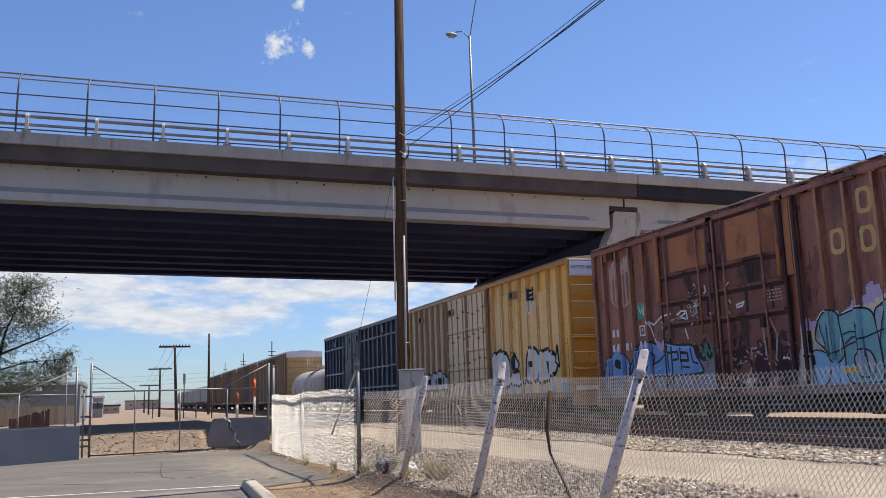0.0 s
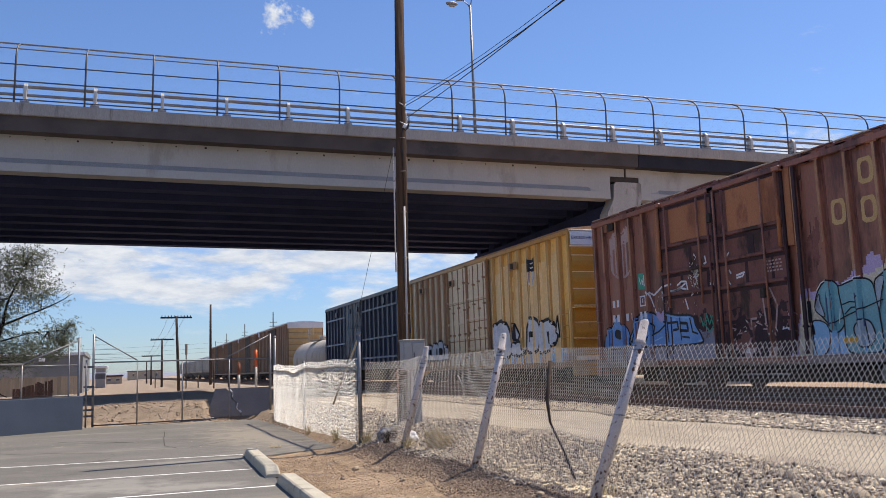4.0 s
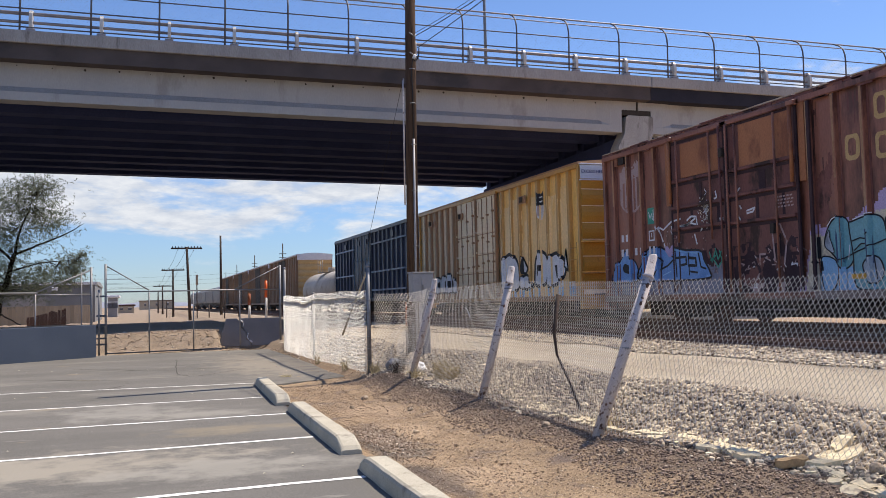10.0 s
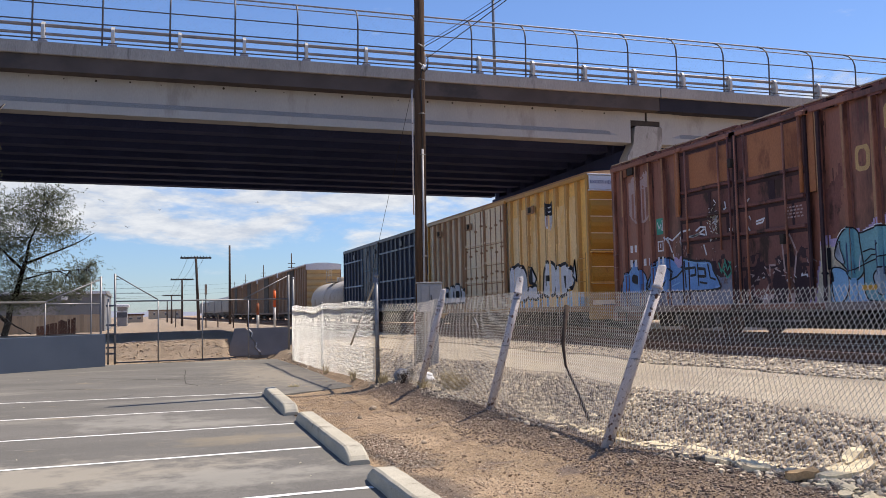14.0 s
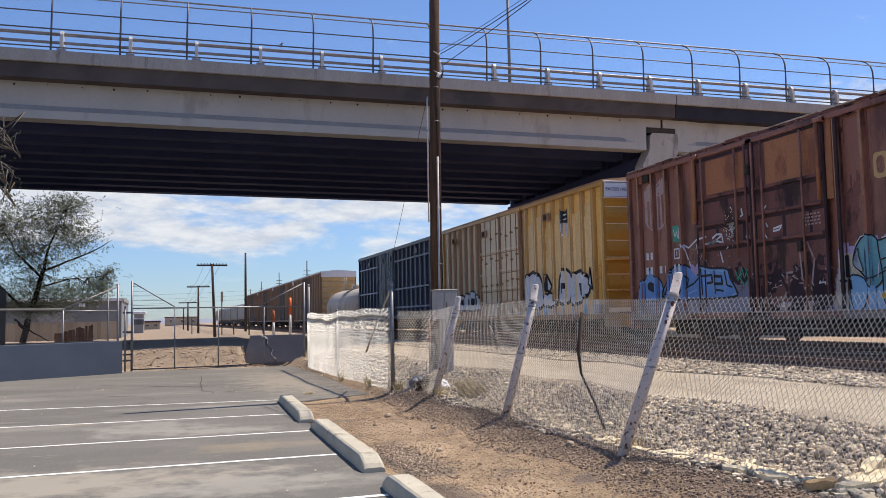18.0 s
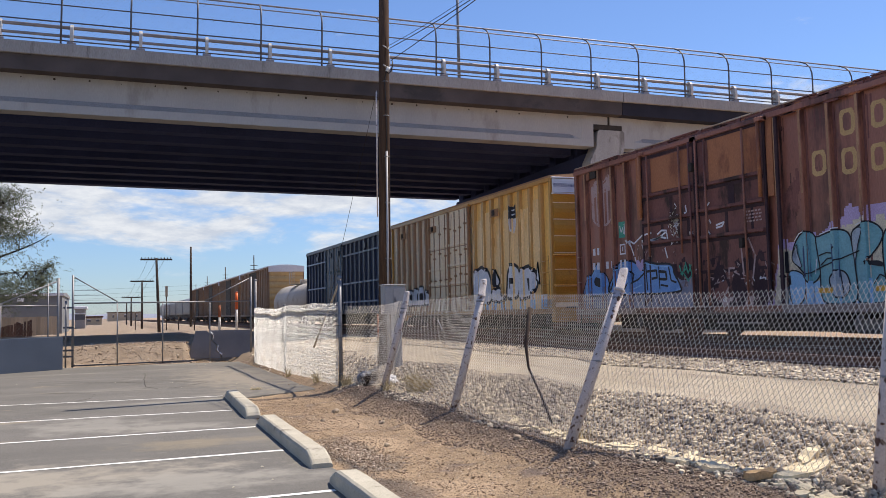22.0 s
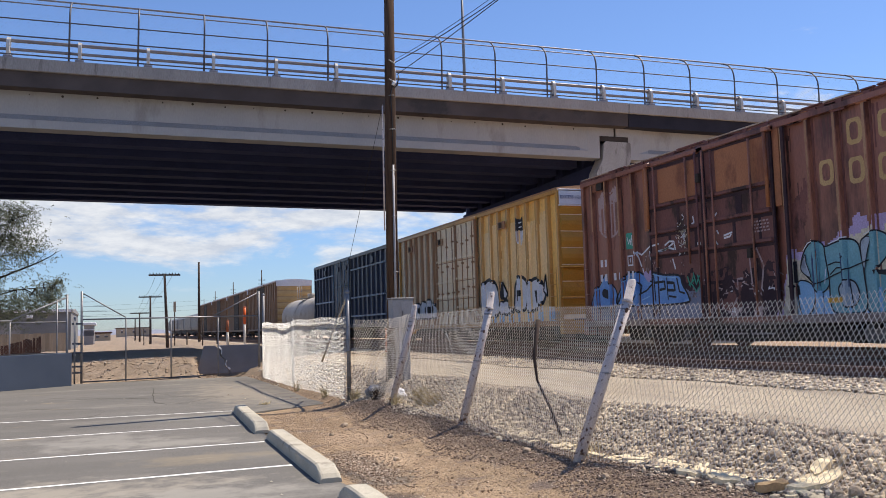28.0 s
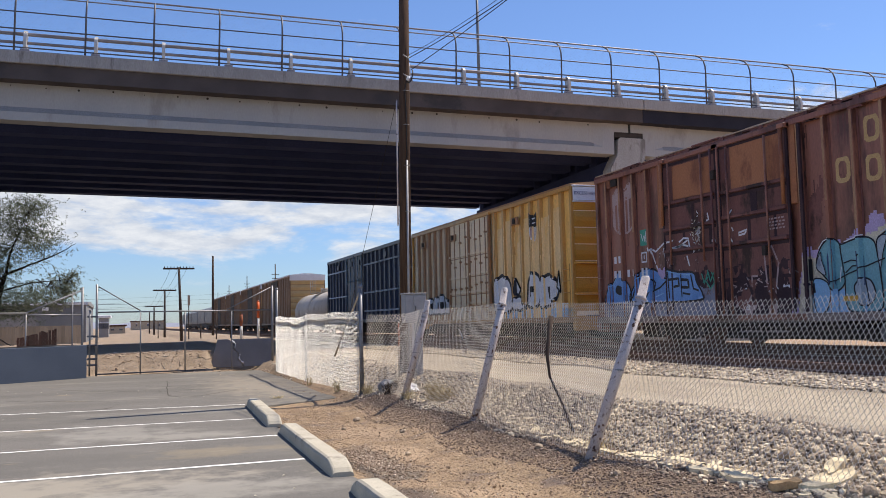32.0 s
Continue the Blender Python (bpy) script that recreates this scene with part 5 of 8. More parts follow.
for k in range(1, 4):
    copy_thing(far_car, pose(SIDE + HALF, 77.76 + k * 18.0, 0.0))


def hopper(y0):
    c = thing("hopper_car", SIDE + HALF, y0, 0.0, label="pale grey covered hopper car far down the line", category="hopper car", group="freight train cars")
    part("body", prism([(-1.5, 2.0), (-HALF, 2.4), (-HALF, 4.3), (-1.2, 4.75), (1.2, 4.75), (HALF, 4.3), (HALF, 2.4), (1.5, 2.0)], 0.4, 15.6), M["silver"], c)
    for k in range(3):
        part("hopper_chute", prism([(-1.3, 2.05), (-0.4, 1.15), (0.4, 1.15), (1.3, 2.05)], 2.6 + 4 * k, 5.0 + 4 * k), M["silver"], c)
    part("centre_sill", box(-0.2, 0.2, 0, 16, 1.1, 1.4), M["black"], c)
    for k in range(8):
        part("side_rib", box(-HALF - 0.04, -HALF, 1.0 + k * 2, 1.1 + k * 2, 2.3, 4.35), M["silver"], c)
    truck_parts(c, 1.5)
    truck_parts(c, 14.5)
    return c


hop = hopper(150.5)
for k in range(1, 5):
    copy_thing(hop, pose(SIDE + HALF, 150.5 + 17.0 * k, 0.0))


# ---- kerbs, fences, gate ----
def kerb(x, y, length, rz):
    k = thing("parking_kerb", x, y, -0.012 + 0.018, rz, "long pale concrete parking kerb with chamfered ends", "parking kerb", "parking kerbs")
    bm = bmesh.new()
    sec = [(-0.125, 0.0), (-0.121, 0.06), (-0.116, 0.118), (-0.103, 0.146), (-0.080, 0.160), (0.080, 0.160), (0.103, 0.146), (0.116, 0.118), (0.121, 0.06), (0.125, 0.0)]
    ys = [(0.0, 0.30), (0.05, 0.55), (0.24, 0.93), (0.32, 1.0)] + [(0.32 + (length - 0.64) * j / 12, 1.0) for j in range(1, 12)] + [(length - 0.32, 1.0), (length - 0.24, 0.93), (length - 0.05, 0.55), (length, 0.30)]
    rings = [[bm.verts.new((a * (0.9 + 0.1 * s) + 0.007 * noise.noise((yy * 3, a * 9, y)), yy, max(0.0, zz * s + 0.006 * noise.noise((yy * 4, a * 20, x)) * (zz > 0.05)))) for a, zz in sec] for yy, s in ys]
    for a, b in zip(rings, rings[1:]):
        for j in range(len(sec) - 1):
            bm.faces.new((a[j], b[j], b[j + 1], a[j + 1]))
    bm.faces.new(rings[0])
    bm.faces.new(rings[-1][::-1])
    bmesh.ops.recalc_face_normals(bm, faces=bm.faces)
    part("block", bm, M["kerb"], k)
    return k


kerb(2.19, 13.85, 3.95, -2.6)
kerb(2.13, 9.05, 4.1, -1.7)
kerb(2.02, 4.15, 4.1, -1.4)

# leaning posts of the old fence: foot, head
POSTS = [((4.69, 15.27), (5.03, 14.66, 1.95)), ((4.60, 11.65), (5.12, 11.50, 2.03)), ((4.39, 8.01), (5.14, 7.90, 2.0)), ((5.02, 4.68), (5.35, 4.70, 1.95)), ((4.8, 0.8), (5.3, 0.9, 1.95))]


def rust_flakes(foot, top, post, seed):
    """Spots where the paint has come off the post, curved round it."""
    rng = random.Random(seed)
    axis = (top - foot).normalized()
    side = axis.cross(Vector((0, 1, 0))).normalized()
    front = side.cross(axis)
    verts, faces = [], []
    for _ in range(46):
        s = 0.08 + 0.78 * rng.random() ** 1.8
        a0, hh, ww, n = rng.uniform(0, 6.283), rng.uniform(0.010, 0.045), rng.uniform(0.10, 0.40), 7
        mid, b = foot.lerp(top, s), len(verts)
        verts.append(mid + (side * math.cos(a0) + front * math.sin(a0)) * 0.0605)
        for k in range(n):
            q, f = 6.283 * k / n, rng.uniform(0.5, 1.0)
            a = a0 + ww * f * math.cos(q)
            verts.append(mid + axis * (hh * f * math.sin(q)) + (side * math.cos(a) + front * math.sin(a)) * 0.0588)
        faces += [(b, b + 1 + k, b + 1 + (k + 1) % n) for k in range(n)]
    raw("rust_flakes", [tuple(v) for v in verts], faces, M["rust"], post)["kind"] = "stuff"


def old_fence():
    f = thing("chain_link_fence", 4.7, 9.0, 0.0, label="sagging chain-link fence on leaning flaking white posts", category="fence")
    off = Vector((-4.7, -9.0, 0))
    for (fx, fy), head in POSTS:
        foot = Vector((fx, fy, height(fx, fy) - 0.15)) + off
        top = Vector(head) + off
        neck = foot.lerp(top, 0.885)
        p = part("post", pipe([foot, foot.lerp(top, 0.5), neck], [0.058, 0.056, 0.055], 12), M["post_paint"], f, "leaning post with flaking white paint")
        part("post_cap", pipe([neck, neck.lerp(top, 0.08), neck.lerp(top, 0.12), top + Vector((-0.02, 0, 0)), top + Vector((-0.02, 0, 0.015))], [0.062, 0.062, 0.048, 0.046, 0.030], 12), M["post_paint"], p, "loose grey cap on the post")
        rust_flakes(foot, top, p, int(fy * 10))
        for s in (0.52, 0.85):
            q = foot.lerp(top, s)
            part("tie_wire", rod(q + Vector((0, -0.0, -0.01)), q + Vector((0, 0, 0.012)), 0.0575, n=12), M["steel"], p)
    ends = [((4.58, 17.7), (4.60, 17.7, 2.3))] + POSTS

    def line(y):
        for a, b in zip(ends, ends[1:]):
            if b[0][1] <= y <= a[0][1]:
                s = (a[0][1] - y) / (a[0][1] - b[0][1])
                sag = 4 * s * (1 - s)
                fx = a[0][0] + s * (b[0][0] - a[0][0])
                hx = a[1][0] + s * (b[1][0] - a[1][0]) - fx
                hz = a[1][2] + s * (b[1][2] - a[1][2])
                return fx, hx, hz, sag
        return ends[-1][0][0], 0.7, 2.05, 0

    def place(u, v):
        y = 17.65 - u
        fx, hx, hz, sag = line(y)
        g = height(fx, y)
        top = 1.80 + 0.05 * math.sin(y * 0.55 + 1.0) - 0.03 * sag
        s = min(v / 1.65, 1.0)
        bow = 0.05 * math.sin(s * 3.14) * sag + 0.03 * noise.noise((y * 0.8, s * 2, 4))
        return (fx + 0.06 + hx * s * (top / hz) - 4.7 + bow + 0.22 * sag * s, y - 9.0, g + 0.02 + s * (top - g))

    chain_link("mesh", place, 16.8, 1.65, 0.058, 0.0029, M["old_wire"], f, row=0.043)
    # thin bent rusty stake in the mesh
    for off_, r in ((0.0, 1.0), (0.035, 0.6)):
        part("bent_stake", pipe([(0.26, 0.22 + off_, 0.15), (0.25, 0.52 + off_, 0.55), (0.22, 0.80 + off_ * 0.6, 0.88), (0.25, 0.92, 1.15), (0.34, 0.95, 1.62)], [0.011 * r, 0.013 * r, 0.014 * r, 0.024 * r, 0.034 * r], 8), M["tie"], f, "bent dark stake")
    return f


old_fence()


def new_fence():
    f = thing("chain_link_fence", 4.6, 23.0, 0.0, label="bright dense chain-link fence panel with round-capped steel posts", category="fence")
    for x, y, z, r in ((4.58, 17.7, 2.33, 0.043), (4.53, 23.4, 1.84, 0.032), (4.67, 29.0, 2.74, 0.042)):
        p = part("post", rod((x - 4.6, y - 23, 0.0), (x - 4.6, y - 23, z), r, n=12), M["steel"], f)
        bm = bmesh.new()
        bmesh.ops.create_uvsphere(bm, u_segments=12, v_segments=8, radius=r * 1.25, matrix=Matrix.Translation((x - 4.6, y - 23, z)))
        part("post_cap", bm, M["steel"], p)
        for k in range(6):
            part("band", rod((x - 4.6, y - 23, 0.35 + 0.25 * k), (x - 4.6, y - 23, 0.38 + 0.25 * k), r * 1.12, n=12), M["steel"], p)

    def axis(y):
        return 4.58 - 0.05 * step(y, 17.7, 23.4) + 0.14 * max(0, y - 23.4) / 5.6

    def base(y):
        return height(axis(y), y)

    pts = [(axis(y) - 4.6, y - 23, 1.70 - 0.09 * math.exp(-((y - 25.0) / 1.2) ** 2) + 0.015 * math.sin(y * 2)) for y in np.linspace(17.72, 29.0, 24)]
    part("top_rail", pipe(pts, 0.032, 8), M["steel"], f, "dull sagging top rail")

    def place(u, v):
        y = 17.72 + u
        t = 1.84 - 0.07 * math.exp(-((y - 25.0) / 1.4) ** 2) + 0.015 * math.sin(y * 2.3)
        return (axis(y) - 4.6 - 0.055 + 0.02 * noise.noise((y, v, 2)), y - 23, base(y) + 0.02 + v / 1.68 * (t - base(y)))

    chain_link("mesh", place, 11.25, 1.68, 0.092, 0.0030, M["wire"], f, row=0.050, knot=0.019)
    part("leaning_stick", rod((-0.12, -3.3, 0.85), (0.13, -4.7, 2.28), 0.022, n=8), M["timber"], f, "pale stick leaning in the mesh")
    return f


new_fence()


def gate():
    g = thing("gate", 2.2, 31.8, 0.0, label="double pipe gate with chain-link infill and raised braces", category="gate")
    X = lambda x: x - 2.2
    Yg = lambda x: 31.4 + 0.14 * (x + 0.9) - 31.8
    for x, zt, r in ((-0.91, 3.05, 0.038), (0.47, 2.13, 0.022), (1.94, 2.13, 0.022), (3.55, 2.13, 0.022), (5.02, 3.0, 0.04)):
        p = part("post", rod((X(x), Yg(x), 0.02), (X(x), Yg(x), zt), r, n=10), M["steel"], g)
    part("top_rail", rod((X(-0.91), Yg(-0.91), 2.12), (X(5.02), Yg(5.02), 2.12), 0.024, n=8), M["steel"], g)
    part("bottom_rail", rod((X(-0.91), Yg(-0.91), 0.07), (X(3.1), Yg(3.1), 0.07), 0.022, n=8), M["dark_steel"], g)
    part("brace", rod((X(-0.86), Yg(-0.86), 2.98), (X(0.47), Yg(0.47), 2.16), 0.02, n=8), M["steel"], g)
    part("brace", rod((X(4.98), Yg(4.98), 2.95), (X(3.4), Yg(3.4), 2.16), 0.02, n=8), M["steel"], g)
    for k in range(5):
        z = 2.22 + 0.16 * k
        part("barbed_wire", rod((X(-0.9), Yg(-0.9), z), (X(-0.88 + 1.25 * (1 - k / 5)), Yg(0), z), 0.006, n=5), M["dark_steel"], g)
    chain_link("mesh", lambda u, v: (X(-0.88 + u), Yg(-0.88 + u), 0.17 + v), 5.9, 1.95, 0.11, 0.0026, M["steel"], g, row=0.055)
    part("post", rod((X(-1.12), Yg(-1.1), 0.02), (X(-1.12), Yg(-1.1), 2.2), 0.03, n=10), M["steel"], g)
    for z in (0.35, 0.55, 1.0, 1.3, 1.95):
        part("hinge", box(X(-1.2), X(-0.88), Yg(-0.9) - 0.04, Yg(-0.9) + 0.04, z, z + 0.06, 0.01), M["dark_steel"], g)
    return g


gate()


def low_wall():
    """Painted low wall with pipe rails and mesh on it."""
    a, b = Vector((-1.22, 30.35, 0)), Vector((-16.0, 18.6, 0))
    rz = math.degrees(math.atan2(b.y - a.y, b.x - a.x))
    ln = (b - a).length
    w = thing("low_wall", a.x, a.y, 0.0, rz, "low blue-grey painted block wall", "wall", kind="structure")
    part("wall", box(0, ln, -0.1, 0.1, -0.1, 1.06, 0.01), M["wall_blue"], w)
    f = thing("pipe_fence", a.x, a.y, 0.0, rz, "galvanised pipe fence above the painted wall", "fence")
    for u, zt in ((0.0, 2.92), (0.36, 2.75), (1.95, 2.1), (4.6, 2.1), (7.2, 2.1), (9.8, 2.1)):
        part("post", rod((u, -0.15, 0.0), (u, -0.15, zt), 0.038 if u < 0.1 else 0.022, n=10), M["steel"], f)
    part("top_rail", rod((1.9, -0.15, 2.09), (ln, -0.15, 2.09), 0.03, n=8), M["steel"], f)
    part("mid_rail", rod((0.0, -0.15, 2.04), (1.95, -0.15, 2.04), 0.02, n=8), M["steel"], f)
    part("brace", rod((0.02, -0.15, 2.82), (1.95, -0.15, 2.10), 0.022, n=8), M["steel"], f)
    chain_link("mesh", lambda u, v: (u, -0.15, 1.06 + v), 10.0, 1.02, 0.11, 0.0024, M["steel"], f, row=0.055)


low_wall()


def barrier():
    b = thing("concrete_barrier", 4.05, 33.2, 0.08, -2, "chipped dark grey concrete road barrier", "barrier")
    # broken through: a leaning short piece and a longer one with a ragged pale end
    near = lambda z: -1.15 + 0.28 * z
    gap = lambda z: -0.42 + 0.42 * (1 - z) + 0.05 * math.sin(z * 17)
    for name, lo, hi in (("block", near, lambda z: gap(z) - 0.03), ("block", lambda z: gap(z) + 0.05, lambda z: 1.12)):
        bm = bmesh.new()
        zs = [0.0, 0.12, 0.26, 0.4, 0.5, 0.6, 0.7, 0.8, 0.9, 1.0]
        half = [0.2 - 0.06 * z for z in zs]
        rows = [[bm.verts.new((f(z), s * h, z)) for f, s in ((lo, -1), (hi, -1), (hi, 1), (lo, 1))] for z, h in zip(zs, half)]
        for p, q in zip(rows, rows[1:]):
            for k in range(4):
                bm.faces.new((p[k], p[(k + 1) % 4], q[(k + 1) % 4], q[k]))
        bm.faces.new(rows[0][::-1])
        bm.faces.new(rows[-1])
        part(name, bm, M["barrier"], b)
    for k, (z0, z1, r) in enumerate(((0.98, 0.86, 0.026), (0.84, 0.68, 0.012), (0.46, 0.40, 0.022), (0.38, 0.22, 0.020), (0.20, 0.12, 0.030))):
        wide = lambda z: -(0.2 - 0.06 * z)
        part("chipped_edge", pipe([(gap(z) + 0.05, wide(z) - 0.004, z) for z in (z0, (z0 + z1) / 2, z1)], r, 6), M["white"], b, "bare pale concrete along a break")


barrier()


# ---- poles and wires ----
def utility_pole():
    u = thing("utility_pole", 5.635, 18.0, 0.5, label="weathered wooden utility pole with conduits", category="utility pole")
    part("pole", pipe([(0, 0, -0.4), (0.06, 0, 5), (0.15, 0, 11.2)], [0.135, 0.120, 0.098], 16), M["pole_wood"], u)
    part("conduit", rod((-0.150, -0.10, 3.145), (-0.134, -0.10, 5.89), 0.017, n=8), M["post_paint"], u, "pale conduit")
    part("conduit", rod((0.030, -0.155, 0.2), (0.063, -0.145, 4.57), 0.024, n=10), M["conduit_grey"], u, "grey conduit")
    part("ground_wire", pipe([(0.063, -0.135, 4.57), (0.07, -0.13, 5.6), (0.05, -0.125, 6.1), (0.10, -0.13, 6.36)], 0.009, 6), M["cable"], u)
    for z in (1.4, 2.25, 3.45, 4.45, 5.35, 6.1):
        part("strap", pipe([(0.005, -0.14, z), (0.03, -0.176, z), (0.10, -0.176, z), (0.125, -0.14, z)], 0.008, 6), M["steel"], u)
    part("moulding", box(0.10, 0.128, -0.075, -0.045, 0.2, 6.2, 0.004), M["bare_wood"], u, "bare wooden strip on the pole")
    for z in (6.85, 6.42):
        part("bracket", pipe([(0.02, -0.13, z + 0.05), (0.08, -0.145, z + 0.01), (0.14, -0.14, z - 0.03), (0.17, -0.11, z + 0.03)], 0.014, 6), M["steel"], u)
    part("insulator", rod((0.10, -0.145, 6.33), (0.145, -0.145, 6.42), 0.034, n=10), M["white"], u, "white insulator")
    part("cable_loop", pipe([(0.24, -0.12, 6.58), (0.23, -0.14, 6.45), (0.19, -0.145, 6.33), (0.14, -0.145, 6.28), (0.08, -0.14, 6.33)], 0.014, 6), M["cable"], u)
    return u


utility_pole()


def catenary(name, a, b, sag, r, label):
    a, b = Vector(a), Vector(b)
    pts = [(a.lerp(b, k / 24) - Vector((0, 0, sag * 4 * (k / 24) * (1 - k / 24)))) for k in range(25)]
    mid = a
    ob = part(name, pipe([p - mid for p in pts], r, 6), M["cable"])
    ob.location = mid
    tagged(ob, label, "cable")
    return ob


catenary("overhead_cable", (5.83, 17.95, 7.37), (8.01, -14.05, 11.77), 1.80, 0.009, "black overhead cable from the utility pole")
catenary("overhead_cable", (5.80, 17.95, 7.42), (7.57, -14.05, 11.55), 1.80, 0.0055, "thin black overhead cable from the utility pole")
catenary("overhead_cable", (5.85, 17.90, 7.09), (7.73, -14.10, 9.59), 0.80, 0.009, "black overhead cable from the utility pole")
catenary("guy_wire", (5.52, 18.05, 6.30), (5.53, 24.0, 0.40), 0.02, 0.005, "thin steel guy wire of the utility pole")


def cabinet():
    c = thing("electric_cabinet", 5.50, 17.0, 0.42, label="grey steel electric cabinet on a slim pedestal", category="electric cabinet")
    part("box", box(-0.22, 0.24, -0.13, 0.13, 1.14, 1.72, 0.015), M["grey_box"], c)
    part("door", box(-0.03, 0.22, -0.145, -0.13, 1.18, 1.68, 0.006), M["grey_box"], c)
    part("side_cover", box(-0.20, -0.06, -0.145, -0.13, 1.18, 1.68, 0.006), M["grey_box"], c)
    part("roof", box(-0.235, 0.255, -0.15, 0.15, 1.72, 1.745, 0.006), M["grey_box"], c)
    part("pedestal", box(0.02, 0.17, -0.06, 0.06, -0.3, 1.15, 0.01), M["grey_box"], c)
    part("conduit", rod((-0.03, -0.04, -0.3), (-0.03, -0.04, 1.15), 0.024, n=8), M["post_paint"], c, "pale conduit")
    part("handle", rod((0.0, -0.155, 1.38), (0.0, -0.155, 1.48), 0.010, n=6), M["dark_steel"], c)
    part("hinge", rod((0.215, -0.15, 1.3), (0.215, -0.15, 1.42), 0.012, n=6), M["dark_steel"], c)


cabinet()


def telegraph_pole(x, y, z0, top, arms, wide, lean=0.0):
    t = thing("telegraph_pole", x, y, z0, label="old dark wooden telegraph pole with a crossarm" if arms else "plain dark wooden pole", category="telegraph pole", group="telegraph poles")
    h = top - z0
    part("pole", pipe([(0, 0, -0.2), (lean * 0.5, 0, h / 2), (lean, 0, h)], [0.145, 0.125, 0.095], 10), M["far_wood"], t)
    for k in range(arms):
        z = h - 0.12 - 0.5 * k
        a = part("crossarm", box(lean - wide, lean + wide, -0.06, 0.06, z - 0.07, z + 0.07), M["far_wood"], t)
        for j in range(10):
            xx = lean - wide + 0.12 + j * (2 * wide - 0.24) / 9
            part("insulator", rod((xx, 0, z + 0.06), (xx, 0, z + 0.2), 0.045, 0.03, 6), M["far_wood"], a)
    return t


telegraph_pole(4.6, 80.0, 0.3, 6.75, 1, 1.32, -0.25)
telegraph_pole(4.45, 112.0, 0.3, 6.1, 1, 1.35)
telegraph_pole(4.2, 146.0, 0.3, 4.9, 1, 1.4)
telegraph_pole(4.3, 178.0, 0.3, 4.6, 1, 1.3)
telegraph_pole(8.25, 91.0, 0.3, 8.6, 0, 0)


# ---- car details ----
def skin(y, ribs, rib_w, depth):
    """How far the car's side stands out at y: on a post or on the panel."""
    d = min((abs(y - r) for r in ribs), default=9)
    k = (rib_w * 0.5 - d) / (rib_w * 0.14)
    return -(HALF - depth) - depth * min(max(k, 0.0), 1.0)


class Side:
    """Paint on the near side of a car: it follows panels, posts and doors."""

    def __init__(self, car, y0, posts, rib_w, depth, doors=()):
        self.car, self.y0, self.posts, self.w, self.depth, self.doors = car, y0, posts, rib_w, depth, doors

    def x(self, y):
        if any(a <= y <= b for a, b in self.doors):
            return -HALF - 0.03
        return skin(y, self.posts, self.w, self.depth)

    def patch(self, name, inside, y0, y1, z0, z1, mat, layer, cell=0.035, label=""):
        """Fills the places where inside(y, z) holds."""
        ny, nz = int((y1 - y0) / cell), int((z1 - z0) / cell)
        verts, faces, made = [], [], {}

        def vert(i, j):
            if (i, j) not in made:
                y = y0 + i * cell
                made[i, j] = len(verts)
                verts.append((self.x(y) - 0.004 * layer, y - self.y0, z0 + j * cell))
            return made[i, j]

        for i in range(ny):
            for j in range(nz):
                if inside(y0 + (i + 0.5) * cell, z0 + (j + 0.5) * cell):
                    faces.append((vert(i, j), vert(i, j + 1), vert(i + 1, j + 1), vert(i + 1, j)))
        if faces:
            ob = raw(name, verts, faces, mat, self.car)
            if label:
                ob["label"] = label
            if name in ("soot_stain", "chalky_wear"):
                ob["kind"] = "stuff"

    def stroke(self, name, pts, w, mat, layer, label=""):
        """A brushed line through (y, z) points."""
        fine = []
        for (a, b), (c, d) in zip(pts, pts[1:]):
            n = max(2, int(math.hypot(c - a, d - b) / 0.06))
            fine += [(a + (c - a) * k / n, b + (d - b) * k / n) for k in range(n)]
        fine.append(pts[-1])
        verts, faces = [], []
        for k, (y, z) in enumerate(fine):
            a, b = fine[max(k - 1, 0)], fine[min(k + 1, len(fine) - 1)]
            dy, dz = b[0] - a[0], b[1] - a[1]
            q = math.hypot(dy, dz) or 1
            for s in (-1, 1):
                yy = y - s * dz / q * w / 2
                verts.append((self.x(yy) - 0.004 * layer, yy - self.y0, z + s * dy / q * w / 2))
        for k in range(len(fine) - 1):
            faces.append((2 * k, 2 * k + 1, 2 * k + 3, 2 * k + 2))
        ob = raw(name, verts, faces, mat, self.car)
        if label:
            ob["label"] = label


def blob(caps, grow=0.0):
    """Inside of a union of capsules (y0, z0, y1, z1, r)."""
    def inside(y, z):
        for a, b, c, d, r in caps:
            ly, lz = c - a, d - b
            q = ly * ly + lz * lz
            s = 0 if q == 0 else min(max(((y - a) * ly + (z - b) * lz) / q, 0), 1)
            if math.hypot(y - a - s * ly, z - b - s * lz) < r + grow:
                return True
        return False
    return inside


def smooth(pts, n=6):
    """A closed round line through (y, z) points."""
    out = []
    for k in range(len(pts)):
        p, q, r, t = (pts[(k + d) % len(pts)] for d in (-1, 0, 1, 2))
        for j in range(n):
            u = j / n
            out.append(tuple(0.5 * (2 * q[i] + (r[i] - p[i]) * u + (2 * p[i] - 5 * q[i] + 4 * r[i] - t[i]) * u * u + (3 * q[i] - p[i] - 3 * r[i] + t[i]) * u ** 3) for i in (0, 1)))
    return out


def within(line):
    """Whether (y, z) lies inside a closed line."""
    def inside(y, z):
        odd = False
        for (a, b), (c, d) in zip(line, line[1:] + line[:1]):
            if (b > z) != (d > z) and y < a + (z - b) * (c - a) / (d - b):
                odd = not odd
        return odd
    return inside


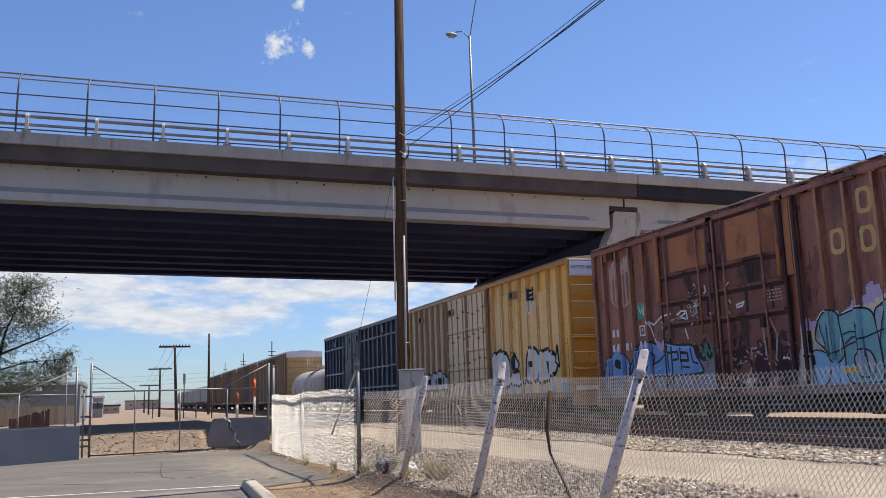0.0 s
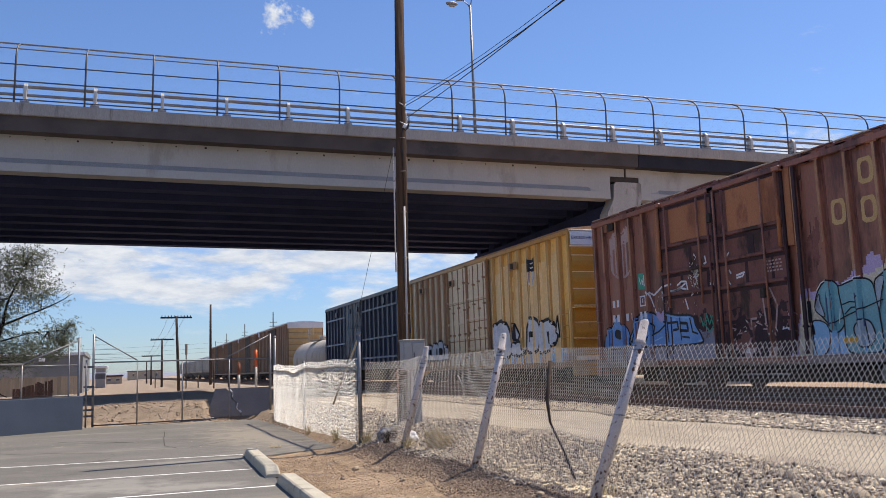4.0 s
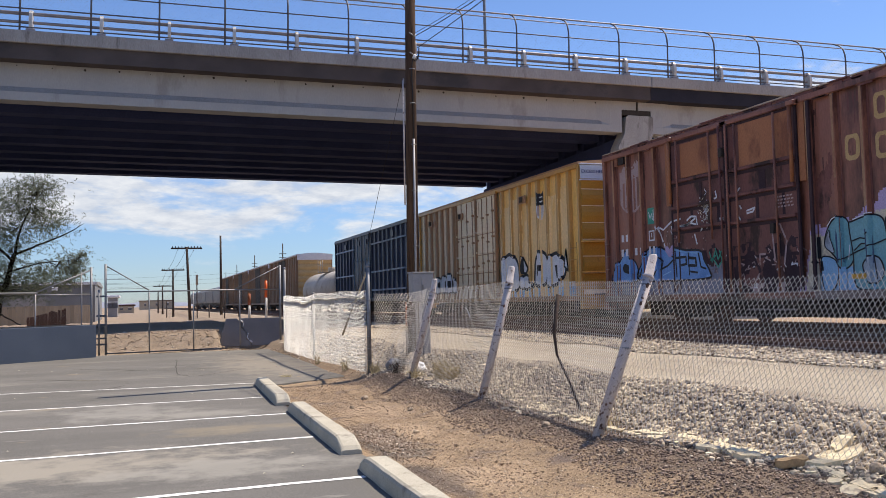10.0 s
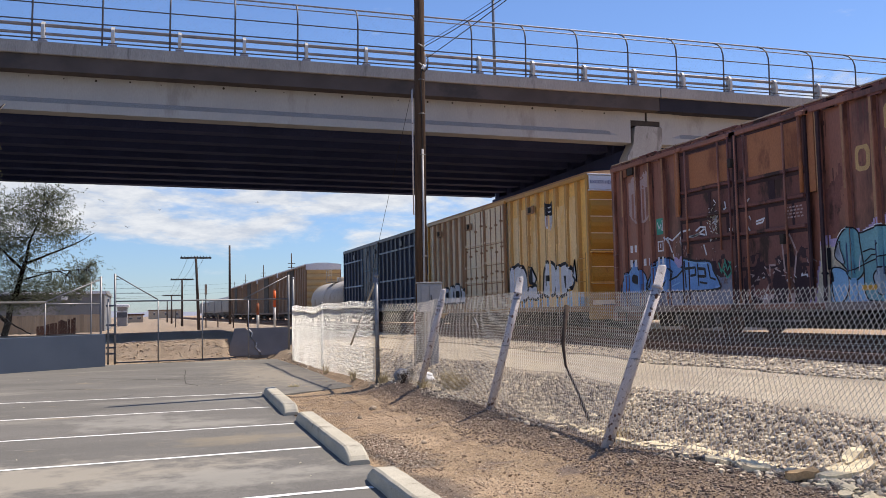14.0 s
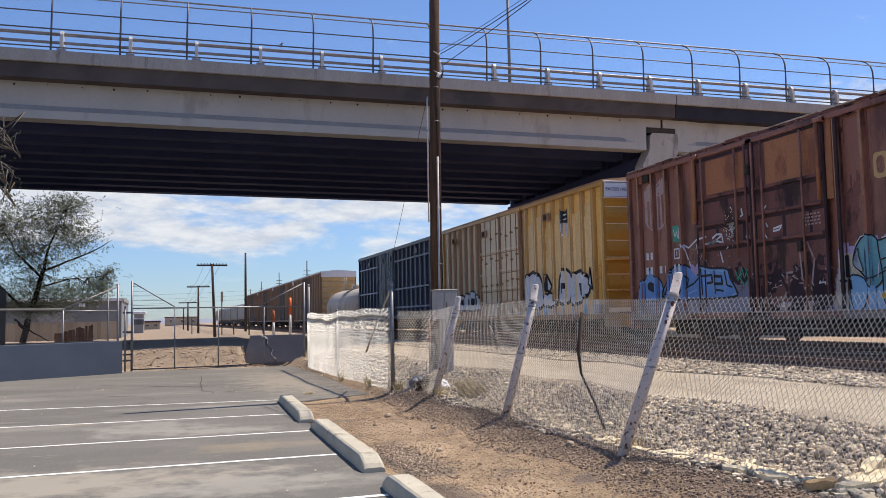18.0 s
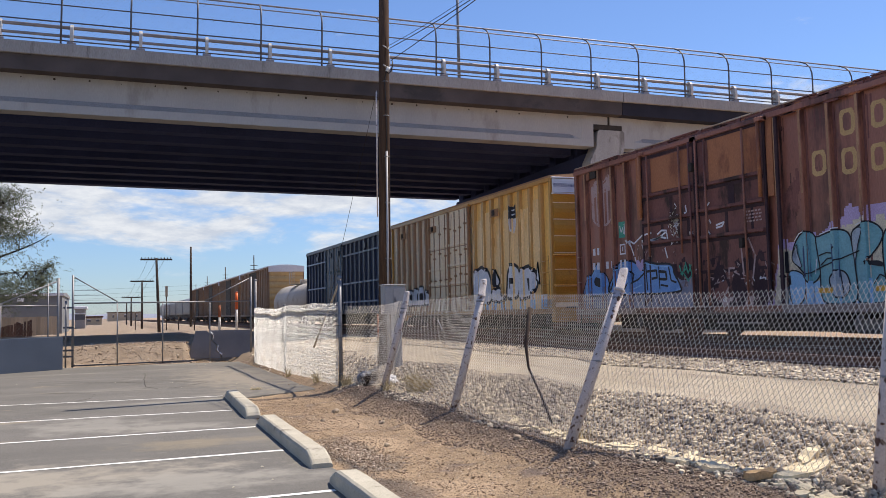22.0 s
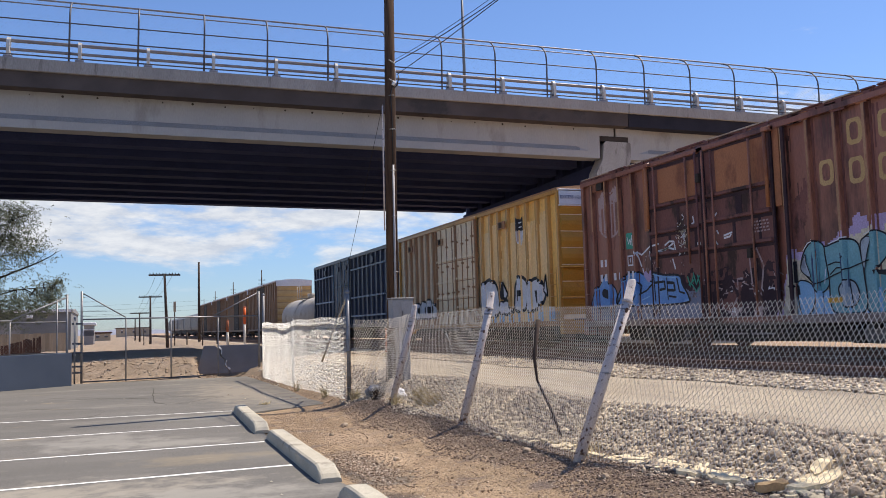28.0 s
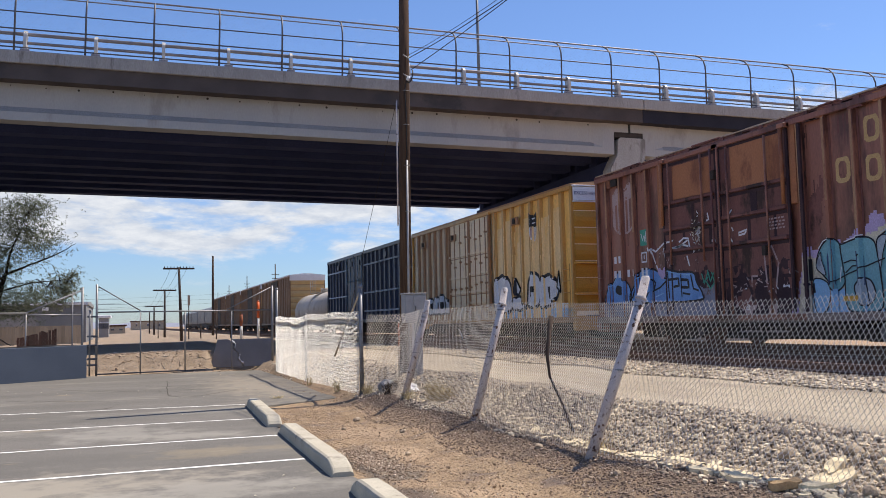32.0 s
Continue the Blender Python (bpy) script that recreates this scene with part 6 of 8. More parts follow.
def spray(side, name, pts, fill, layer, line=0.04, label="", sharp=False, edge=None):
    """A sprayed letter: a filled shape with a black outline."""
    ring = list(pts) if sharp else smooth(pts)
    ys, zs = [p[0] for p in ring], [p[1] for p in ring]
    side.patch(name, within(ring), min(ys) - 0.02, max(ys) + 0.02, min(zs) - 0.02, max(zs) + 0.02, fill, layer, cell=0.015, label=label)
    if line:
        side.stroke(name + "_outline", ring + ring[:2], line, edge or M["g_black"], layer + 1, label="black spray outline")


def bars(car, y0, y1, zs, ys, z0, z1, mat, depth=0.07, w=0.07):
    """Stiffening bars on a door or panel, in car space."""
    for z in zs:
        part("bar", box(-HALF - 0.03 - depth, -HALF - 0.02, y0, y1, z - w / 2, z + w / 2, 0.008), mat, car)
    for y in ys:
        part("bar", box(-HALF - 0.03 - depth * 0.8, -HALF - 0.02, y - w / 2, y + w / 2, z0, z1, 0.008), mat, car)


def letter(side, y, z, wide, high, mat, holes=1, layer=1):
    """A plain hollow block in place of a stencilled letter."""
    t = wide * 0.24
    side.patch("stencil_block", lambda a, b: (abs(a - y) / (wide / 2)) ** 3.5 + (abs(b - z) / (high / 2)) ** 3.5 < 1 and not (abs(a - y) / (wide / 2 - t)) ** 3.5 + (abs(b - z) / (high / 2 - t)) ** 3.5 < 1, y - wide / 2, y + wide / 2, z - high / 2, z + high / 2, mat, layer, cell=0.016, label="faded tan stencilled block")


def brown_details():
    c = brown
    S = Side(c, B0, brown_posts, 0.12, 0.10, [(15.33, 17.66), (17.72, 20.02)])
    q = lambda y: y - B0
    # doors: bleached upper panels, bars, locking rods
    for y0, y1, z0, z1 in ((17.98, 19.55, 4.62, 5.52), (15.47, 17.18, 4.56, 5.58)):
        part("door_panel", box(-HALF - 0.05, -HALF - 0.03, q(y0), q(y1), z0, z1, 0.004), M["brown_pale"], c, "sun-bleached door panel")
    for y0, y1 in ((20.08, 20.29), (15.04, 15.23)):
        part("door_panel", box(-HALF - 0.02, -HALF + 0.06, q(y0), q(y1), 3.96, 5.68, 0.004), M["brown_pale"], c, "sun-bleached strip")
    bars(c, q(17.84), q(20.0), (4.56, 3.86, 3.29), (), 1.6, 5.6, M["brown_dark"], w=0.08)
    bars(c, q(15.35), q(17.6), (4.52, 3.91, 3.25), (), 1.6, 5.6, M["brown_dark"], w=0.08)
    # black strips below bars and hoods, painted as the shade under them
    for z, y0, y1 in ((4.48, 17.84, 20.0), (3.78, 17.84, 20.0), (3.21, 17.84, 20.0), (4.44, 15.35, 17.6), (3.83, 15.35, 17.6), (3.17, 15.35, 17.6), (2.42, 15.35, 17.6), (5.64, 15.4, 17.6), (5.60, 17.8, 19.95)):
        part("soot_line", box(-HALF - 0.04, -HALF - 0.02, q(y0), q(y1), z - 0.05, z + 0.03), M["soot_shade"], c)
    # dark seams at the door edges
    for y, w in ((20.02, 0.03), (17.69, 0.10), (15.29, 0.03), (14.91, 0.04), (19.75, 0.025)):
        part("soot_line", box(-HALF - 0.045, -HALF - 0.0, q(y) - w, q(y) + w, 1.6, 5.66), M["soot_shade"], c)
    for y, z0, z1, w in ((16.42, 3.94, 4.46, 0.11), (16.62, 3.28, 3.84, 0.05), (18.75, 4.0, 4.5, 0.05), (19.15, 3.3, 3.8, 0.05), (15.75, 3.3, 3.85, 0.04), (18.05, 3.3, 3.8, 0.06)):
        part("soot_line", box(-HALF - 0.037, -HALF - 0.02, q(y) - w, q(y) + w, z0, z1), M["soot_shade"], c)
    for y, z0, z1, m in ((19.95, 3.98, 5.72, "brown_pale"), (19.62, 2.92, 5.62, "brown_mid"), (18.22, 2.92, 5.62, "brown_mid"), (17.82, 1.6, 5.66, "brown_dark"), (17.56, 1.6, 5.66, "brown_mid"), (17.22, 1.6, 5.6, "brown_mid"), (15.87, 1.6, 5.6, "brown_mid"), (15.34, 3.96, 5.70, "brown_pale")):
        part("locking_rod", rod((-HALF - 0.13, q(y), z0), (-HALF - 0.13, q(y), z1), 0.045 if m == "brown_pale" else 0.028, n=8), M[m], c)
        if m == "brown_pale":
            part("rod_bracket", box(-HALF - 0.18, -HALF - 0.02, q(y) - 0.16, q(y) + 0.06, z1 - 0.06, z1 + 0.04, 0.01), M["brown_mid"], c)
    for k, (lo, hi) in enumerate(((15.36, 17.58), (17.82, 19.98))):
        S.patch("soot_stain", lambda y, z, k=k: z < 2.75 + 0.35 * noise.noise((y * 1.3, k, 3)) and noise.noise((y * 2.6, z * 1.9, 7 + k)) + 0.5 * noise.noise((y * 8, z * 5, 2)) > -0.10 + 0.30 * max(0, z - 2.3), lo, hi, 1.56, 3.15, M["soot_shade"], 0.6, cell=0.03, label="sooty stain")
    for y0, y1 in ((14.2, 14.9), (13.5, 14.18), (20.3, 20.85)):
        S.patch("soot_stain", lambda y, z, m=(y0 + y1) / 2: noise.noise((y * 3.0, z * 0.7, 4)) + 0.3 * noise.noise((y * 9, z * 4, 1)) > 0.16 + 0.1 * (z - 4), y0, y1, 3.0, 5.6, M["brown_dark"], 0.6, cell=0.035)
    for y, z in ((17.72, 5.0), (16.0, 3.0)):
        part("lock", box(-HALF - 0.19, -HALF - 0.09, q(y) - 0.06, q(y) + 0.06, z - 0.11, z + 0.11, 0.01), M["black"], c)
    for k in range(24):
        y = 6.9 + k * 0.7
        part("roof_clip", box(-HALF - 0.03, -HALF + 0.02, q(y), q(y) + 0.16, 5.80, 5.86 + 0.02 * (k % 2)), M["brown_dark"], c)
    rr = random.Random(31)
    for k in range(70):
        y, z0 = rr.uniform(6.8, 23.4), rr.choice((5.62, 5.6, 4.4, 3.6))
        ln = rr.uniform(0.15, 0.9)
        S.stroke("rust_run", [(y, z0), (y + rr.uniform(-0.02, 0.02), z0 - ln)], rr.uniform(0.015, 0.05), M["brown_dark"], 0.5)
    for k in range(44):
        y = rr.uniform(6.7, 23.2)
        part("roof_flake", box(-HALF - 0.012, -HALF + 0.02, q(y), q(y) + rr.uniform(0.1, 0.5), 5.69 - rr.uniform(0.0, 0.05), 5.84), M["brown_dark"] if k % 3 else M["brown_pale"], c)
    # pale, rust-flecked rim pieces: the sunlit roof edge painted in
    y = 23.6
    while y > 7.0:
        ln = rr.uniform(0.3, 1.3)
        part("roof_rim", box(-HALF - 0.035, -HALF + 0.03, q(y - ln), q(y), 5.885, 5.905 + rr.uniform(0, 0.02)), M["sunlit_rust_rim"] if rr.random() < 0.7 else M["brown_dark"], c)
        y -= ln + rr.uniform(0.0, 0.08)
    part("defect_plate", box(-HALF - 0.005, -HALF + 0.05, q(22.80), q(22.98), 5.44, 5.68), M["brown_pale"], c)
    part("defect_plate", box(-HALF - 0.005, -HALF + 0.05, q(22.46), q(22.76), 5.46, 5.70), M["black"], c)
    # bleached paint on the upper part of the posts
    for k, y in enumerate(brown_posts):
        lo = 4.25 + 0.3 * math.sin(k * 2.1) if y > 20 else 3.55 + 0.45 * math.sin(k * 1.7)
        part("post_face", box(-HALF - 0.005, -HALF + 0.01, q(y) - 0.018, q(y) + 0.043, lo, 5.66), M["post_tan"], c, "sun-bleached tan face of a side post")
    # stencils, left as plain shapes
    for y, z in ((13.07, 5.18), (12.30, 5.18), (13.85, 4.48), (13.07, 4.40), (12.35, 4.36), (11.5, 5.18), (11.5, 4.36), (10.7, 4.4)):
        letter(S, y, z, 0.40, 0.54, M["letter_tan"])

    def shield(y, z):
        u = (y - 22.26) / 0.60
        a = abs(u)
        top = 5.38 - 0.08 * u + 0.07 * math.cos((a - 0.55) * 9.0)
        foot = 3.98 + 0.42 * max(0.0, a - 0.1) ** 2.4
        if a > 1 or z > top or z < foot or a < 0.05:
            return False
        if z < 4.95 - 0.08 * u:
            rim = a > 0.86 or z < foot + 0.07
            return rim or abs((a * 3.1) % 1 - 0.5) < 0.20
        return noise.noise((y * 9, z * 9, 3)) > -0.42

    S.patch("shield_emblem", shield, 21.62, 22.9, 3.9, 5.6, M["mauve"], 1, cell=0.022, label="faded mauve shield emblem")
    for y in (22.80, 22.56):
        S.patch("stencil_bar", lambda a, b: True, y - 0.075, y + 0.075, 3.16, 3.38, M["g_white"], 1, label="white stencilled bar")
    for y, w in ((22.79, 0.07), (22.55, 0.07), (22.05, 0.07), (21.83, 0.03), (21.33, 0.06), (21.10, 0.07)):
        S.patch("stencil_bar", lambda a, b: True, y - w, y + w, 2.73, 2.97, M["g_white"], 7, label="white stencilled bar")
    S.patch("green_tag", lambda a, b: True, 20.97, 21.44, 3.57, 4.05, M["g_green"], 1, label="green sticker square")
    for pts in ([(21.36, 3.92), (21.3, 3.72), (21.2, 3.86), (21.18, 3.68)], [(21.13, 3.96), (21.12, 3.66), (21.06, 3.7)]):
        S.stroke("green_mark", pts, 0.035, M["g_white"], 2)
    S.patch("stencil_frame", lambda a, b: not (abs(a - 21.25) < 0.1 and abs(b - 3.24) < 0.11) or (abs(a - 21.25) < 0.03 and abs(b - 3.24) < 0.06), 21.11, 21.39, 3.09, 3.39, M["g_white"], 1, cell=0.02)
    # white tag over the door
    W = M["g_white"]
    for pts in ([(20.92, 3.47), (20.80, 3.26), (20.68, 3.02)], [(20.92, 3.47), (20.66, 3.35), (20.25, 3.55)], [(20.27, 3.42), (20.24, 3.2), (20.16, 3.02)], [(20.02, 3.53), (19.63, 3.56)], [(19.70, 3.37), (19.35, 3.38), (19.00, 3.52)],
                [(19.38, 3.49), (19.18, 3.58), (18.97, 3.56), (18.92, 3.30)], [(19.64, 3.33), (19.25, 3.42), (18.98, 3.36)], [(19.06, 3.12), (18.96, 2.84)], [(20.64, 2.98), (20.60, 2.86)], [(18.14, 4.12), (18.10, 3.95), (18.20, 3.92)]):
        S.stroke("white_tag", pts, 0.05, W, 3)
    S.patch("white_mark", lambda a, b: True, 17.87, 18.02, 3.37, 3.47, W, 3)
    for pts in ([(17.34, 3.66), (17.32, 3.28)], [(17.24, 3.66), (17.18, 3.56)], [(17.30, 3.40), (17.22, 3.30)], [(17.0, 3.50), (16.69, 3.55)], [(17.0, 3.44), (16.78, 3.46), (16.72, 3.52)], [(17.30, 4.0), (17.2, 4.08)]):
        S.stroke("white_tag", pts, 0.045, W, 3)
    r3 = random.Random(21)
    for k in range(46):
        y, z = r3.gauss(18.58, 0.13), r3.gauss(3.70, 0.19)
        S.stroke("white_scribble", [(y, z), (y + r3.uniform(-0.07, 0.07), z + r3.uniform(-0.10, 0.10)), (y + r3.uniform(-0.08, 0.08), z + r3.uniform(-0.10, 0.10))], 0.022, W if k % 3 else M["g_cream"], 3)
    for k in range(26):
        y, z = r3.uniform(18.6, 20.6), r3.gauss(3.0, 0.18)
        S.stroke("white_scribble", [(y, z), (y + r3.uniform(-0.05, 0.05), z + r3.uniform(-0.10, 0.10))], 0.02, M["mauve"], 3)
    part("air_tank", rod((-0.95, q(12.1), 1.16), (-0.95, q(13.5), 1.16), 0.2, n=16), M["rail_grey"], c, "grey air tank under the floor")
    part("tool_box", box(-1.2, -0.7, q(9.0), q(10.4), 1.0, 1.35, 0.02), M["black"], c)
    for y in (15.9, 16.8):
        part("step_plate", box(-1.5, -1.25, q(y), q(y) + 0.5, 1.16, 1.19), M["rail_grey"], c)
    for k in range(4):
        for n in range(5):
            a = 15.98 - 0.11 * n - 0.03 * (k % 2)
            S.stroke("stencil_line", [(a, 3.70 - 0.075 * k), (a - 0.075, 3.705 - 0.075 * k)], 0.036, M["mauve"], 3)
    rng = random.Random(11)
    for k in range(40):
        y, z = rng.uniform(15.3, 18.6), rng.uniform(1.75, 2.5)
        S.stroke("white_scribble", [(y, z), (y + rng.uniform(-0.1, 0.1), z + rng.uniform(-0.12, 0.12)), (y + rng.uniform(-0.12, 0.12), z + rng.uniform(-0.1, 0.1))], rng.uniform(0.015, 0.035), M["mauve"] if k % 4 else W, 3)
    for pts in ([(16.1, 2.3), (16.15, 2.9), (15.9, 3.1), (15.7, 2.7), (15.8, 2.2)], [(15.95, 2.3), (15.95, 2.8)], [(16.6, 2.2), (16.6, 2.45), (16.4, 2.45)]):
        S.stroke("white_tag", pts, 0.05, M["mauve"], 3)
    S.patch("pale_haze", lambda y, z: z < 1.78 + 0.12 * noise.noise((y * 2.3, 0.5, 5)) + 0.06 * noise.noise((y * 9, 1.5, 5)), 14.9, 18.3, 1.46, 2.1, M["mauve"], 0.3, cell=0.03, label="pale smeared spray paint")
    # blue piece
    hazy = lambda y, z: noise.noise((y * 1.6, z * 2.4, 0)) * 0.35 + z < 2.22 + 0.06 * math.sin(y * 4)
    S.patch("grey_haze", hazy, 17.9, 23.5, 1.44, 2.5, M["g_haze"], 1, label="grey-blue spray haze")
    B = M["g_blue"]
    spray(S, "blue_letter", [(23.46, 2.02), (23.24, 2.46), (22.92, 2.62), (22.66, 2.90), (22.38, 2.70), (22.06, 2.44), (22.02, 2.02), (22.7, 1.95)], B, 2, 0.05, "blue spray letter")
    S.patch("letter_hole", blob([(22.70, 2.38, 22.54, 2.34, 0.13)]), 22.2, 23.0, 2.0, 2.7, M["g_black"], 4, cell=0.015)
    S.stroke("pale_highlight", [(23.28, 2.36), (22.98, 2.52), (22.74, 2.76)], 0.035, M["g_sky"], 4)
    spray(S, "blue_letter", [(21.98, 2.02), (21.80, 2.48), (21.46, 2.86), (20.9, 2.90), (20.45, 2.76), (20.1, 2.84), (19.5, 2.73), (18.84, 2.67), (18.70, 2.42), (18.48, 2.12), (18.6, 1.96), (20.2, 1.94)], B, 2, 0.055, "blue spray letters run together")
    for pts, w in (([(21.92, 2.10), (21.70, 2.52), (21.52, 2.74)], 0.06), ([(21.30, 2.02), (21.12, 2.22), (20.84, 2.27), (20.5, 2.36), (20.14, 2.56)], 0.05), ([(21.0, 2.66), (20.72, 2.50), (20.80, 2.30)], 0.06), ([(20.36, 2.62), (20.14, 2.56), (20.20, 2.22)], 0.045), ([(19.95, 2.78), (19.90, 2.04)], 0.05),
                   ([(19.92, 2.54), (19.47, 2.55), (19.45, 2.36), (19.70, 2.34)], 0.065), ([(19.38, 2.52), (19.06, 2.49), (19.03, 2.30), (19.38, 2.32)], 0.075), ([(19.36, 2.66), (19.34, 2.06)], 0.04), ([(18.93, 2.62), (18.84, 2.26), (18.62, 2.20)], 0.05), ([(19.30, 2.16), (18.98, 2.12)], 0.05)):
        S.stroke("black_stroke", pts, w, M["g_black"], 4)
    for pts in ([(21.62, 2.62), (21.36, 2.80), (20.9, 2.84)], [(20.05, 2.78), (19.5, 2.67), (18.95, 2.62)], [(20.75, 2.10), (20.35, 2.20)]):
        S.stroke("pale_highlight", pts, 0.03, M["g_sky"], 4)
    S.patch("lilac_heart", blob([(20.50, 2.80, 20.38, 2.68, 0.09), (20.24, 2.81, 20.36, 2.67, 0.09)]), 20.0, 20.8, 2.5, 3.0, M["g_lilac"], 6, cell=0.015)
    for pts in ([(18.46, 2.62), (18.36, 2.36), (18.20, 2.66)], [(18.22, 2.70), (18.12, 2.40), (17.98, 2.62)], [(18.30, 2.42), (18.12, 2.22), (17.94, 2.40)], [(18.42, 2.40), (18.2, 2.52)], [(18.06, 2.64), (17.94, 2.30)]):
        S.stroke("green_scrawl", pts, 0.04, M["g_green"], 6.5)
    # big teal piece with a pale cloud behind
    lil = lambda y, z: z < 2.98 + 0.50 * step(14.9 - y, 0.8, 1.9) + 0.07 * round(3.0 * noise.noise((math.floor(y * 5.2), 0.5, 3))) - 0.2 * step(y, 14.9, 15.4) and y < 15.40 - 0.20 * (z - 1.4) + 0.1 * noise.noise((z * 3, 1, 1))
    S.patch("lilac_cloud", lil, 6.7, 16.05, 1.55, 4.2, M["g_lilac"], 1, cell=0.04, label="lilac spray cloud")
    crm = lambda y, z: z < 2.80 + 0.42 * step(14.9 - y, 0.8, 1.9) + 0.06 * round(3.0 * noise.noise((math.floor(y * 5.2), 1.5, 8))) and y < 15.36 - 0.20 * (z - 1.4) + 0.06 * noise.noise((z * 4, 3, 1))
    S.patch("cream_cloud", crm, 6.7, 15.5, 1.5, 4.0, M["g_cream"], 2, cell=0.04, label="cream spray cloud")
    T, K = M["g_teal"], M["g_slate"]
    S.patch("pale_base", lambda y, z: y < 14.88 and z < 2.02 + 0.05 * math.sin(y * 5), 6.8, 15.0, 1.46, 2.3, M["g_sky"], 3, cell=0.05, label="pale blue spray base")
    for k, ring in enumerate((((14.71, 2.54), (14.64, 2.82), (14.46, 3.04), (14.24, 3.10), (14.04, 2.97), (13.95, 2.57), (13.94, 2.20), (14.16, 2.02), (14.36, 2.20), (14.55, 2.38)),
                              ((14.02, 2.90), (13.92, 2.97), (13.44, 3.06), (13.16, 2.96), (13.08, 2.66), (13.04, 2.33), (13.03, 1.66), (13.45, 1.58), (13.90, 1.66), (13.94, 2.30)),
                              ((13.09, 2.92), (12.96, 3.06), (12.71, 3.15), (12.47, 3.06), (12.35, 2.89), (12.45, 2.68), (12.70, 2.40), (12.38, 2.30), (12.34, 1.66), (12.7, 1.58), (13.02, 1.66), (13.04, 2.36)),
                              ((12.36, 2.74), (12.24, 2.99), (12.08, 3.10), (11.72, 3.15), (11.50, 2.92), (11.48, 2.30), (11.50, 1.66), (12.2, 1.60), (12.34, 2.1)),
                              ((11.5, 2.7), (11.36, 3.05), (11.0, 3.14), (10.66, 3.0), (10.6, 2.2), (10.62, 1.66), (11.4, 1.62)))):
        spray(S, "teal_letter", ring, T, 4 + 2 * (k % 2), 0.035, "teal spray letter")
    spray(S, "pale_leaf", ((14.82, 2.20), (14.67, 2.30), (14.42, 2.21), (14.34, 2.03), (14.37, 1.80), (14.50, 1.60), (14.76, 1.60)), M["g_sky"], 8, 0.03, "pale blue spray shape")
    spray(S, "slate_ring", ((13.70, 2.08), (13.50, 2.24), (13.27, 2.18), (13.18, 1.90), (13.38, 1.70), (13.60, 1.82)), K, 8, 0.035, "slate grey spray shape")
    spray(S, "slate_side", ((14.70, 2.56), (14.56, 2.84), (14.54, 2.68), (14.44, 2.38), (14.56, 2.40)), K, 8, 0.02)
    spray(S, "slate_side", ((13.08, 2.90), (12.97, 3.04), (12.84, 3.02), (12.94, 2.72), (13.03, 2.42)), K, 8, 0.02)
    for pts in ([(13.94, 2.57), (13.74, 2.62), (13.62, 2.60), (13.46, 2.72)], [(13.90, 2.37), (13.72, 2.50), (13.52, 2.50)], [(14.40, 2.15), (13.8, 2.36), (13.2, 2.52), (12.9, 2.60)], [(12.74, 2.38), (12.39, 2.32)], [(12.6, 1.95), (12.45, 2.12), (12.30, 2.05)], [(12.2, 2.9), (12.16, 2.5)], [(13.40, 2.22), (13.34, 1.78)]):
        S.stroke("black_stroke", pts, 0.028, M["g_black"], 10)
    for pts in ([(14.60, 2.92), (14.46, 3.07), (14.26, 3.13)], [(13.9, 3.0), (13.7, 3.05), (13.4, 3.10)], [(12.98, 3.10), (12.74, 3.19)], [(14.05, 2.2), (14.0, 2.5)]):
        S.stroke("pale_highlight", pts, 0.022, W, 11)
    # navy bars at two posts: shade painted over the teal letters
    for y, z0, z1 in ((14.22, 2.15, 2.95), (13.45, 2.10, 2.78)):
        S.stroke("slate_shade", [(y, z0), (y + 0.02, z1)], 0.10, M["shade_navy"], 9.5)
    for pts, w in (([(14.86, 2.72), (14.86, 2.26)], 0.11), ([(14.90, 2.22), (15.03, 2.10), (14.97, 1.6)], 0.10), ([(14.80, 2.2), (14.78, 2.0)], 0.06), ([(12.72, 2.36), (12.38, 2.30)], 0.08)):
        S.stroke("black_stroke", pts, w, M["g_black"], 9)
    for y in (13.81, 12.38, 10.6):
        S.patch("amber_mark", lambda a, b: True, y - 0.20, y + 0.20, 1.80, 1.94, M["g_amber"], 11, label="amber reflective mark")


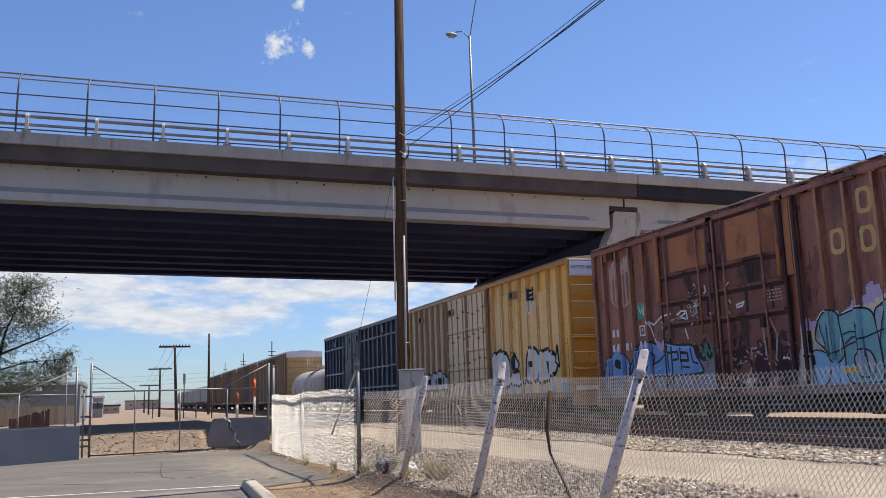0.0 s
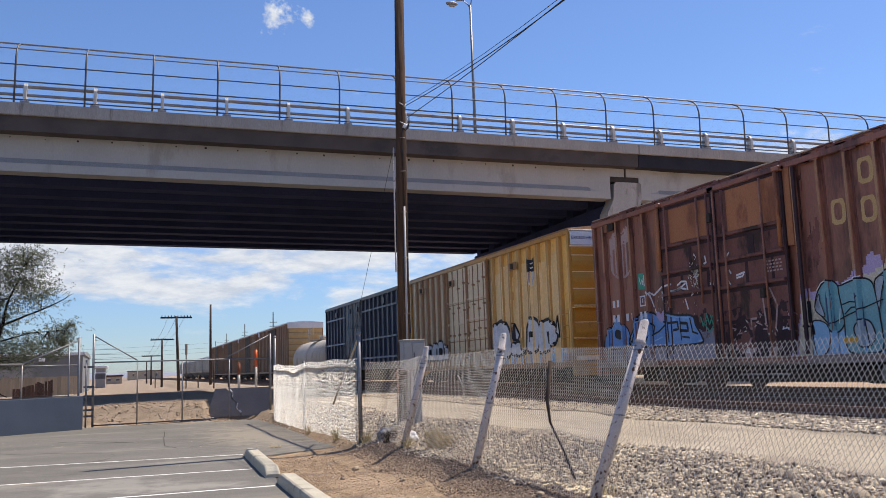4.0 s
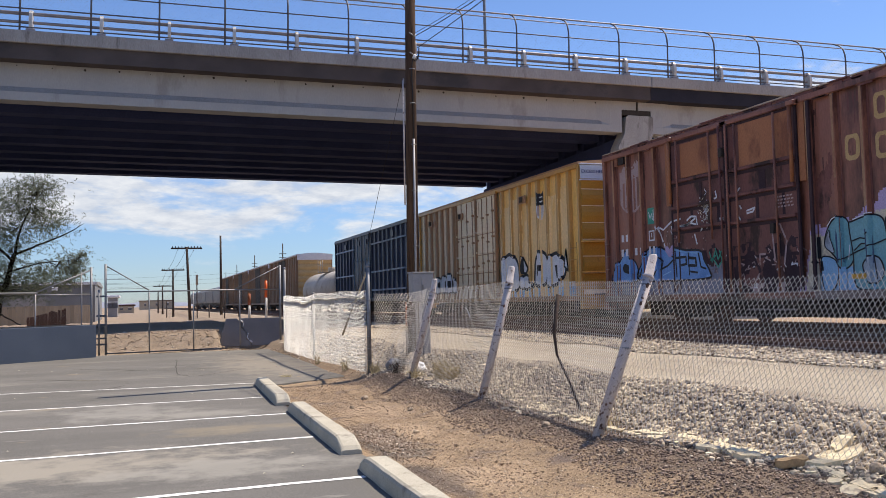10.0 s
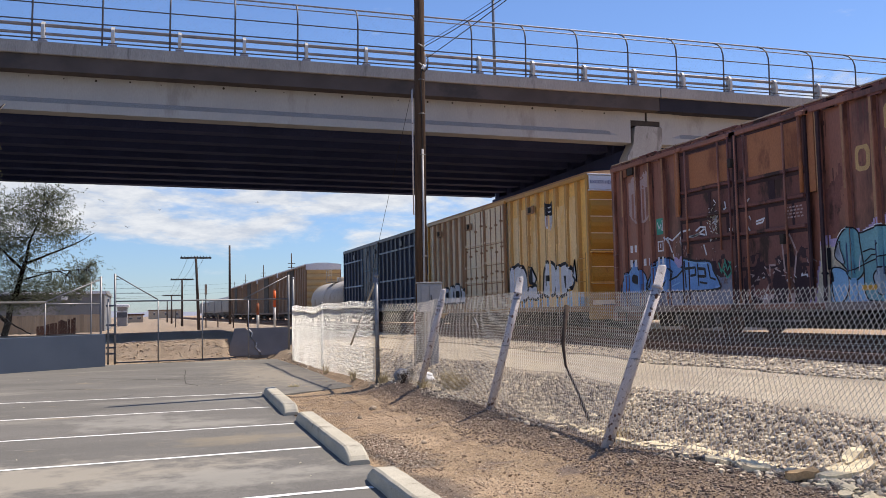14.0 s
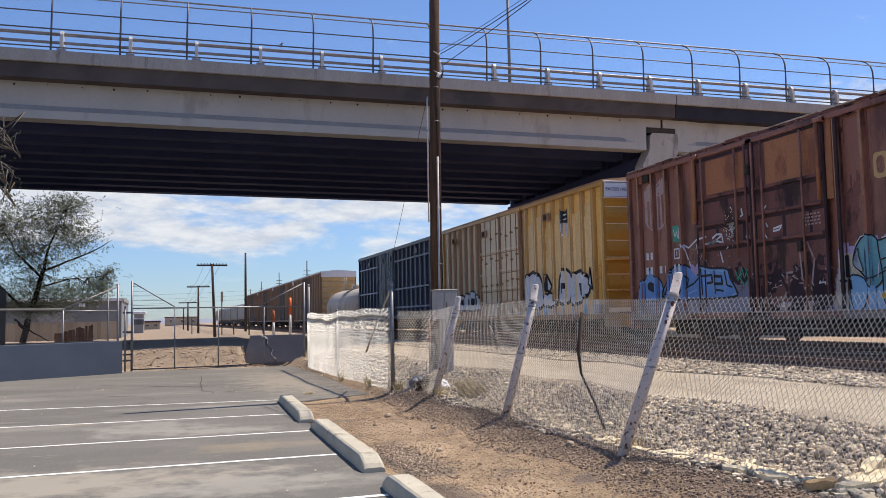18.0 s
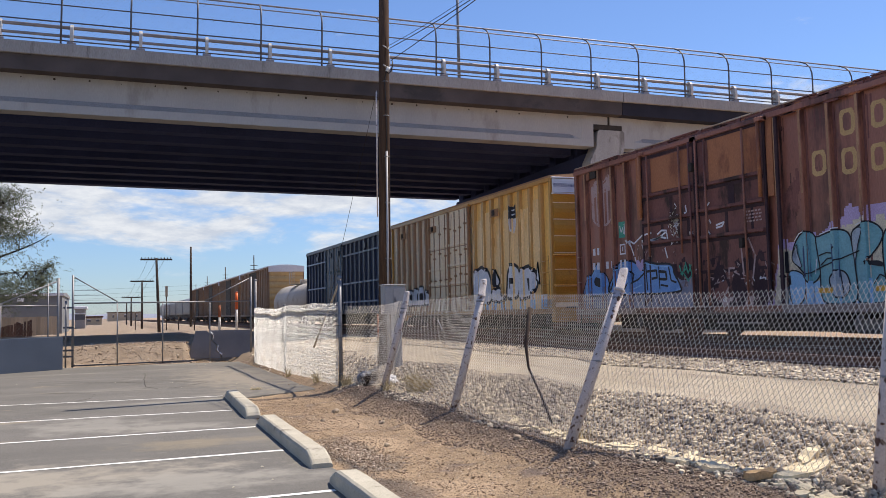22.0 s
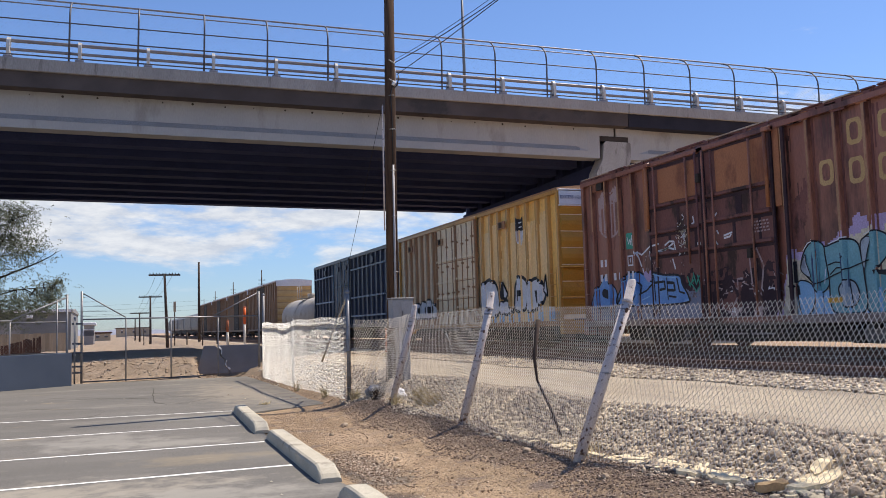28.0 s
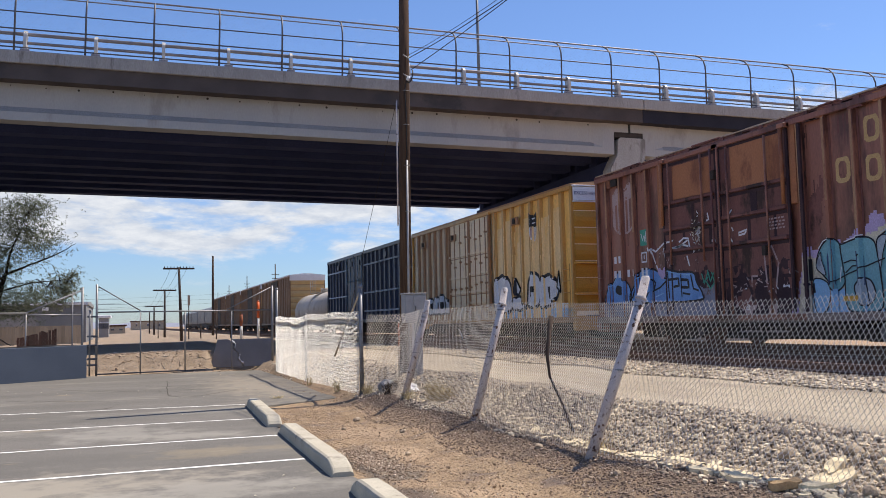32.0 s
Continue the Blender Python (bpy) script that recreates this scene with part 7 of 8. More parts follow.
def yellow_details():
    c = yellow
    doors = [(32.15, 34.25), (34.35, 36.6)]
    S = Side(c, Y0, ypost, 0.24, 0.12, doors)
    q = lambda y: y - Y0
    # side panels: bright yellow near the end, chalky cream beyond the doors
    edges = [25.4] + [y for y in ypost if y < 32] + [32.1]
    for a, b in zip(edges, edges[1:]):
        part("side_panel", box(-HALF + 0.112, -HALF + 0.118, q(a) + 0.02, q(b) - 0.02, 1.6, 5.8), M["yellow_car"], c)
    rng = random.Random(5)
    # lighter round-topped patches paint the reflection on each glossy panel
    for k, (a, b) in enumerate(zip(edges[1:], edges[2:])):
        m = (a + b) / 2
        S.patch("chalky_wear", lambda y, z, m=m, k=k: abs(y - m) < 0.33 - 0.10 * max(0, z - 4.7) ** 2 + 0.05 * noise.noise((z * 1.3, k, 2)) and z < 5.35 - 0.45 * ((k * 37) % 5) / 4, a, b, 1.6, 5.5, M["yellow_sheen"], 3, cell=0.045, label="pale sheen painted on a yellow panel")
    D, Bn = M["yellow_door"], M["rib_brown"]
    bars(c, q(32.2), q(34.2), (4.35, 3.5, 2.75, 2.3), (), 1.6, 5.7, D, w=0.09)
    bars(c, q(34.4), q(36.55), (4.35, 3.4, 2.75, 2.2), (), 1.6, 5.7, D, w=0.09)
    # brown strips just below the bars, drawn as the shadow they throw
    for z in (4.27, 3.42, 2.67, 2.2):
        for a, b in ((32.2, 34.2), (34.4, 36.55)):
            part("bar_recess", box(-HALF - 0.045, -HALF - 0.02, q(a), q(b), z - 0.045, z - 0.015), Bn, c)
    for y in (32.35, 32.9, 33.45, 34.05, 34.55, 35.2, 35.85, 36.4):
        part("locking_rod", rod((-HALF - 0.1, q(y), 1.6), (-HALF - 0.1, q(y), 5.7), 0.024, n=8), Bn, c)
        for z in (2.05, 3.0, 4.0, 5.0):
            z += rng.uniform(-0.12, 0.12)
            part("rod_guide", box(-HALF - 0.14, -HALF - 0.03, q(y) - 0.045, q(y) + 0.045, z - 0.035, z + 0.035, 0.006), Bn, c)
    for y in (34.3, 32.12, 36.65):
        part("door_post", box(-HALF - 0.09, -HALF + 0.02, q(y) - 0.05, q(y) + 0.05, 1.55, 5.8, 0.01), Bn, c)
    for y, z in ((29.5, 5.2), (36.0, 5.2), (40.1, 5.25)):
        part("placard_board", box(-HALF - 0.12, -HALF - 0.06, q(y) - 0.3, q(y) + 0.3, z - 0.14, z + 0.14, 0.01), M["rib_brown"], c)
        part("placard_tab", box(-HALF - 0.16, -HALF - 0.12, q(y) - 0.1, q(y) + 0.1, z - 0.1, z + 0.1, 0.01), M["black"], c)
    badge = lambda y, z, g: abs(y - 28.25) < (0.15 if z > 4.75 else 0.15 * max(0.0, 1 - ((4.75 - z) / 0.42) ** 2)) + g and 4.36 - g < z < 5.3 + g - 0.05 * math.cos((y - 28.25) * 14)
    S.patch("shield_emblem", lambda y, z: badge(y, z, 0.03), 27.95, 28.55, 4.28, 5.4, M["g_white"], 6, cell=0.02, label="white shield emblem")
    S.patch("shield_band", lambda y, z: badge(y, z, 0.035) and z > 4.86, 27.95, 28.55, 4.28, 5.4, M["g_black"], 7, cell=0.02, label="dark emblem band")
    for z in (5.0, 5.16):
        S.stroke("emblem_bar", [(28.37, z - 0.015), (28.13, z + 0.015)], 0.045, M["g_white"], 8)
    for k in range(3):
        S.patch("emblem_stripe", lambda y, z: badge(y, z, -0.01), 28.135 + 0.09 * k, 28.175 + 0.09 * k, 4.36, 4.9, M["mauve"], 7, cell=0.02)
    # end: white height board with words, ledges
    brd = part("height_board", box(-HALF + 0.05, HALF - 0.05, -0.09, -0.05, 5.42, 5.86, 0.006), M["white"], c, "white board with dark blue words")
    cu = bpy.data.curves.new("words", "FONT")
    cu.body, cu.size, cu.align_x, cu.extrude = "EXCESS HEIGHT", 0.15, "LEFT", 0.003
    cu.materials.append(M["sign_blue"])
    tx = new("words", cu)
    tx.matrix_basis = pose(-HALF + 0.08, -0.096, 5.6, 90, 0, 0)
    tx.parent = brd
    for z in (5.9, 5.38, 3.36, 2.37):
        part("end_ledge", box(-HALF + 0.04, HALF - 0.04, -0.18 if z < 4 else -0.12, 0.0, z - 0.02, z + 0.02, 0.006), M["white"] if z > 5 else M["yellow_car"], c)
    part("end_platform", box(-1.2, 1.2, -0.5, 0.0, 1.62, 1.66), M["black"], c)
    part("brake_wheel", rod((0.5, -0.24, 4.1), (0.5, -0.2, 4.1), 0.28, n=16), M["yellow_end"], c)
    part("air_hose", pipe([(-HALF + 0.02, q(35.90), 1.20), (-HALF, q(35.72), 1.12), (-HALF, q(35.55), 0.98), (-HALF, q(35.42), 0.86), (-HALF + 0.02, q(35.47), 0.80)], 0.03, 8), M["white"], c, "white looped air hose")
    # white bubble letters over a pale blue base
    S.patch("blue_base", lambda y, z: z < 2.10 + 0.14 * noise.noise((y * 2.2, z, 1)), 25.9, 32.0, 1.48, 2.4, M["g_white"], 1, cell=0.05, label="white spray base")
    S.patch("blue_base", lambda y, z: z < 1.92 + 0.08 * noise.noise((y * 1.3, z * 2, 6)), 25.55, 31.0, 1.47, 2.2, M["g_sky"], 2, cell=0.05, label="pale blue spray base")
    W = M["g_white"]
    spray(S, "white_letter", [(31.96, 1.95), (31.92, 2.85), (31.54, 3.18), (31.08, 3.27), (30.64, 3.12), (30.34, 2.68), (30.38, 1.95), (31.1, 1.86)], W, 5, 0.13, "white spray letter")
    S.patch("letter_hole", blob([(31.22, 2.66, 31.16, 2.30, 0.10)]), 30.9, 31.5, 2.1, 2.9, M["g_black"], 7.5, cell=0.015)
    spray(S, "white_letter", [(29.95, 3.10), (29.52, 2.66), (29.70, 2.48), (29.92, 2.50)], W, 5, 0.10, "white spray letter", sharp=True)
    spray(S, "white_letter", [(30.12, 2.02), (29.98, 2.34), (29.62, 2.42), (29.30, 2.22), (29.06, 1.98), (29.6, 1.88)], W, 5, 0.10, "white spray letter")
    spray(S, "white_letter", [(28.96, 2.10), (28.92, 2.60), (28.86, 2.92), (28.62, 3.16), (28.32, 3.21), (27.97, 3.05), (27.86, 2.70), (27.94, 2.24), (28.12, 2.04), (28.6, 1.98)], W, 5, 0.12, "white spray letter")
    S.patch("letter_hole", lambda y, z: not (y < 28.44 and z < 2.52), 28.30, 28.70, 2.36, 2.74, M["g_black"], 7.5, cell=0.015)
    spray(S, "white_letter", [(27.82, 2.02), (27.74, 2.72), (27.56, 3.02), (27.08, 3.09), (26.70, 2.92), (26.50, 2.53), (26.72, 2.22), (27.20, 2.02)], W, 5, 0.12, "white spray letter")
    S.patch("letter_hole", lambda y, z: abs(y - 27.17) < 0.13 * (z - 2.1) / 0.5, 26.95, 27.4, 2.24, 2.68, M["g_black"], 7.5, cell=0.015)
    spray(S, "white_letter", [(26.47, 3.18), (26.34, 2.44), (26.62, 2.62)], W, 7, 0.08, "white spray spike", sharp=True)
    for y0, y1, hi in ((39.85, 39.2, 2.62), (39.0, 38.4, 2.68), (38.25, 37.75, 2.76), (37.6, 37.1, 2.60)):
        spray(S, "white_letter", [(y0, 1.95), (y0 - 0.06, hi - 0.15), ((y0 + y1) / 2, hi), (y1 + 0.05, hi - 0.18), (y1, 1.95), ((y0 + y1) / 2, 1.88)], W, 5, 0.09, "white spray letter")
        S.patch("letter_hole", blob([((y0 + y1) / 2, 2.2, (y0 + y1) / 2, 2.36, 0.08)]), y1, y0, 2.0, 2.6, M["g_black"], 7.5, cell=0.02)
    left = [36.7] + [y for y in ypost if y > 37] + [42.15]
    for a, b in zip(left, left[1:]):
        part("side_panel", box(-HALF + 0.112, -HALF + 0.118, q(a) + 0.02, q(b) - 0.02, 1.6, 5.8), M["yellow_old"], c, "chalky cream side panel")


def navy_details():
    c = navy
    for y0, y1, zs in ((0.6, 7.9, (5.05, 3.35, 2.25)), (8.3, 9.9, (4.2,)), (10.2, 11.9, (4.2, 2.4)), (12.2, 17.8, (5.0, 3.3))):
        for z in zs:
            part("bar", box(-HALF - 0.03, -HALF + 0.02, y0, y1, z - 0.05, z + 0.05, 0.008), M["navy_bar"], c, "pale blue stiffening bar")
    for y in (8.2, 9.1, 10.05, 11.0, 12.0):
        part("locking_rod", rod((-HALF - 0.09, y, 1.8), (-HALF - 0.09, y, 5.7), 0.03, n=8), M["navy_bar"], c)
    for y, z in ((3.0, 5.35), (9.0, 5.3), (10.9, 5.3), (14.5, 5.3)):
        part("placard_board", box(-HALF - 0.1, -HALF - 0.04, y - 0.25, y + 0.25, z - 0.15, z + 0.15, 0.01), M["navy_car"], c)


brown_details()
yellow_details()
navy_details()


# ---- stones and litter ----
def scatter():
    rng = np.random.default_rng(7)

    def field(n, x0, x1, y0, y1, s0, s1, sink=0.3, near=0.0, skew=2.5):
        out = []
        for _ in range(n):
            y = y0 + (y1 - y0) * rng.random() ** (1 + near)
            x = rng.uniform(x0, x1) + 0.12 * math.sin(y * 1.7)
            s = s0 + (s1 - s0) * rng.random() ** skew
            out.append((x, y, height(x, y) + s * sink, s))
        return out

    st = field(34000, 4.8, 6.0, 1.5, 14, 0.009, 0.031, 0.55, 0.3, 1.6) + field(16000, 4.7, 6.15, 12, 31, 0.011, 0.036, 0.35, 0, 1.8) + field(220, 4.85, 5.7, 2, 14, 0.03, 0.06, 0.3)
    st += field(2500, 4.55, 5.0, 1.5, 20, 0.010, 0.035, 0.3)
    tagged(stones("ballast_stones", st, STONES, 1, 1.0), "loose pale and dark crushed stones on the bank", "stones", kind="stuff")
    st = field(21000, 8.5, 10.2, 4, 40, 0.018, 0.046, 0.5, 0.4, 2.0) + field(9000, 5.9, 8.8, 3, 34, 0.004, 0.011, 0.25, 0.5)
    tagged(stones("road_gravel", st, STONES, 2, 0.5), "scattered pale gravel on the service road", "gravel", kind="stuff")
    st = field(9000, 9.9, 17.3, 6, 46, 0.025, 0.05, 0.4)
    tagged(stones("track_ballast", st, DARKSTONE, 3), "dark oily ballast between the rails", "ballast", kind="stuff")
    st = field(44000, 2.32, 4.8, 3, 17.5, 0.003, 0.010, 0.35, 0.5) + field(500, 2.5, 4.7, 3, 18, 0.007, 0.016, 0.2) + field(500, 2.6, 4.4, 19, 31, 0.012, 0.03)
    st += [(x - 0.6, y, z, s) for x, y, z, s in field(1500, 3.6, 5.2, 6.5, 17.5, 0.006, 0.017, 0.3)]
    for _ in range(1500):                 # a low heap of gravel beside the kerb
        x, y, z = 2.70 + 0.15 * rng.normal(), 9.9 + 0.55 * rng.normal(), rng.uniform(0.006, 0.017)
        st.append((max(x, 2.36), y, height(x, y) + 0.5 * z, z))
    tagged(stones("dirt_pebbles", st, PEBBLES, 4), "small brown pebbles on the dirt strip", "pebbles", kind="stuff")
    st = field(16000, 3.85, 4.78, 3, 17.0, 0.005, 0.017, 0.35, 0.3)
    tagged(stones("dark_grit", st, GRIT, 6, 0.8), "dark brown grit along the foot of the fence", "grit", kind="stuff")
    st = field(3200, -0.8, 4.4, 31.7, 35.0, 0.008, 0.036, 0.25, skew=3) + field(70, -0.6, 3.2, 31.8, 34.6, 0.03, 0.07, 0.2) + field(1500, 3.95, 4.6, 25.0, 31.5, 0.008, 0.035, 0.3)
    tagged(stones("mound_rubble", st, RUBBLE, 5), "brown rubble on the dirt mound behind the gate", "rubble", kind="stuff")
    # single rocks
    for x, y, s in ((5.35, 4.75, 0.075), (5.55, 5.3, 0.07), (3.62, 14.35, 0.065), (4.35, 9.0, 0.05), (3.75, 12.2, 0.05), (5.28, 6.08, 0.085), (5.5, 5.6, 0.08), (5.05, 5.0, 0.07), (3.2, 10.2, 0.04), (4.2, 7.1, 0.05), (3.1, 13.1, 0.04)):
        bm = bmesh.new()
        bmesh.ops.create_icosphere(bm, subdivisions=2, radius=s)
        for v in bm.verts:
            v.co *= 1 + 0.35 * noise.noise(v.co * (4 / s * 0.25) + Vector((x, y, 0)))
            v.co.z *= 0.7
        ob = part("rock", bm, M["tan_fence"])
        ob.location = (x, y, height(x, y) + s * 0.35)
        tagged(ob, "loose tan rock on the ground", "rock", "rocks")
    # crumbling pale plaster along the foot of the bank
    r2 = random.Random(9)
    verts, faces = [], []
    for k in range(300):
        y = r2.uniform(2.6, 11.0) if k < 240 else r2.uniform(13.5, 17)
        x = 4.80 + 0.08 * math.sin(y * 1.3) + 0.04 * math.sin(y * 3.7) + r2.gauss(0, 0.06)
        n, s = r2.randint(5, 7), r2.uniform(0.02, 0.075)
        z = height(x, y) + 0.018 + r2.uniform(0, 0.015)
        b = len(verts)
        tx, ty = r2.uniform(-0.2, 0.1), r2.uniform(-0.15, 0.1)
        ring = [(s * r2.uniform(0.5, 1.0) * math.cos(6.283 * j / n), 1.7 * s * r2.uniform(0.5, 1.0) * math.sin(6.283 * j / n)) for j in range(n)]
        for dz in (0.0, -0.025):
            verts += [(x + u, y + v, z + dz + u * tx + v * ty + 0.3 * u) for u, v in ring]
        faces.append(tuple(range(b, b + n)))
        faces += [(b + j, b + n + j, b + n + (j + 1) % n, b + (j + 1) % n) for j in range(n)]
    for k in range(17):
        y = 3.2 + 3.6 * k / 16 + r2.uniform(-0.1, 0.1)
        x = 4.86 + 0.08 * math.sin(y * 1.3) + r2.uniform(-0.05, 0.09)
        n, s = 9, r2.uniform(0.045, 0.11)
        z, b = height(x, y) + 0.02, len(verts)
        ring = [(s * r2.uniform(0.6, 1.0) * math.cos(6.283 * j / n), 1.6 * s * r2.uniform(0.6, 1.0) * math.sin(6.283 * j / n)) for j in range(n)]
        for dz in (0.0, -0.04):
            verts += [(x + u, y + v, z + dz + 0.25 * u) for u, v in ring]
        faces.append(tuple(range(b, b + n)))
        faces += [(b + j, b + n + j, b + n + (j + 1) % n, b + (j + 1) % n) for j in range(n)]
    # the ragged rim of the broken sheet, half buried
    n = 120
    rows = []
    for k in range(n + 1):
        y = 3.0 + 6.6 * k / n
        xm = 4.80 + 0.08 * math.sin(y * 1.3) + 0.04 * math.sin(y * 3.7)
        gap = noise.noise((y * 1.7, 0.3, 5))
        half = max(0.010, (0.062 - 0.007 * (y - 3)) * (1 + 0.9 * gap) + 0.02 * noise.noise((y * 9, 1, 1)))
        b = len(verts)
        for u, dz in ((-1, -0.03), (-0.92, 0.012), (0.0, 0.020), (0.92, 0.016), (1, -0.03)):
            x = xm + u * half + 0.012 * noise.noise((y * 13, u, 2))
            verts.append((x, y, height(x, y) + dz + 0.022 + 0.012 * noise.noise((y * 8, u * 2, 4))))
        rows.append(b)
    for k in range(n):
        if noise.noise((k * 0.37, 2.0, 9.0)) < 0.12:
            faces += [(rows[k] + j, rows[k + 1] + j, rows[k + 1] + j + 1, rows[k] + j + 1) for j in range(4)]
    tagged(raw("plaster_rubble", verts, faces, M["plaster"]), "crumbled cream plaster along the foot of the bank", "rubble", kind="stuff")
    # larger broken slabs of the plaster and a rusty-tan scrap on them
    for x, y, rx, ry, turn, m, nm, lab, up in ((5.02, 5.42, 0.26, 0.13, -0.5, "plaster", "plaster_chunk", "broken cream plaster chunk on the stony bank", 0.055),
                                               (5.22, 5.52, 0.15, 0.08, 0.5, "plaster", "plaster_chunk", "broken cream plaster chunk on the stony bank", 0.07),
                                               (4.76, 6.12, 0.11, 0.20, 0.1, "plaster", "plaster_chunk", "broken cream plaster chunk on the stony bank", 0.045),
                                               (4.70, 6.50, 0.09, 0.18, -0.1, "plaster", "plaster_chunk", "broken cream plaster chunk on the stony bank", 0.045),
                                               (4.80, 5.60, 0.13, 0.08, -0.6, "scrap", "cardboard_scrap", "crumpled tan cardboard scrap on the bank", 0.075)):
        bm = bmesh.new()
        n, rings = 16, 4
        edge = [r2.uniform(0.68, 1.05) for _ in range(n)]

        def spot(a, f):
            u, v = rx * f * edge[a] * math.cos(6.283 * a / n), ry * f * edge[a] * math.sin(6.283 * a / n)
            px, py = x + u * math.cos(turn) - v * math.sin(turn), y + u * math.sin(turn) + v * math.cos(turn)
            return (px, py, height(px, py) + up + 0.022 * noise.noise((px * 14, py * 14, 1.0)))

        mid = bm.verts.new(spot(0, 0.0))
        loops = [[bm.verts.new(spot(a, (k + 1) / rings)) for a in range(n)] for k in range(rings)]
        skirt = [bm.verts.new((v.co.x, v.co.y, v.co.z - 0.06)) for v in loops[-1]]
        for a in range(n):
            b = (a + 1) % n
            bm.faces.new((mid, loops[0][a], loops[0][b]))
            for p, q in zip(loops, loops[1:] + [skirt]):
                bm.faces.new((p[a], q[a], q[b], p[b]))
        tagged(part(nm, bm, M[m]), lab, "plaster" if m == "plaster" else "scrap", "broken plaster chunks" if m == "plaster" else "")
    # white litter on the lot
    verts, faces = [], []
    for k in range(40):
        x, y, s = r2.uniform(-4, 2.2), r2.uniform(5, 27), r2.uniform(0.006, 0.02)
        b, z = len(verts), -0.005 * x + 0.024
        verts += [(x - s, y - s, z), (x + s, y - s * 0.4, z), (x + s * 0.6, y + s, z), (x, y, z + s * 0.7)]
        faces += [(b, b + 1, b + 3), (b + 1, b + 2, b + 3), (b + 2, b, b + 3)]
    tagged(raw("lot_litter", verts, faces, M["kerb"]), "tiny pale chips scattered on the asphalt", "litter", kind="stuff")


scatter()


def tuft(x, y, n, h, seed, mat, label):
    rng = random.Random(seed)
    verts, faces = [], []
    for _ in range(n):
        a, r = rng.uniform(0, 6.28), rng.uniform(0, 0.12)
        px, py = r * math.cos(a), r * math.sin(a)
        lx, ly, hh = rng.uniform(-0.16, 0.16), rng.uniform(-0.16, 0.16), h * rng.uniform(0.5, 1.1)
        w, b = 0.006, len(verts)
        verts += [(px - w, py, 0), (px + w, py, 0), (px + lx * 0.4 + w * 0.7, py + ly * 0.4, hh * 0.6), (px + lx * 0.4 - w * 0.7, py + ly * 0.4, hh * 0.6), (px + lx, py + ly, hh)]
        faces += [(b, b + 1, b + 2, b + 3), (b + 3, b + 2, b + 4)]
    ob = raw("grass_tuft", verts, faces, mat)
    ob.location = (x, y, height(x, y) - 0.01)
    tagged(ob, label, "grass", "dry grass tufts")


for k, (x, y, n, h) in enumerate(((4.95, 14.2, 320, 0.33), (5.02, 13.9, 200, 0.26), (4.75, 15.0, 50, 0.22), (4.6, 17.2, 60, 0.25), (4.5, 19.5, 40, 0.3), (4.45, 22.4, 30, 0.3), (3.1, 19.2, 40, 0.1), (4.75, 8.3, 40, 0.16))):
    tuft(x, y, n, h, 20 + k, M["straw"], "dry straw-coloured grass tuft by the fence")
for k, (x, y) in enumerate(((4.85, 16.5), (4.95, 16.9), (4.75, 16.2))):
    tuft(x, y, 90, 0.26, 50 + k, M["far_wood"], "dark dead weed tangle at the foot of the fence")


def trash_bag(x, y, size, mat, label):
    bm = bmesh.new()
    bmesh.ops.create_icosphere(bm, subdivisions=3, radius=0.14)
    for v in bm.verts:
        v.co *= 1 + 0.5 * noise.noise(v.co * 9)
        v.co.z = max(v.co.z * 0.8, -0.08)
        v.co *= size
    ob = part("plastic_bag", bm, M[mat])
    ob.location = (x, y, height(x, y) + 0.08 * size)
    tagged(ob, label, "plastic bag", "plastic bags")


trash_bag(4.98, 15.55, 1.0, "white", "crumpled white plastic bag by a fence post")
trash_bag(4.86, 16.75, 1.25, "grey_box", "crumpled grey plastic bag caught at the fence foot")


def marker(x, y, z, h, r, label, top="orange", low="white"):
    m = thing("marker_post", x, y, z, label=label, category="marker post", group="marker posts")
    part("tube", rod((0, 0, 0), (0, 0, h * 0.56), r, n=12), M[low], m, "pale lower tube")
    part("sleeve", rod((0, 0, h * 0.56), (0, 0, h * 0.97), r * 1.15, n=12), M[top], m, "orange sleeve")
    part("cap", rod((0, 0, h * 0.97), (0, 0, h), r * 1.15, r * 0.6, 12), M[top], m)


marker(8.12, 58.0, 0.55, 2.6, 0.08, "orange and white pipeline marker post")
marker(7.03, 58.0, 0.55, 1.75, 0.085, "weathered rusty orange and white marker post", "rust_orange")
marker(5.30, 17.4, 0.45, 1.12, 0.016, "thin faded pink and tan stake by the pole", "rust_orange", "tan_fence")
for x, y, h in ((5.45, 84.0, 4.1), (5.9, 76.0, 1.3), (6.6, 70.0, 2.2), (7.9, 72.0, 1.6), (3.3, 100.0, 1.8)):
    s = thing("stake", x, y, 0.33, label="thin upright stake by the railway", category="stake", group="stakes")
    part("shaft", rod((0, 0, 0), (0, 0, h), 0.05, n=8), M["far_wood"], s)
    if h > 3:
        part("plate", box(-0.11, 0.11, -0.07, -0.05, h - 0.95, h), M["tan_fence"], s)


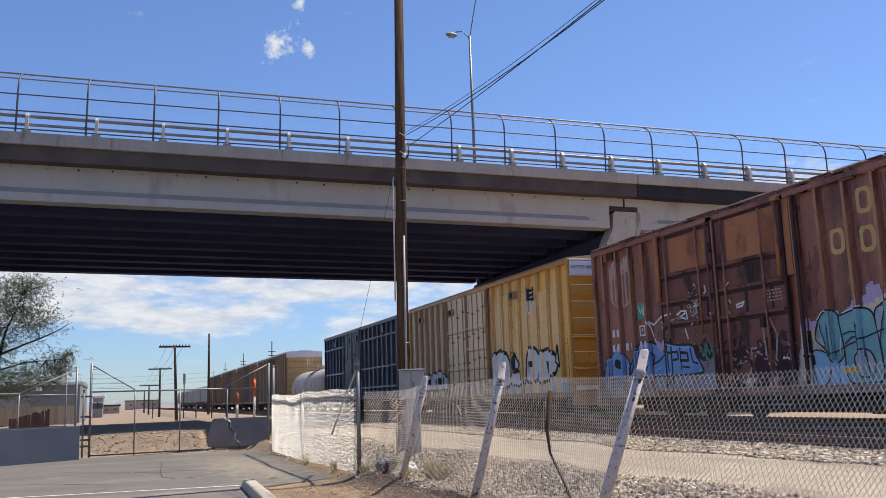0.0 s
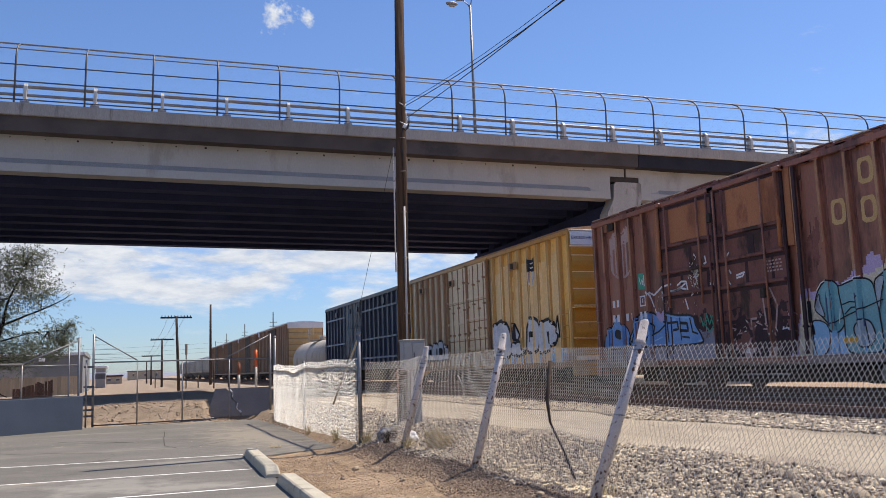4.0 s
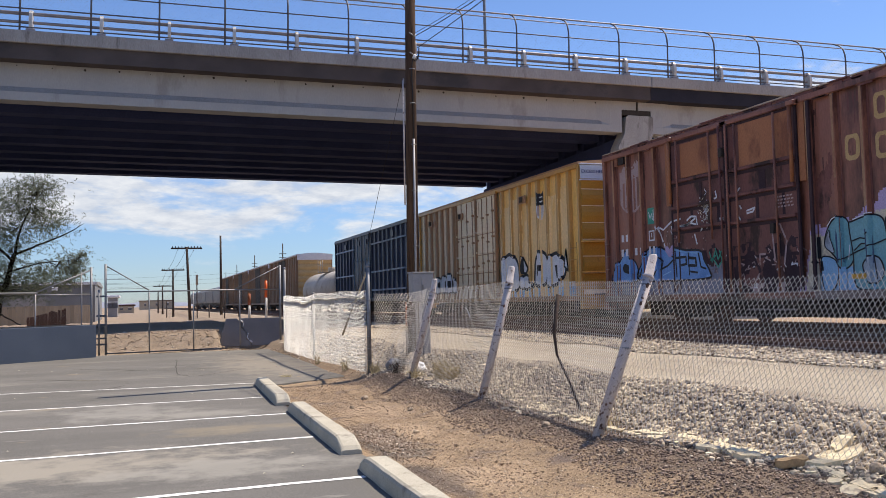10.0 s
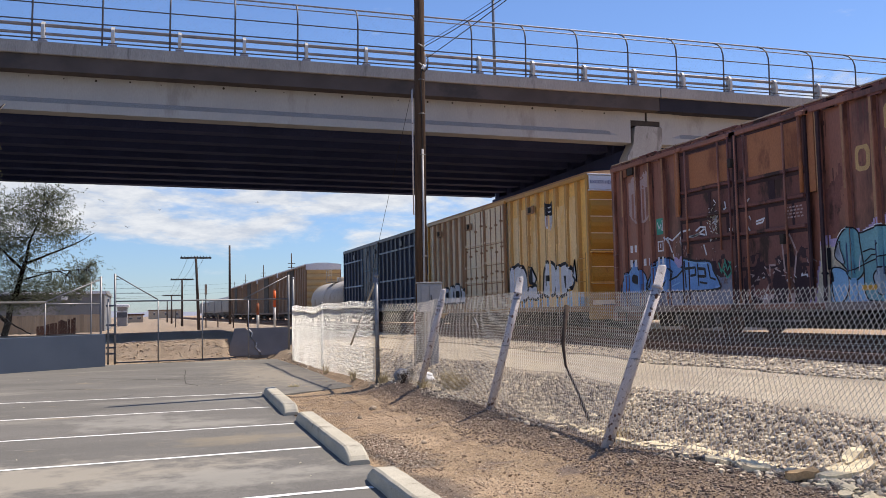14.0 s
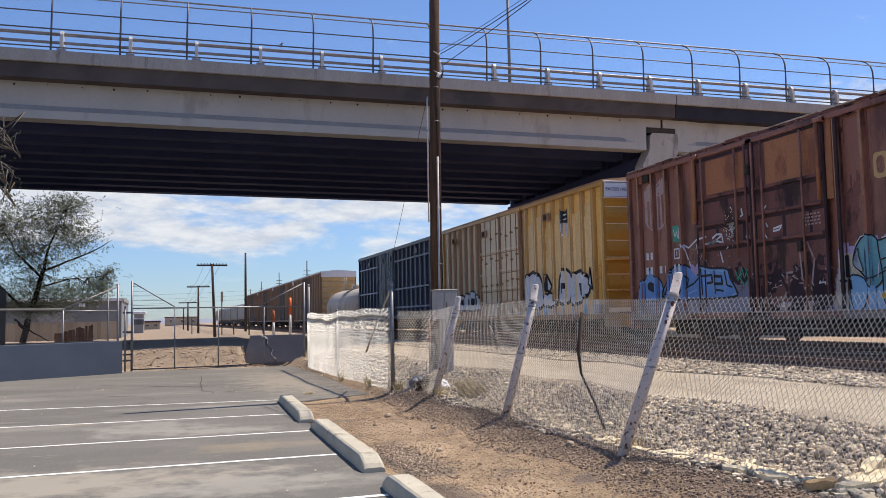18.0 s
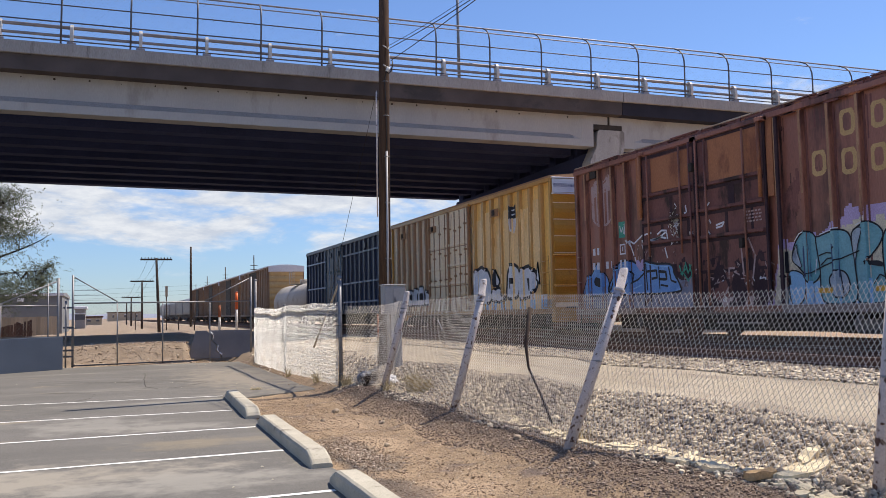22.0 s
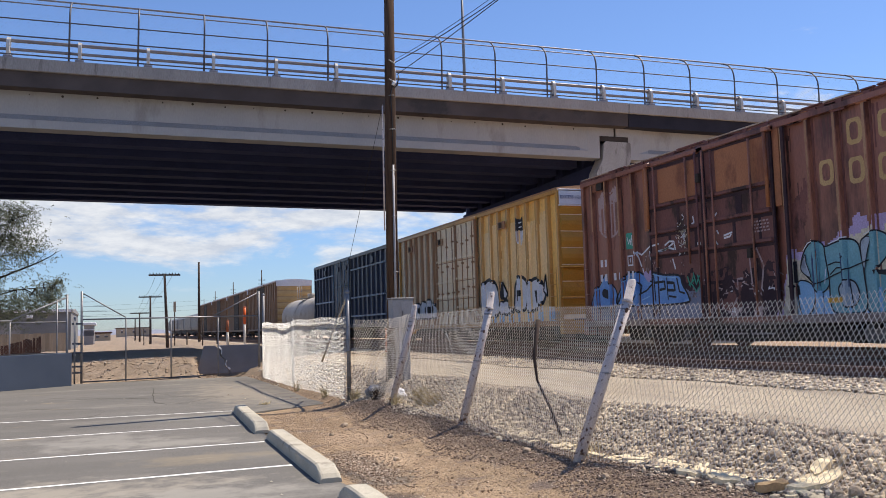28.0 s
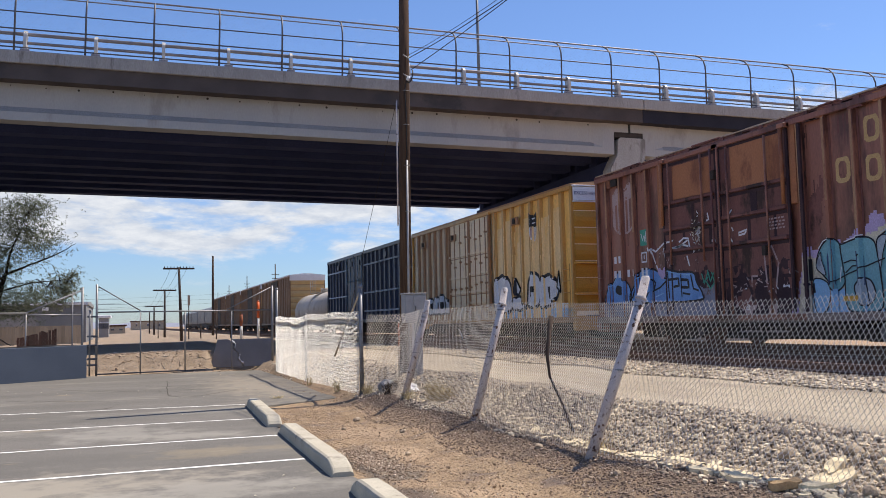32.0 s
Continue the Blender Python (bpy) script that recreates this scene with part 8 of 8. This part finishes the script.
# ---- trees ----
def tree(x, y, z, label, limbs, crown, leaf, n_leaf, seed, bark="bark"):
    """limbs: lists of points with radii; crown: (centre, radii) clumps that fill with leaves; twigs join them."""
    rng = random.Random(seed)
    t = thing("tree", x, y, z, label=label, category="tree")
    bm = bmesh.new()
    ends = []
    for pts, r0, r1 in limbs:
        n = len(pts)
        fine = []
        for a, b in zip(pts, pts[1:]):
            for k in range(4):
                q = Vector(a).lerp(Vector(b), k / 4)
                fine.append(q + Vector((rng.uniform(-1, 1), rng.uniform(-1, 1), 0)) * 0.06)
        fine.append(Vector(pts[-1]))
        m = len(fine)
        pipe(fine, [r0 + (r1 - r0) * k / (m - 1) for k in range(m)], 8, bm)
        ends += fine[m // 2:]
    for c, r in crown:
        for _ in range(15):
            a = min(ends, key=lambda e: (e - Vector(c)).length + rng.uniform(0, 1.2))
            b = Vector(c) + Vector([rng.uniform(-0.95, 0.95) * r[k] for k in range(3)])
            mid = a.lerp(b, 0.5) + Vector((rng.uniform(-0.3, 0.3), rng.uniform(-0.3, 0.3), rng.uniform(-0.1, 0.4)))
            pipe([a, mid, b], [0.02, 0.013, 0.005], 4, bm)
    part("trunk", bm, M[bark], t)
    verts, faces = [], []
    total = sum(r[0] * r[2] for _, r in crown)
    for c, r in crown:
        for _ in range(int(n_leaf * r[0] * r[2] / total / 7)):
            # sprays of seven leaves along a short twig
            d = Vector([rng.gauss(0, 0.5) for _ in range(3)])
            base = Vector(c) + Vector([d[k] * r[k] for k in range(3)])
            way = Vector((rng.uniform(-1, 1), rng.uniform(-1, 1), rng.uniform(-0.9, 0.3))).normalized()
            for k in range(7):
                p = base + way * (k * leaf * 0.9) + Vector([rng.uniform(-leaf, leaf) * 0.6 for _ in range(3)])
                u = Vector([rng.uniform(-1, 1) for _ in range(3)]).normalized()
                v = u.orthogonal().normalized()
                s = leaf * rng.uniform(0.6, 1.2)
                b = len(verts)
                verts += [p - u * s, p + v * s * 0.35, p + u * s, p - v * s * 0.35]
                faces.append((b, b + 1, b + 2, b + 3))
    raw("crown", verts, faces, M["leaf"], t)
    return t


tree(-7.9, 58.0, 0.5, "airy olive-green desert tree with a forked dark trunk",
     [([(0, 0, -0.2), (0.5, 0, 2.2), (1.1, 0, 4.4)], 0.2, 0.13), ([(1.1, 0, 4.4), (2.4, 0.3, 5.0), (4.0, 0.2, 5.7), (5.0, 0, 6.3)], 0.075, 0.012), ([(1.1, 0, 4.4), (1.5, -0.4, 6.0), (2.2, 0, 8.0)], 0.10, 0.015),
      ([(1.0, 0, 4.0), (-0.5, 0.4, 5.6), (-1.5, 0, 7.8)], 0.09, 0.015), ([(0.4, 0, 1.8), (-1.2, 0.2, 3.4), (-2.5, 0, 5.2)], 0.10, 0.02), ([(0.9, 0, 3.4), (2.6, -0.4, 3.9), (4.6, 0, 4.1)], 0.05, 0.01),
      ([(0.1, 0, 0.9), (-0.3, -0.5, 1.5), (0.7, -0.8, 0.7), (1.6, -0.9, 0.2)], 0.07, 0.03), ([(-2.6, 0.5, 0), (-2.9, 0.5, 2.5), (-3.6, 0.2, 5.0)], 0.09, 0.015)],
     [((1.6, 0, 7.6), (2.1, 2.0, 1.5)), ((2.9, 0, 6.5), (1.6, 1.6, 1.1)), ((-0.8, 0, 7.2), (2.2, 2.0, 1.7)), ((0.6, 0, 5.4), (2.4, 2.0, 1.3)), ((-2.8, 0, 5.6), (2.0, 2.0, 2.0)), ((4.3, 0.2, 3.9), (1.0, 1.0, 0.8)), ((2.8, 0, 3.2), (1.4, 1.2, 0.8)),
      ((-3.4, 0, 3.4), (1.6, 1.6, 1.3)), ((0.5, 0.5, 3.4), (1.8, 1.5, 1.1)), ((2.4, 0.3, 8.6), (1.4, 1.4, 0.8)), ((-3.6, 0, 7.4), (1.6, 1.6, 1.2)), ((2.0, 0, 2.3), (1.5, 1.3, 0.8)), ((3.8, -0.3, 2.7), (0.9, 0.9, 0.6)), ((4.5, 0, 3.3), (0.8, 0.8, 0.6)), ((4.9, 0, 4.3), (0.5, 0.5, 0.4)), ((0.4, -0.3, 2.2), (1.5, 1.3, 0.7)), ((-1.6, 0, 2.6), (1.6, 1.4, 1.0))], 0.066, 62000, 3)
tree(-5.4, 17.0, 0.02, "bare dry branches of a tree beside the lot",
     [([(0, 0, -0.2), (0.1, 0, 2.5), (0.6, 0, 4.8)], 0.16, 0.1), ([(0.6, 0, 4.8), (1.6, 0, 5.2), (2.5, 0, 4.5), (2.95, 0, 3.7)], 0.05, 0.010), ([(0.6, 0, 4.8), (1.7, 0.2, 5.3), (2.7, 0.1, 5.1), (3.0, 0.1, 4.6)], 0.04, 0.008), ([(0.6, 0, 4.8), (0.2, 0, 6.5)], 0.08, 0.02)],
     [((2.7, 0, 4.1), (0.32, 0.3, 0.6)), ((2.65, 0.1, 4.9), (0.3, 0.3, 0.35)), ((0.3, 0, 6.4), (1.2, 1.2, 1.0))], 0.03, 900, 8, "dry_twig")


# ---- distance ----
def warehouse():
    w = thing("warehouse", -17.0, 86.0, 0.33, label="long low grey warehouse with a pale roof edge", category="warehouse")
    part("wall", box(-16, 13.6, 0, 18, 0, 3.5), M["shed"], w)
    part("roof", prism([(-0.1, 3.45), (-0.1, 3.65), (9.0, 3.9), (18.1, 3.65), (18.1, 3.45)], -16.1, 13.7, axis="x"), M["silver"], w)
    part("fascia", box(-16.3, 13.8, -0.2, -0.12, 3.4, 3.66), M["white"], w)
    for k in range(14):
        part("wall_seam", box(-15 + 2.1 * k, -14.93 + 2.1 * k, -0.05, 0.0, 0, 3.4), M["shed"], w)
    for x in (-9.0, -2.0, 6.5):
        part("roller_door", box(x, x + 3.0, -0.06, 0.0, 0, 2.8), M["silver"], w)
    for x in (-5.5, 3.0, 10.0):
        part("wall_lamp", box(x, x + 0.5, -0.35, 0.0, 2.9, 3.2, 0.03), M["white"], w)


warehouse()


def far_house(name, x, y, wx, dy, h, wall, roof, label):
    b = thing(name, x, y, 0.33, label=label, category="building", group="far buildings")
    part("wall", box(-wx / 2, wx / 2, 0, dy, 0, h), wall, b)
    part("roof", box(-wx / 2 - 0.3, wx / 2 + 0.3, -0.3, dy + 0.3, h, h + 0.35, 0.05), roof, b)
    for k in range(max(2, int(wx / 4))):
        xx = -wx / 2 + (k + 0.5) * wx / max(2, int(wx / 4))
        wn = part("window", box(xx - 0.35, xx + 0.35, -0.04, 0.03, h * 0.45, h * 0.7), M["dark_steel"], b)
        part("frame", box(xx - 0.4, xx + 0.4, -0.06, -0.03, h * 0.75, h * 0.8), M["white"], wn)


far_house("building", -2.8, 127.0, 1.2, 8, 2.6, M["silver"], M["white"], "small pale shed beyond the yard")
far_house("building", -1.8, 200.0, 3.4, 10, 1.5, M["stucco"], M["plank"], "low tan stucco building in the distance")
far_house("building", 9.0, 400.0, 14.0, 12, 3.6, M["stucco"], M["plank"], "long low tan building far off")
far_house("building", -60.0, 240.0, 40.0, 20, 5.0, M["shed"], M["silver"], "long grey shed far off")


def plank_fences():
    f = thing("plank_fence", -6.45, 62.0, 0.5, label="short broken fence of dark red planks", category="fence")
    rng = random.Random(2)
    pl = part("plank", box(-0.075, 0.075, -0.02, 0.02, 0, 1.0), M["plank"], f)
    for k in range(1, 15):
        o = pl.copy()
        scene.collection.objects.link(o)
        o.location, o.scale = (0.155 * k, 0, 0), (1, 1, 0.55 + 0.05 * k * rng.uniform(0.6, 1.0))
        o.rotation_euler = (0, radians(rng.uniform(-3, 3)), 0)
    pl.scale = (1, 1, 0.6)
    part("rail", box(-0.1, 2.3, 0.02, 0.06, 0.3, 0.4), M["plank"], f)
    g = thing("timber_fence", -10.5, 76.0, 0.4, label="dry tan timber fence before the warehouse", category="fence")
    part("rail", box(-14, 7.0, 0.02, 0.08, 0.8, 0.9), M["tan_fence"], g)
    bd = part("board", box(-0.145, 0.145, -0.02, 0.02, 0, 1.45), M["tan_fence"], g)
    for k in range(70):
        o = bd.copy()
        scene.collection.objects.link(o)
        o.location = (-14 + 0.3 * k, 0, 0.02 * math.sin(k * 2.3))
    bd.location = (7.0, 0, 0)


plank_fences()


def container():
    d = thing("steel_container", -6.95, 38.5, 0.6, 0, "dark steel storage container behind the wall", "container")
    part("body", box(-2.4, 0.75, 0, 2.4, 0.1, 2.5, 0.02), M["black"], d)
    rib = part("corrugation", box(-2.3, -2.15, -0.03, 0.0, 0.2, 2.4, 0.01), M["black"], d)
    for k in range(1, 8):
        again(rib, 0.38 * k)
    for x in (-2.2, 0.55):
        part("foot", box(x - 0.15, x + 0.15, 0.1, 2.3, -0.05, 0.12), M["rust"], d)


container()


def power_poles():
    for x, y, top in ((31.9, 200.0, 14.9), (33.5, 262.0, 15.6), (34.6, 320.0, 15.5), (36.5, 380.0, 15.0)):
        t = thing("power_pole", x, y, 0.3, label="distant wooden power pole with crossarms", category="power pole", group="power poles")
        part("pole", rod((0, 0, 0), (0, 0, top), 0.19, 0.11, 8), M["far_wood"], t)
        for dz in (2.4, 3.3):
            part("crossarm", box(-0.8, 0.8, -0.08, 0.08, top - dz, top - dz + 0.12), M["far_wood"], t)
    for k, z in enumerate((6.75, 6.45, 6.1)):
        catenary("telegraph_wire", (4.35 - 0.7 + 0.7 * k, 80.0, 6.7), (4.45 - 0.7 + 0.7 * k, 112.0, 6.05), 0.35, 0.012, "thin telegraph wire along the railway")
        catenary("telegraph_wire", (4.45 - 0.7 + 0.7 * k, 112.0, 6.05), (4.2 - 0.7 + 0.7 * k, 146.0, 4.85), 0.35, 0.014, "thin telegraph wire along the railway")
    for z in (5.6, 6.5, 7.5):
        catenary("power_line", (-60, 190.0, z), (31.9, 200.0, z + 1.6), 0.9, 0.014, "thin power line far behind the yard")


power_poles()


def hills():
    verts, faces = [], []
    n = 120
    for k in range(n + 1):
        x = -1400 + 2800 * k / n
        h = 14 + 14 * noise.noise((x * 0.004, 2, 0)) + 10 * noise.noise((x * 0.015, 5, 0))
        verts += [(x, 2600, -5), (x, 2650, max(h, 6)), (x, 2760, -5)]
    for k in range(n):
        a = 3 * k
        faces += [(a, a + 3, a + 4, a + 1), (a + 1, a + 4, a + 5, a + 2)]
    tagged(raw("hill_ridge", verts, faces, M["hill"], smooth=True), "low bluish hills on the horizon", "hills", kind="structure")


hills()


# ---- birds ----
def bird():
    b = thing("bird", 0, 0, 30, label="dark grey pigeon in flight", category="bird", group="birds")
    bm = bmesh.new()
    bmesh.ops.create_uvsphere(bm, u_segments=10, v_segments=8, radius=1.0, matrix=Matrix.Diagonal((0.055, 0.15, 0.05, 1)))
    bmesh.ops.create_uvsphere(bm, u_segments=8, v_segments=6, radius=0.035, matrix=Matrix.Translation((0, 0.16, 0.02)))
    part("body", bm, M["bird"], b)
    part("tail", prism([(-0.02, 0.0), (-0.02, 0.01), (0.02, 0.01), (0.02, 0.0)], -0.28, -0.12), M["bird"], b)
    for s in (-1, 1):
        bm = bmesh.new()
        out = [(0, 0.10), (0.16, 0.13), (0.33, 0.01), (0.31, -0.10), (0.14, -0.13), (0, -0.13)]
        lo = [bm.verts.new((s * x, y, 0)) for x, y in out]
        hi = [bm.verts.new((s * x, y, 0.012)) for x, y in out]
        bm.faces.new(lo)
        bm.faces.new(hi[::-1])
        for k in range(6):
            bm.faces.new((lo[k], lo[(k + 1) % 6], hi[(k + 1) % 6], hi[k]))
        bmesh.ops.recalc_face_normals(bm, faces=bm.faces)
        w = part("wing", bm, M["bird"], b)
        w.location = (s * 0.04, 0, 0.02)
    return b


def flap(b, t0, t1, rate):
    for w in [c for c in b.children if c.name.startswith("wing")]:
        s = 1 if w.location.x > 0 else -1
        rows, k, t = [(0, pose(s * 0.04, 0, 0.02, 0, -s * 15, 0))], 0, t0
        while t < t1:
            rows.append((t, pose(s * 0.04, 0, 0.02, 0, -s * (42 if k % 2 else -28), 0)))
            t, k = t + 1 / (2 * rate), k + 1
        rows.append((32, pose(s * 0.04, 0, 0.02, 0, -s * 15, 0)))
        walk(w, rows)


def motions():
    # times and places of each flight; before and after, the birds are out beyond the train or behind the camera
    flights = [
        [(0, 70.00, 260.00, 14.00), (7.5, 12.12, 110.00, 9.68), (8, 9.66, 96.00, 10.55), (8.5, 4.55, 83.00, 10.85), (9, -0.39, 71.00, 10.44), (9.5, -4.61, 60.00, 9.78), (10.4, -13.00, 42.00, 7.30), (13, -48.00, 0.00, 9.00), (32, -160.00, -60.00, 30.00)],
        [(0, 72.00, 262.00, 12.00), (7.5, 14.48, 112.00, 9.61), (8, 9.62, 98.00, 9.87), (8.5, 5.56, 85.00, 9.76), (9, 0.35, 73.00, 9.13), (9.5, -4.39, 62.00, 8.35), (10.4, -13.50, 44.00, 6.20), (13, -50.00, 2.00, 8.00), (32, -158.00, -58.00, 28.00)],
        [(0, 55.33, 340.00, 8.33), (9.5, 11.33, 190.00, 6.33), (12.2, -4.67, 150.00, 10.33), (12.5, -4.69, 144.00, 10.80), (12.8, -4.59, 138.00, 11.28), (13.2, -4.69, 132.00, 12.02), (13.5, -4.06, 126.00, 12.30), (13.8, -2.80, 120.00, 12.52), (14.1, -1.52, 114.00, 12.91), (16.1, 5.31, 82.00, 16.99), (32, -61.52, 84.00, 90.00)],
        [(0, 59.00, 352.00, 13.39), (9.5, 15.00, 202.00, 11.39), (12.2, -1.00, 162.00, 15.39), (12.5, -0.48, 156.00, 15.78), (12.8, 0.31, 150.00, 16.56), (13.2, 1.48, 144.00, 17.61), (13.5, 3.17, 138.00, 18.28), (13.8, 4.87, 132.00, 19.13), (15.8, 13.94, 100.00, 25.66), (32, -15.13, 102.00, 90.00)],
        [(0, 61.23, 364.00, 10.95), (9.5, 17.23, 214.00, 8.95), (12.2, 1.23, 174.00, 12.95), (12.5, 2.49, 168.00, 14.02), (12.8, 2.73, 162.00, 15.32), (13.2, 2.25, 156.00, 16.29), (13.5, 2.12, 150.00, 16.85), (13.8, 2.22, 144.00, 17.35), (14.1, 2.33, 138.00, 17.96), (16.1, 2.92, 106.00, 23.21), (32, 22.33, 108.00, 90.00)],
        [(0, 68.18, 376.00, 16.37), (9.5, 24.18, 226.00, 14.37), (12.2, 8.18, 186.00, 18.37), (12.5, 10.04, 180.00, 18.90), (12.8, 11.89, 174.00, 18.88), (13.2, 13.64, 168.00, 19.51), (13.5, 14.83, 162.00, 19.75), (13.8, 16.85, 156.00, 20.19), (14.1, 19.33, 150.00, 21.12), (16.1, 32.56, 118.00, 28.08), (32, 79.33, 120.00, 90.00)],
        [(0, 110.00, 40.00, 5.00), (18.5, 48.34, 50.00, 16.04), (18.8, 44.21, 47.00, 19.40), (19, 41.57, 45.00, 20.39), (19.5, 37.04, 42.00, 23.45), (21, 10.00, 25.00, 30.00), (32, -120.00, -80.00, 50.00)],
    ]
    first = bird()
    flock = [first] + [copy_thing(first, pose(0, 0, 30)) for _ in flights[1:]]
    for n, rows in enumerate(flights):
        b = flock[n]
        out = []
        for k, (t, x, y, z) in enumerate(rows):
            a, c = rows[max(k - 1, 0)], rows[min(k + 1, len(rows) - 1)]
            rz = math.degrees(math.atan2(-(c[1] - a[1]), c[2] - a[2]))
            out.append((t, pose(x, y, z, 0, 22, rz - 42) if n < 2 else pose(x, y, z, 0, 0, rz)))
        walk(b, out)
        if len(rows) > 3:
            flap(b, max(rows[1][0] - 0.2, 0.1), rows[-2][0] + 0.2, 4.0 + 0.3 * n)


motions()
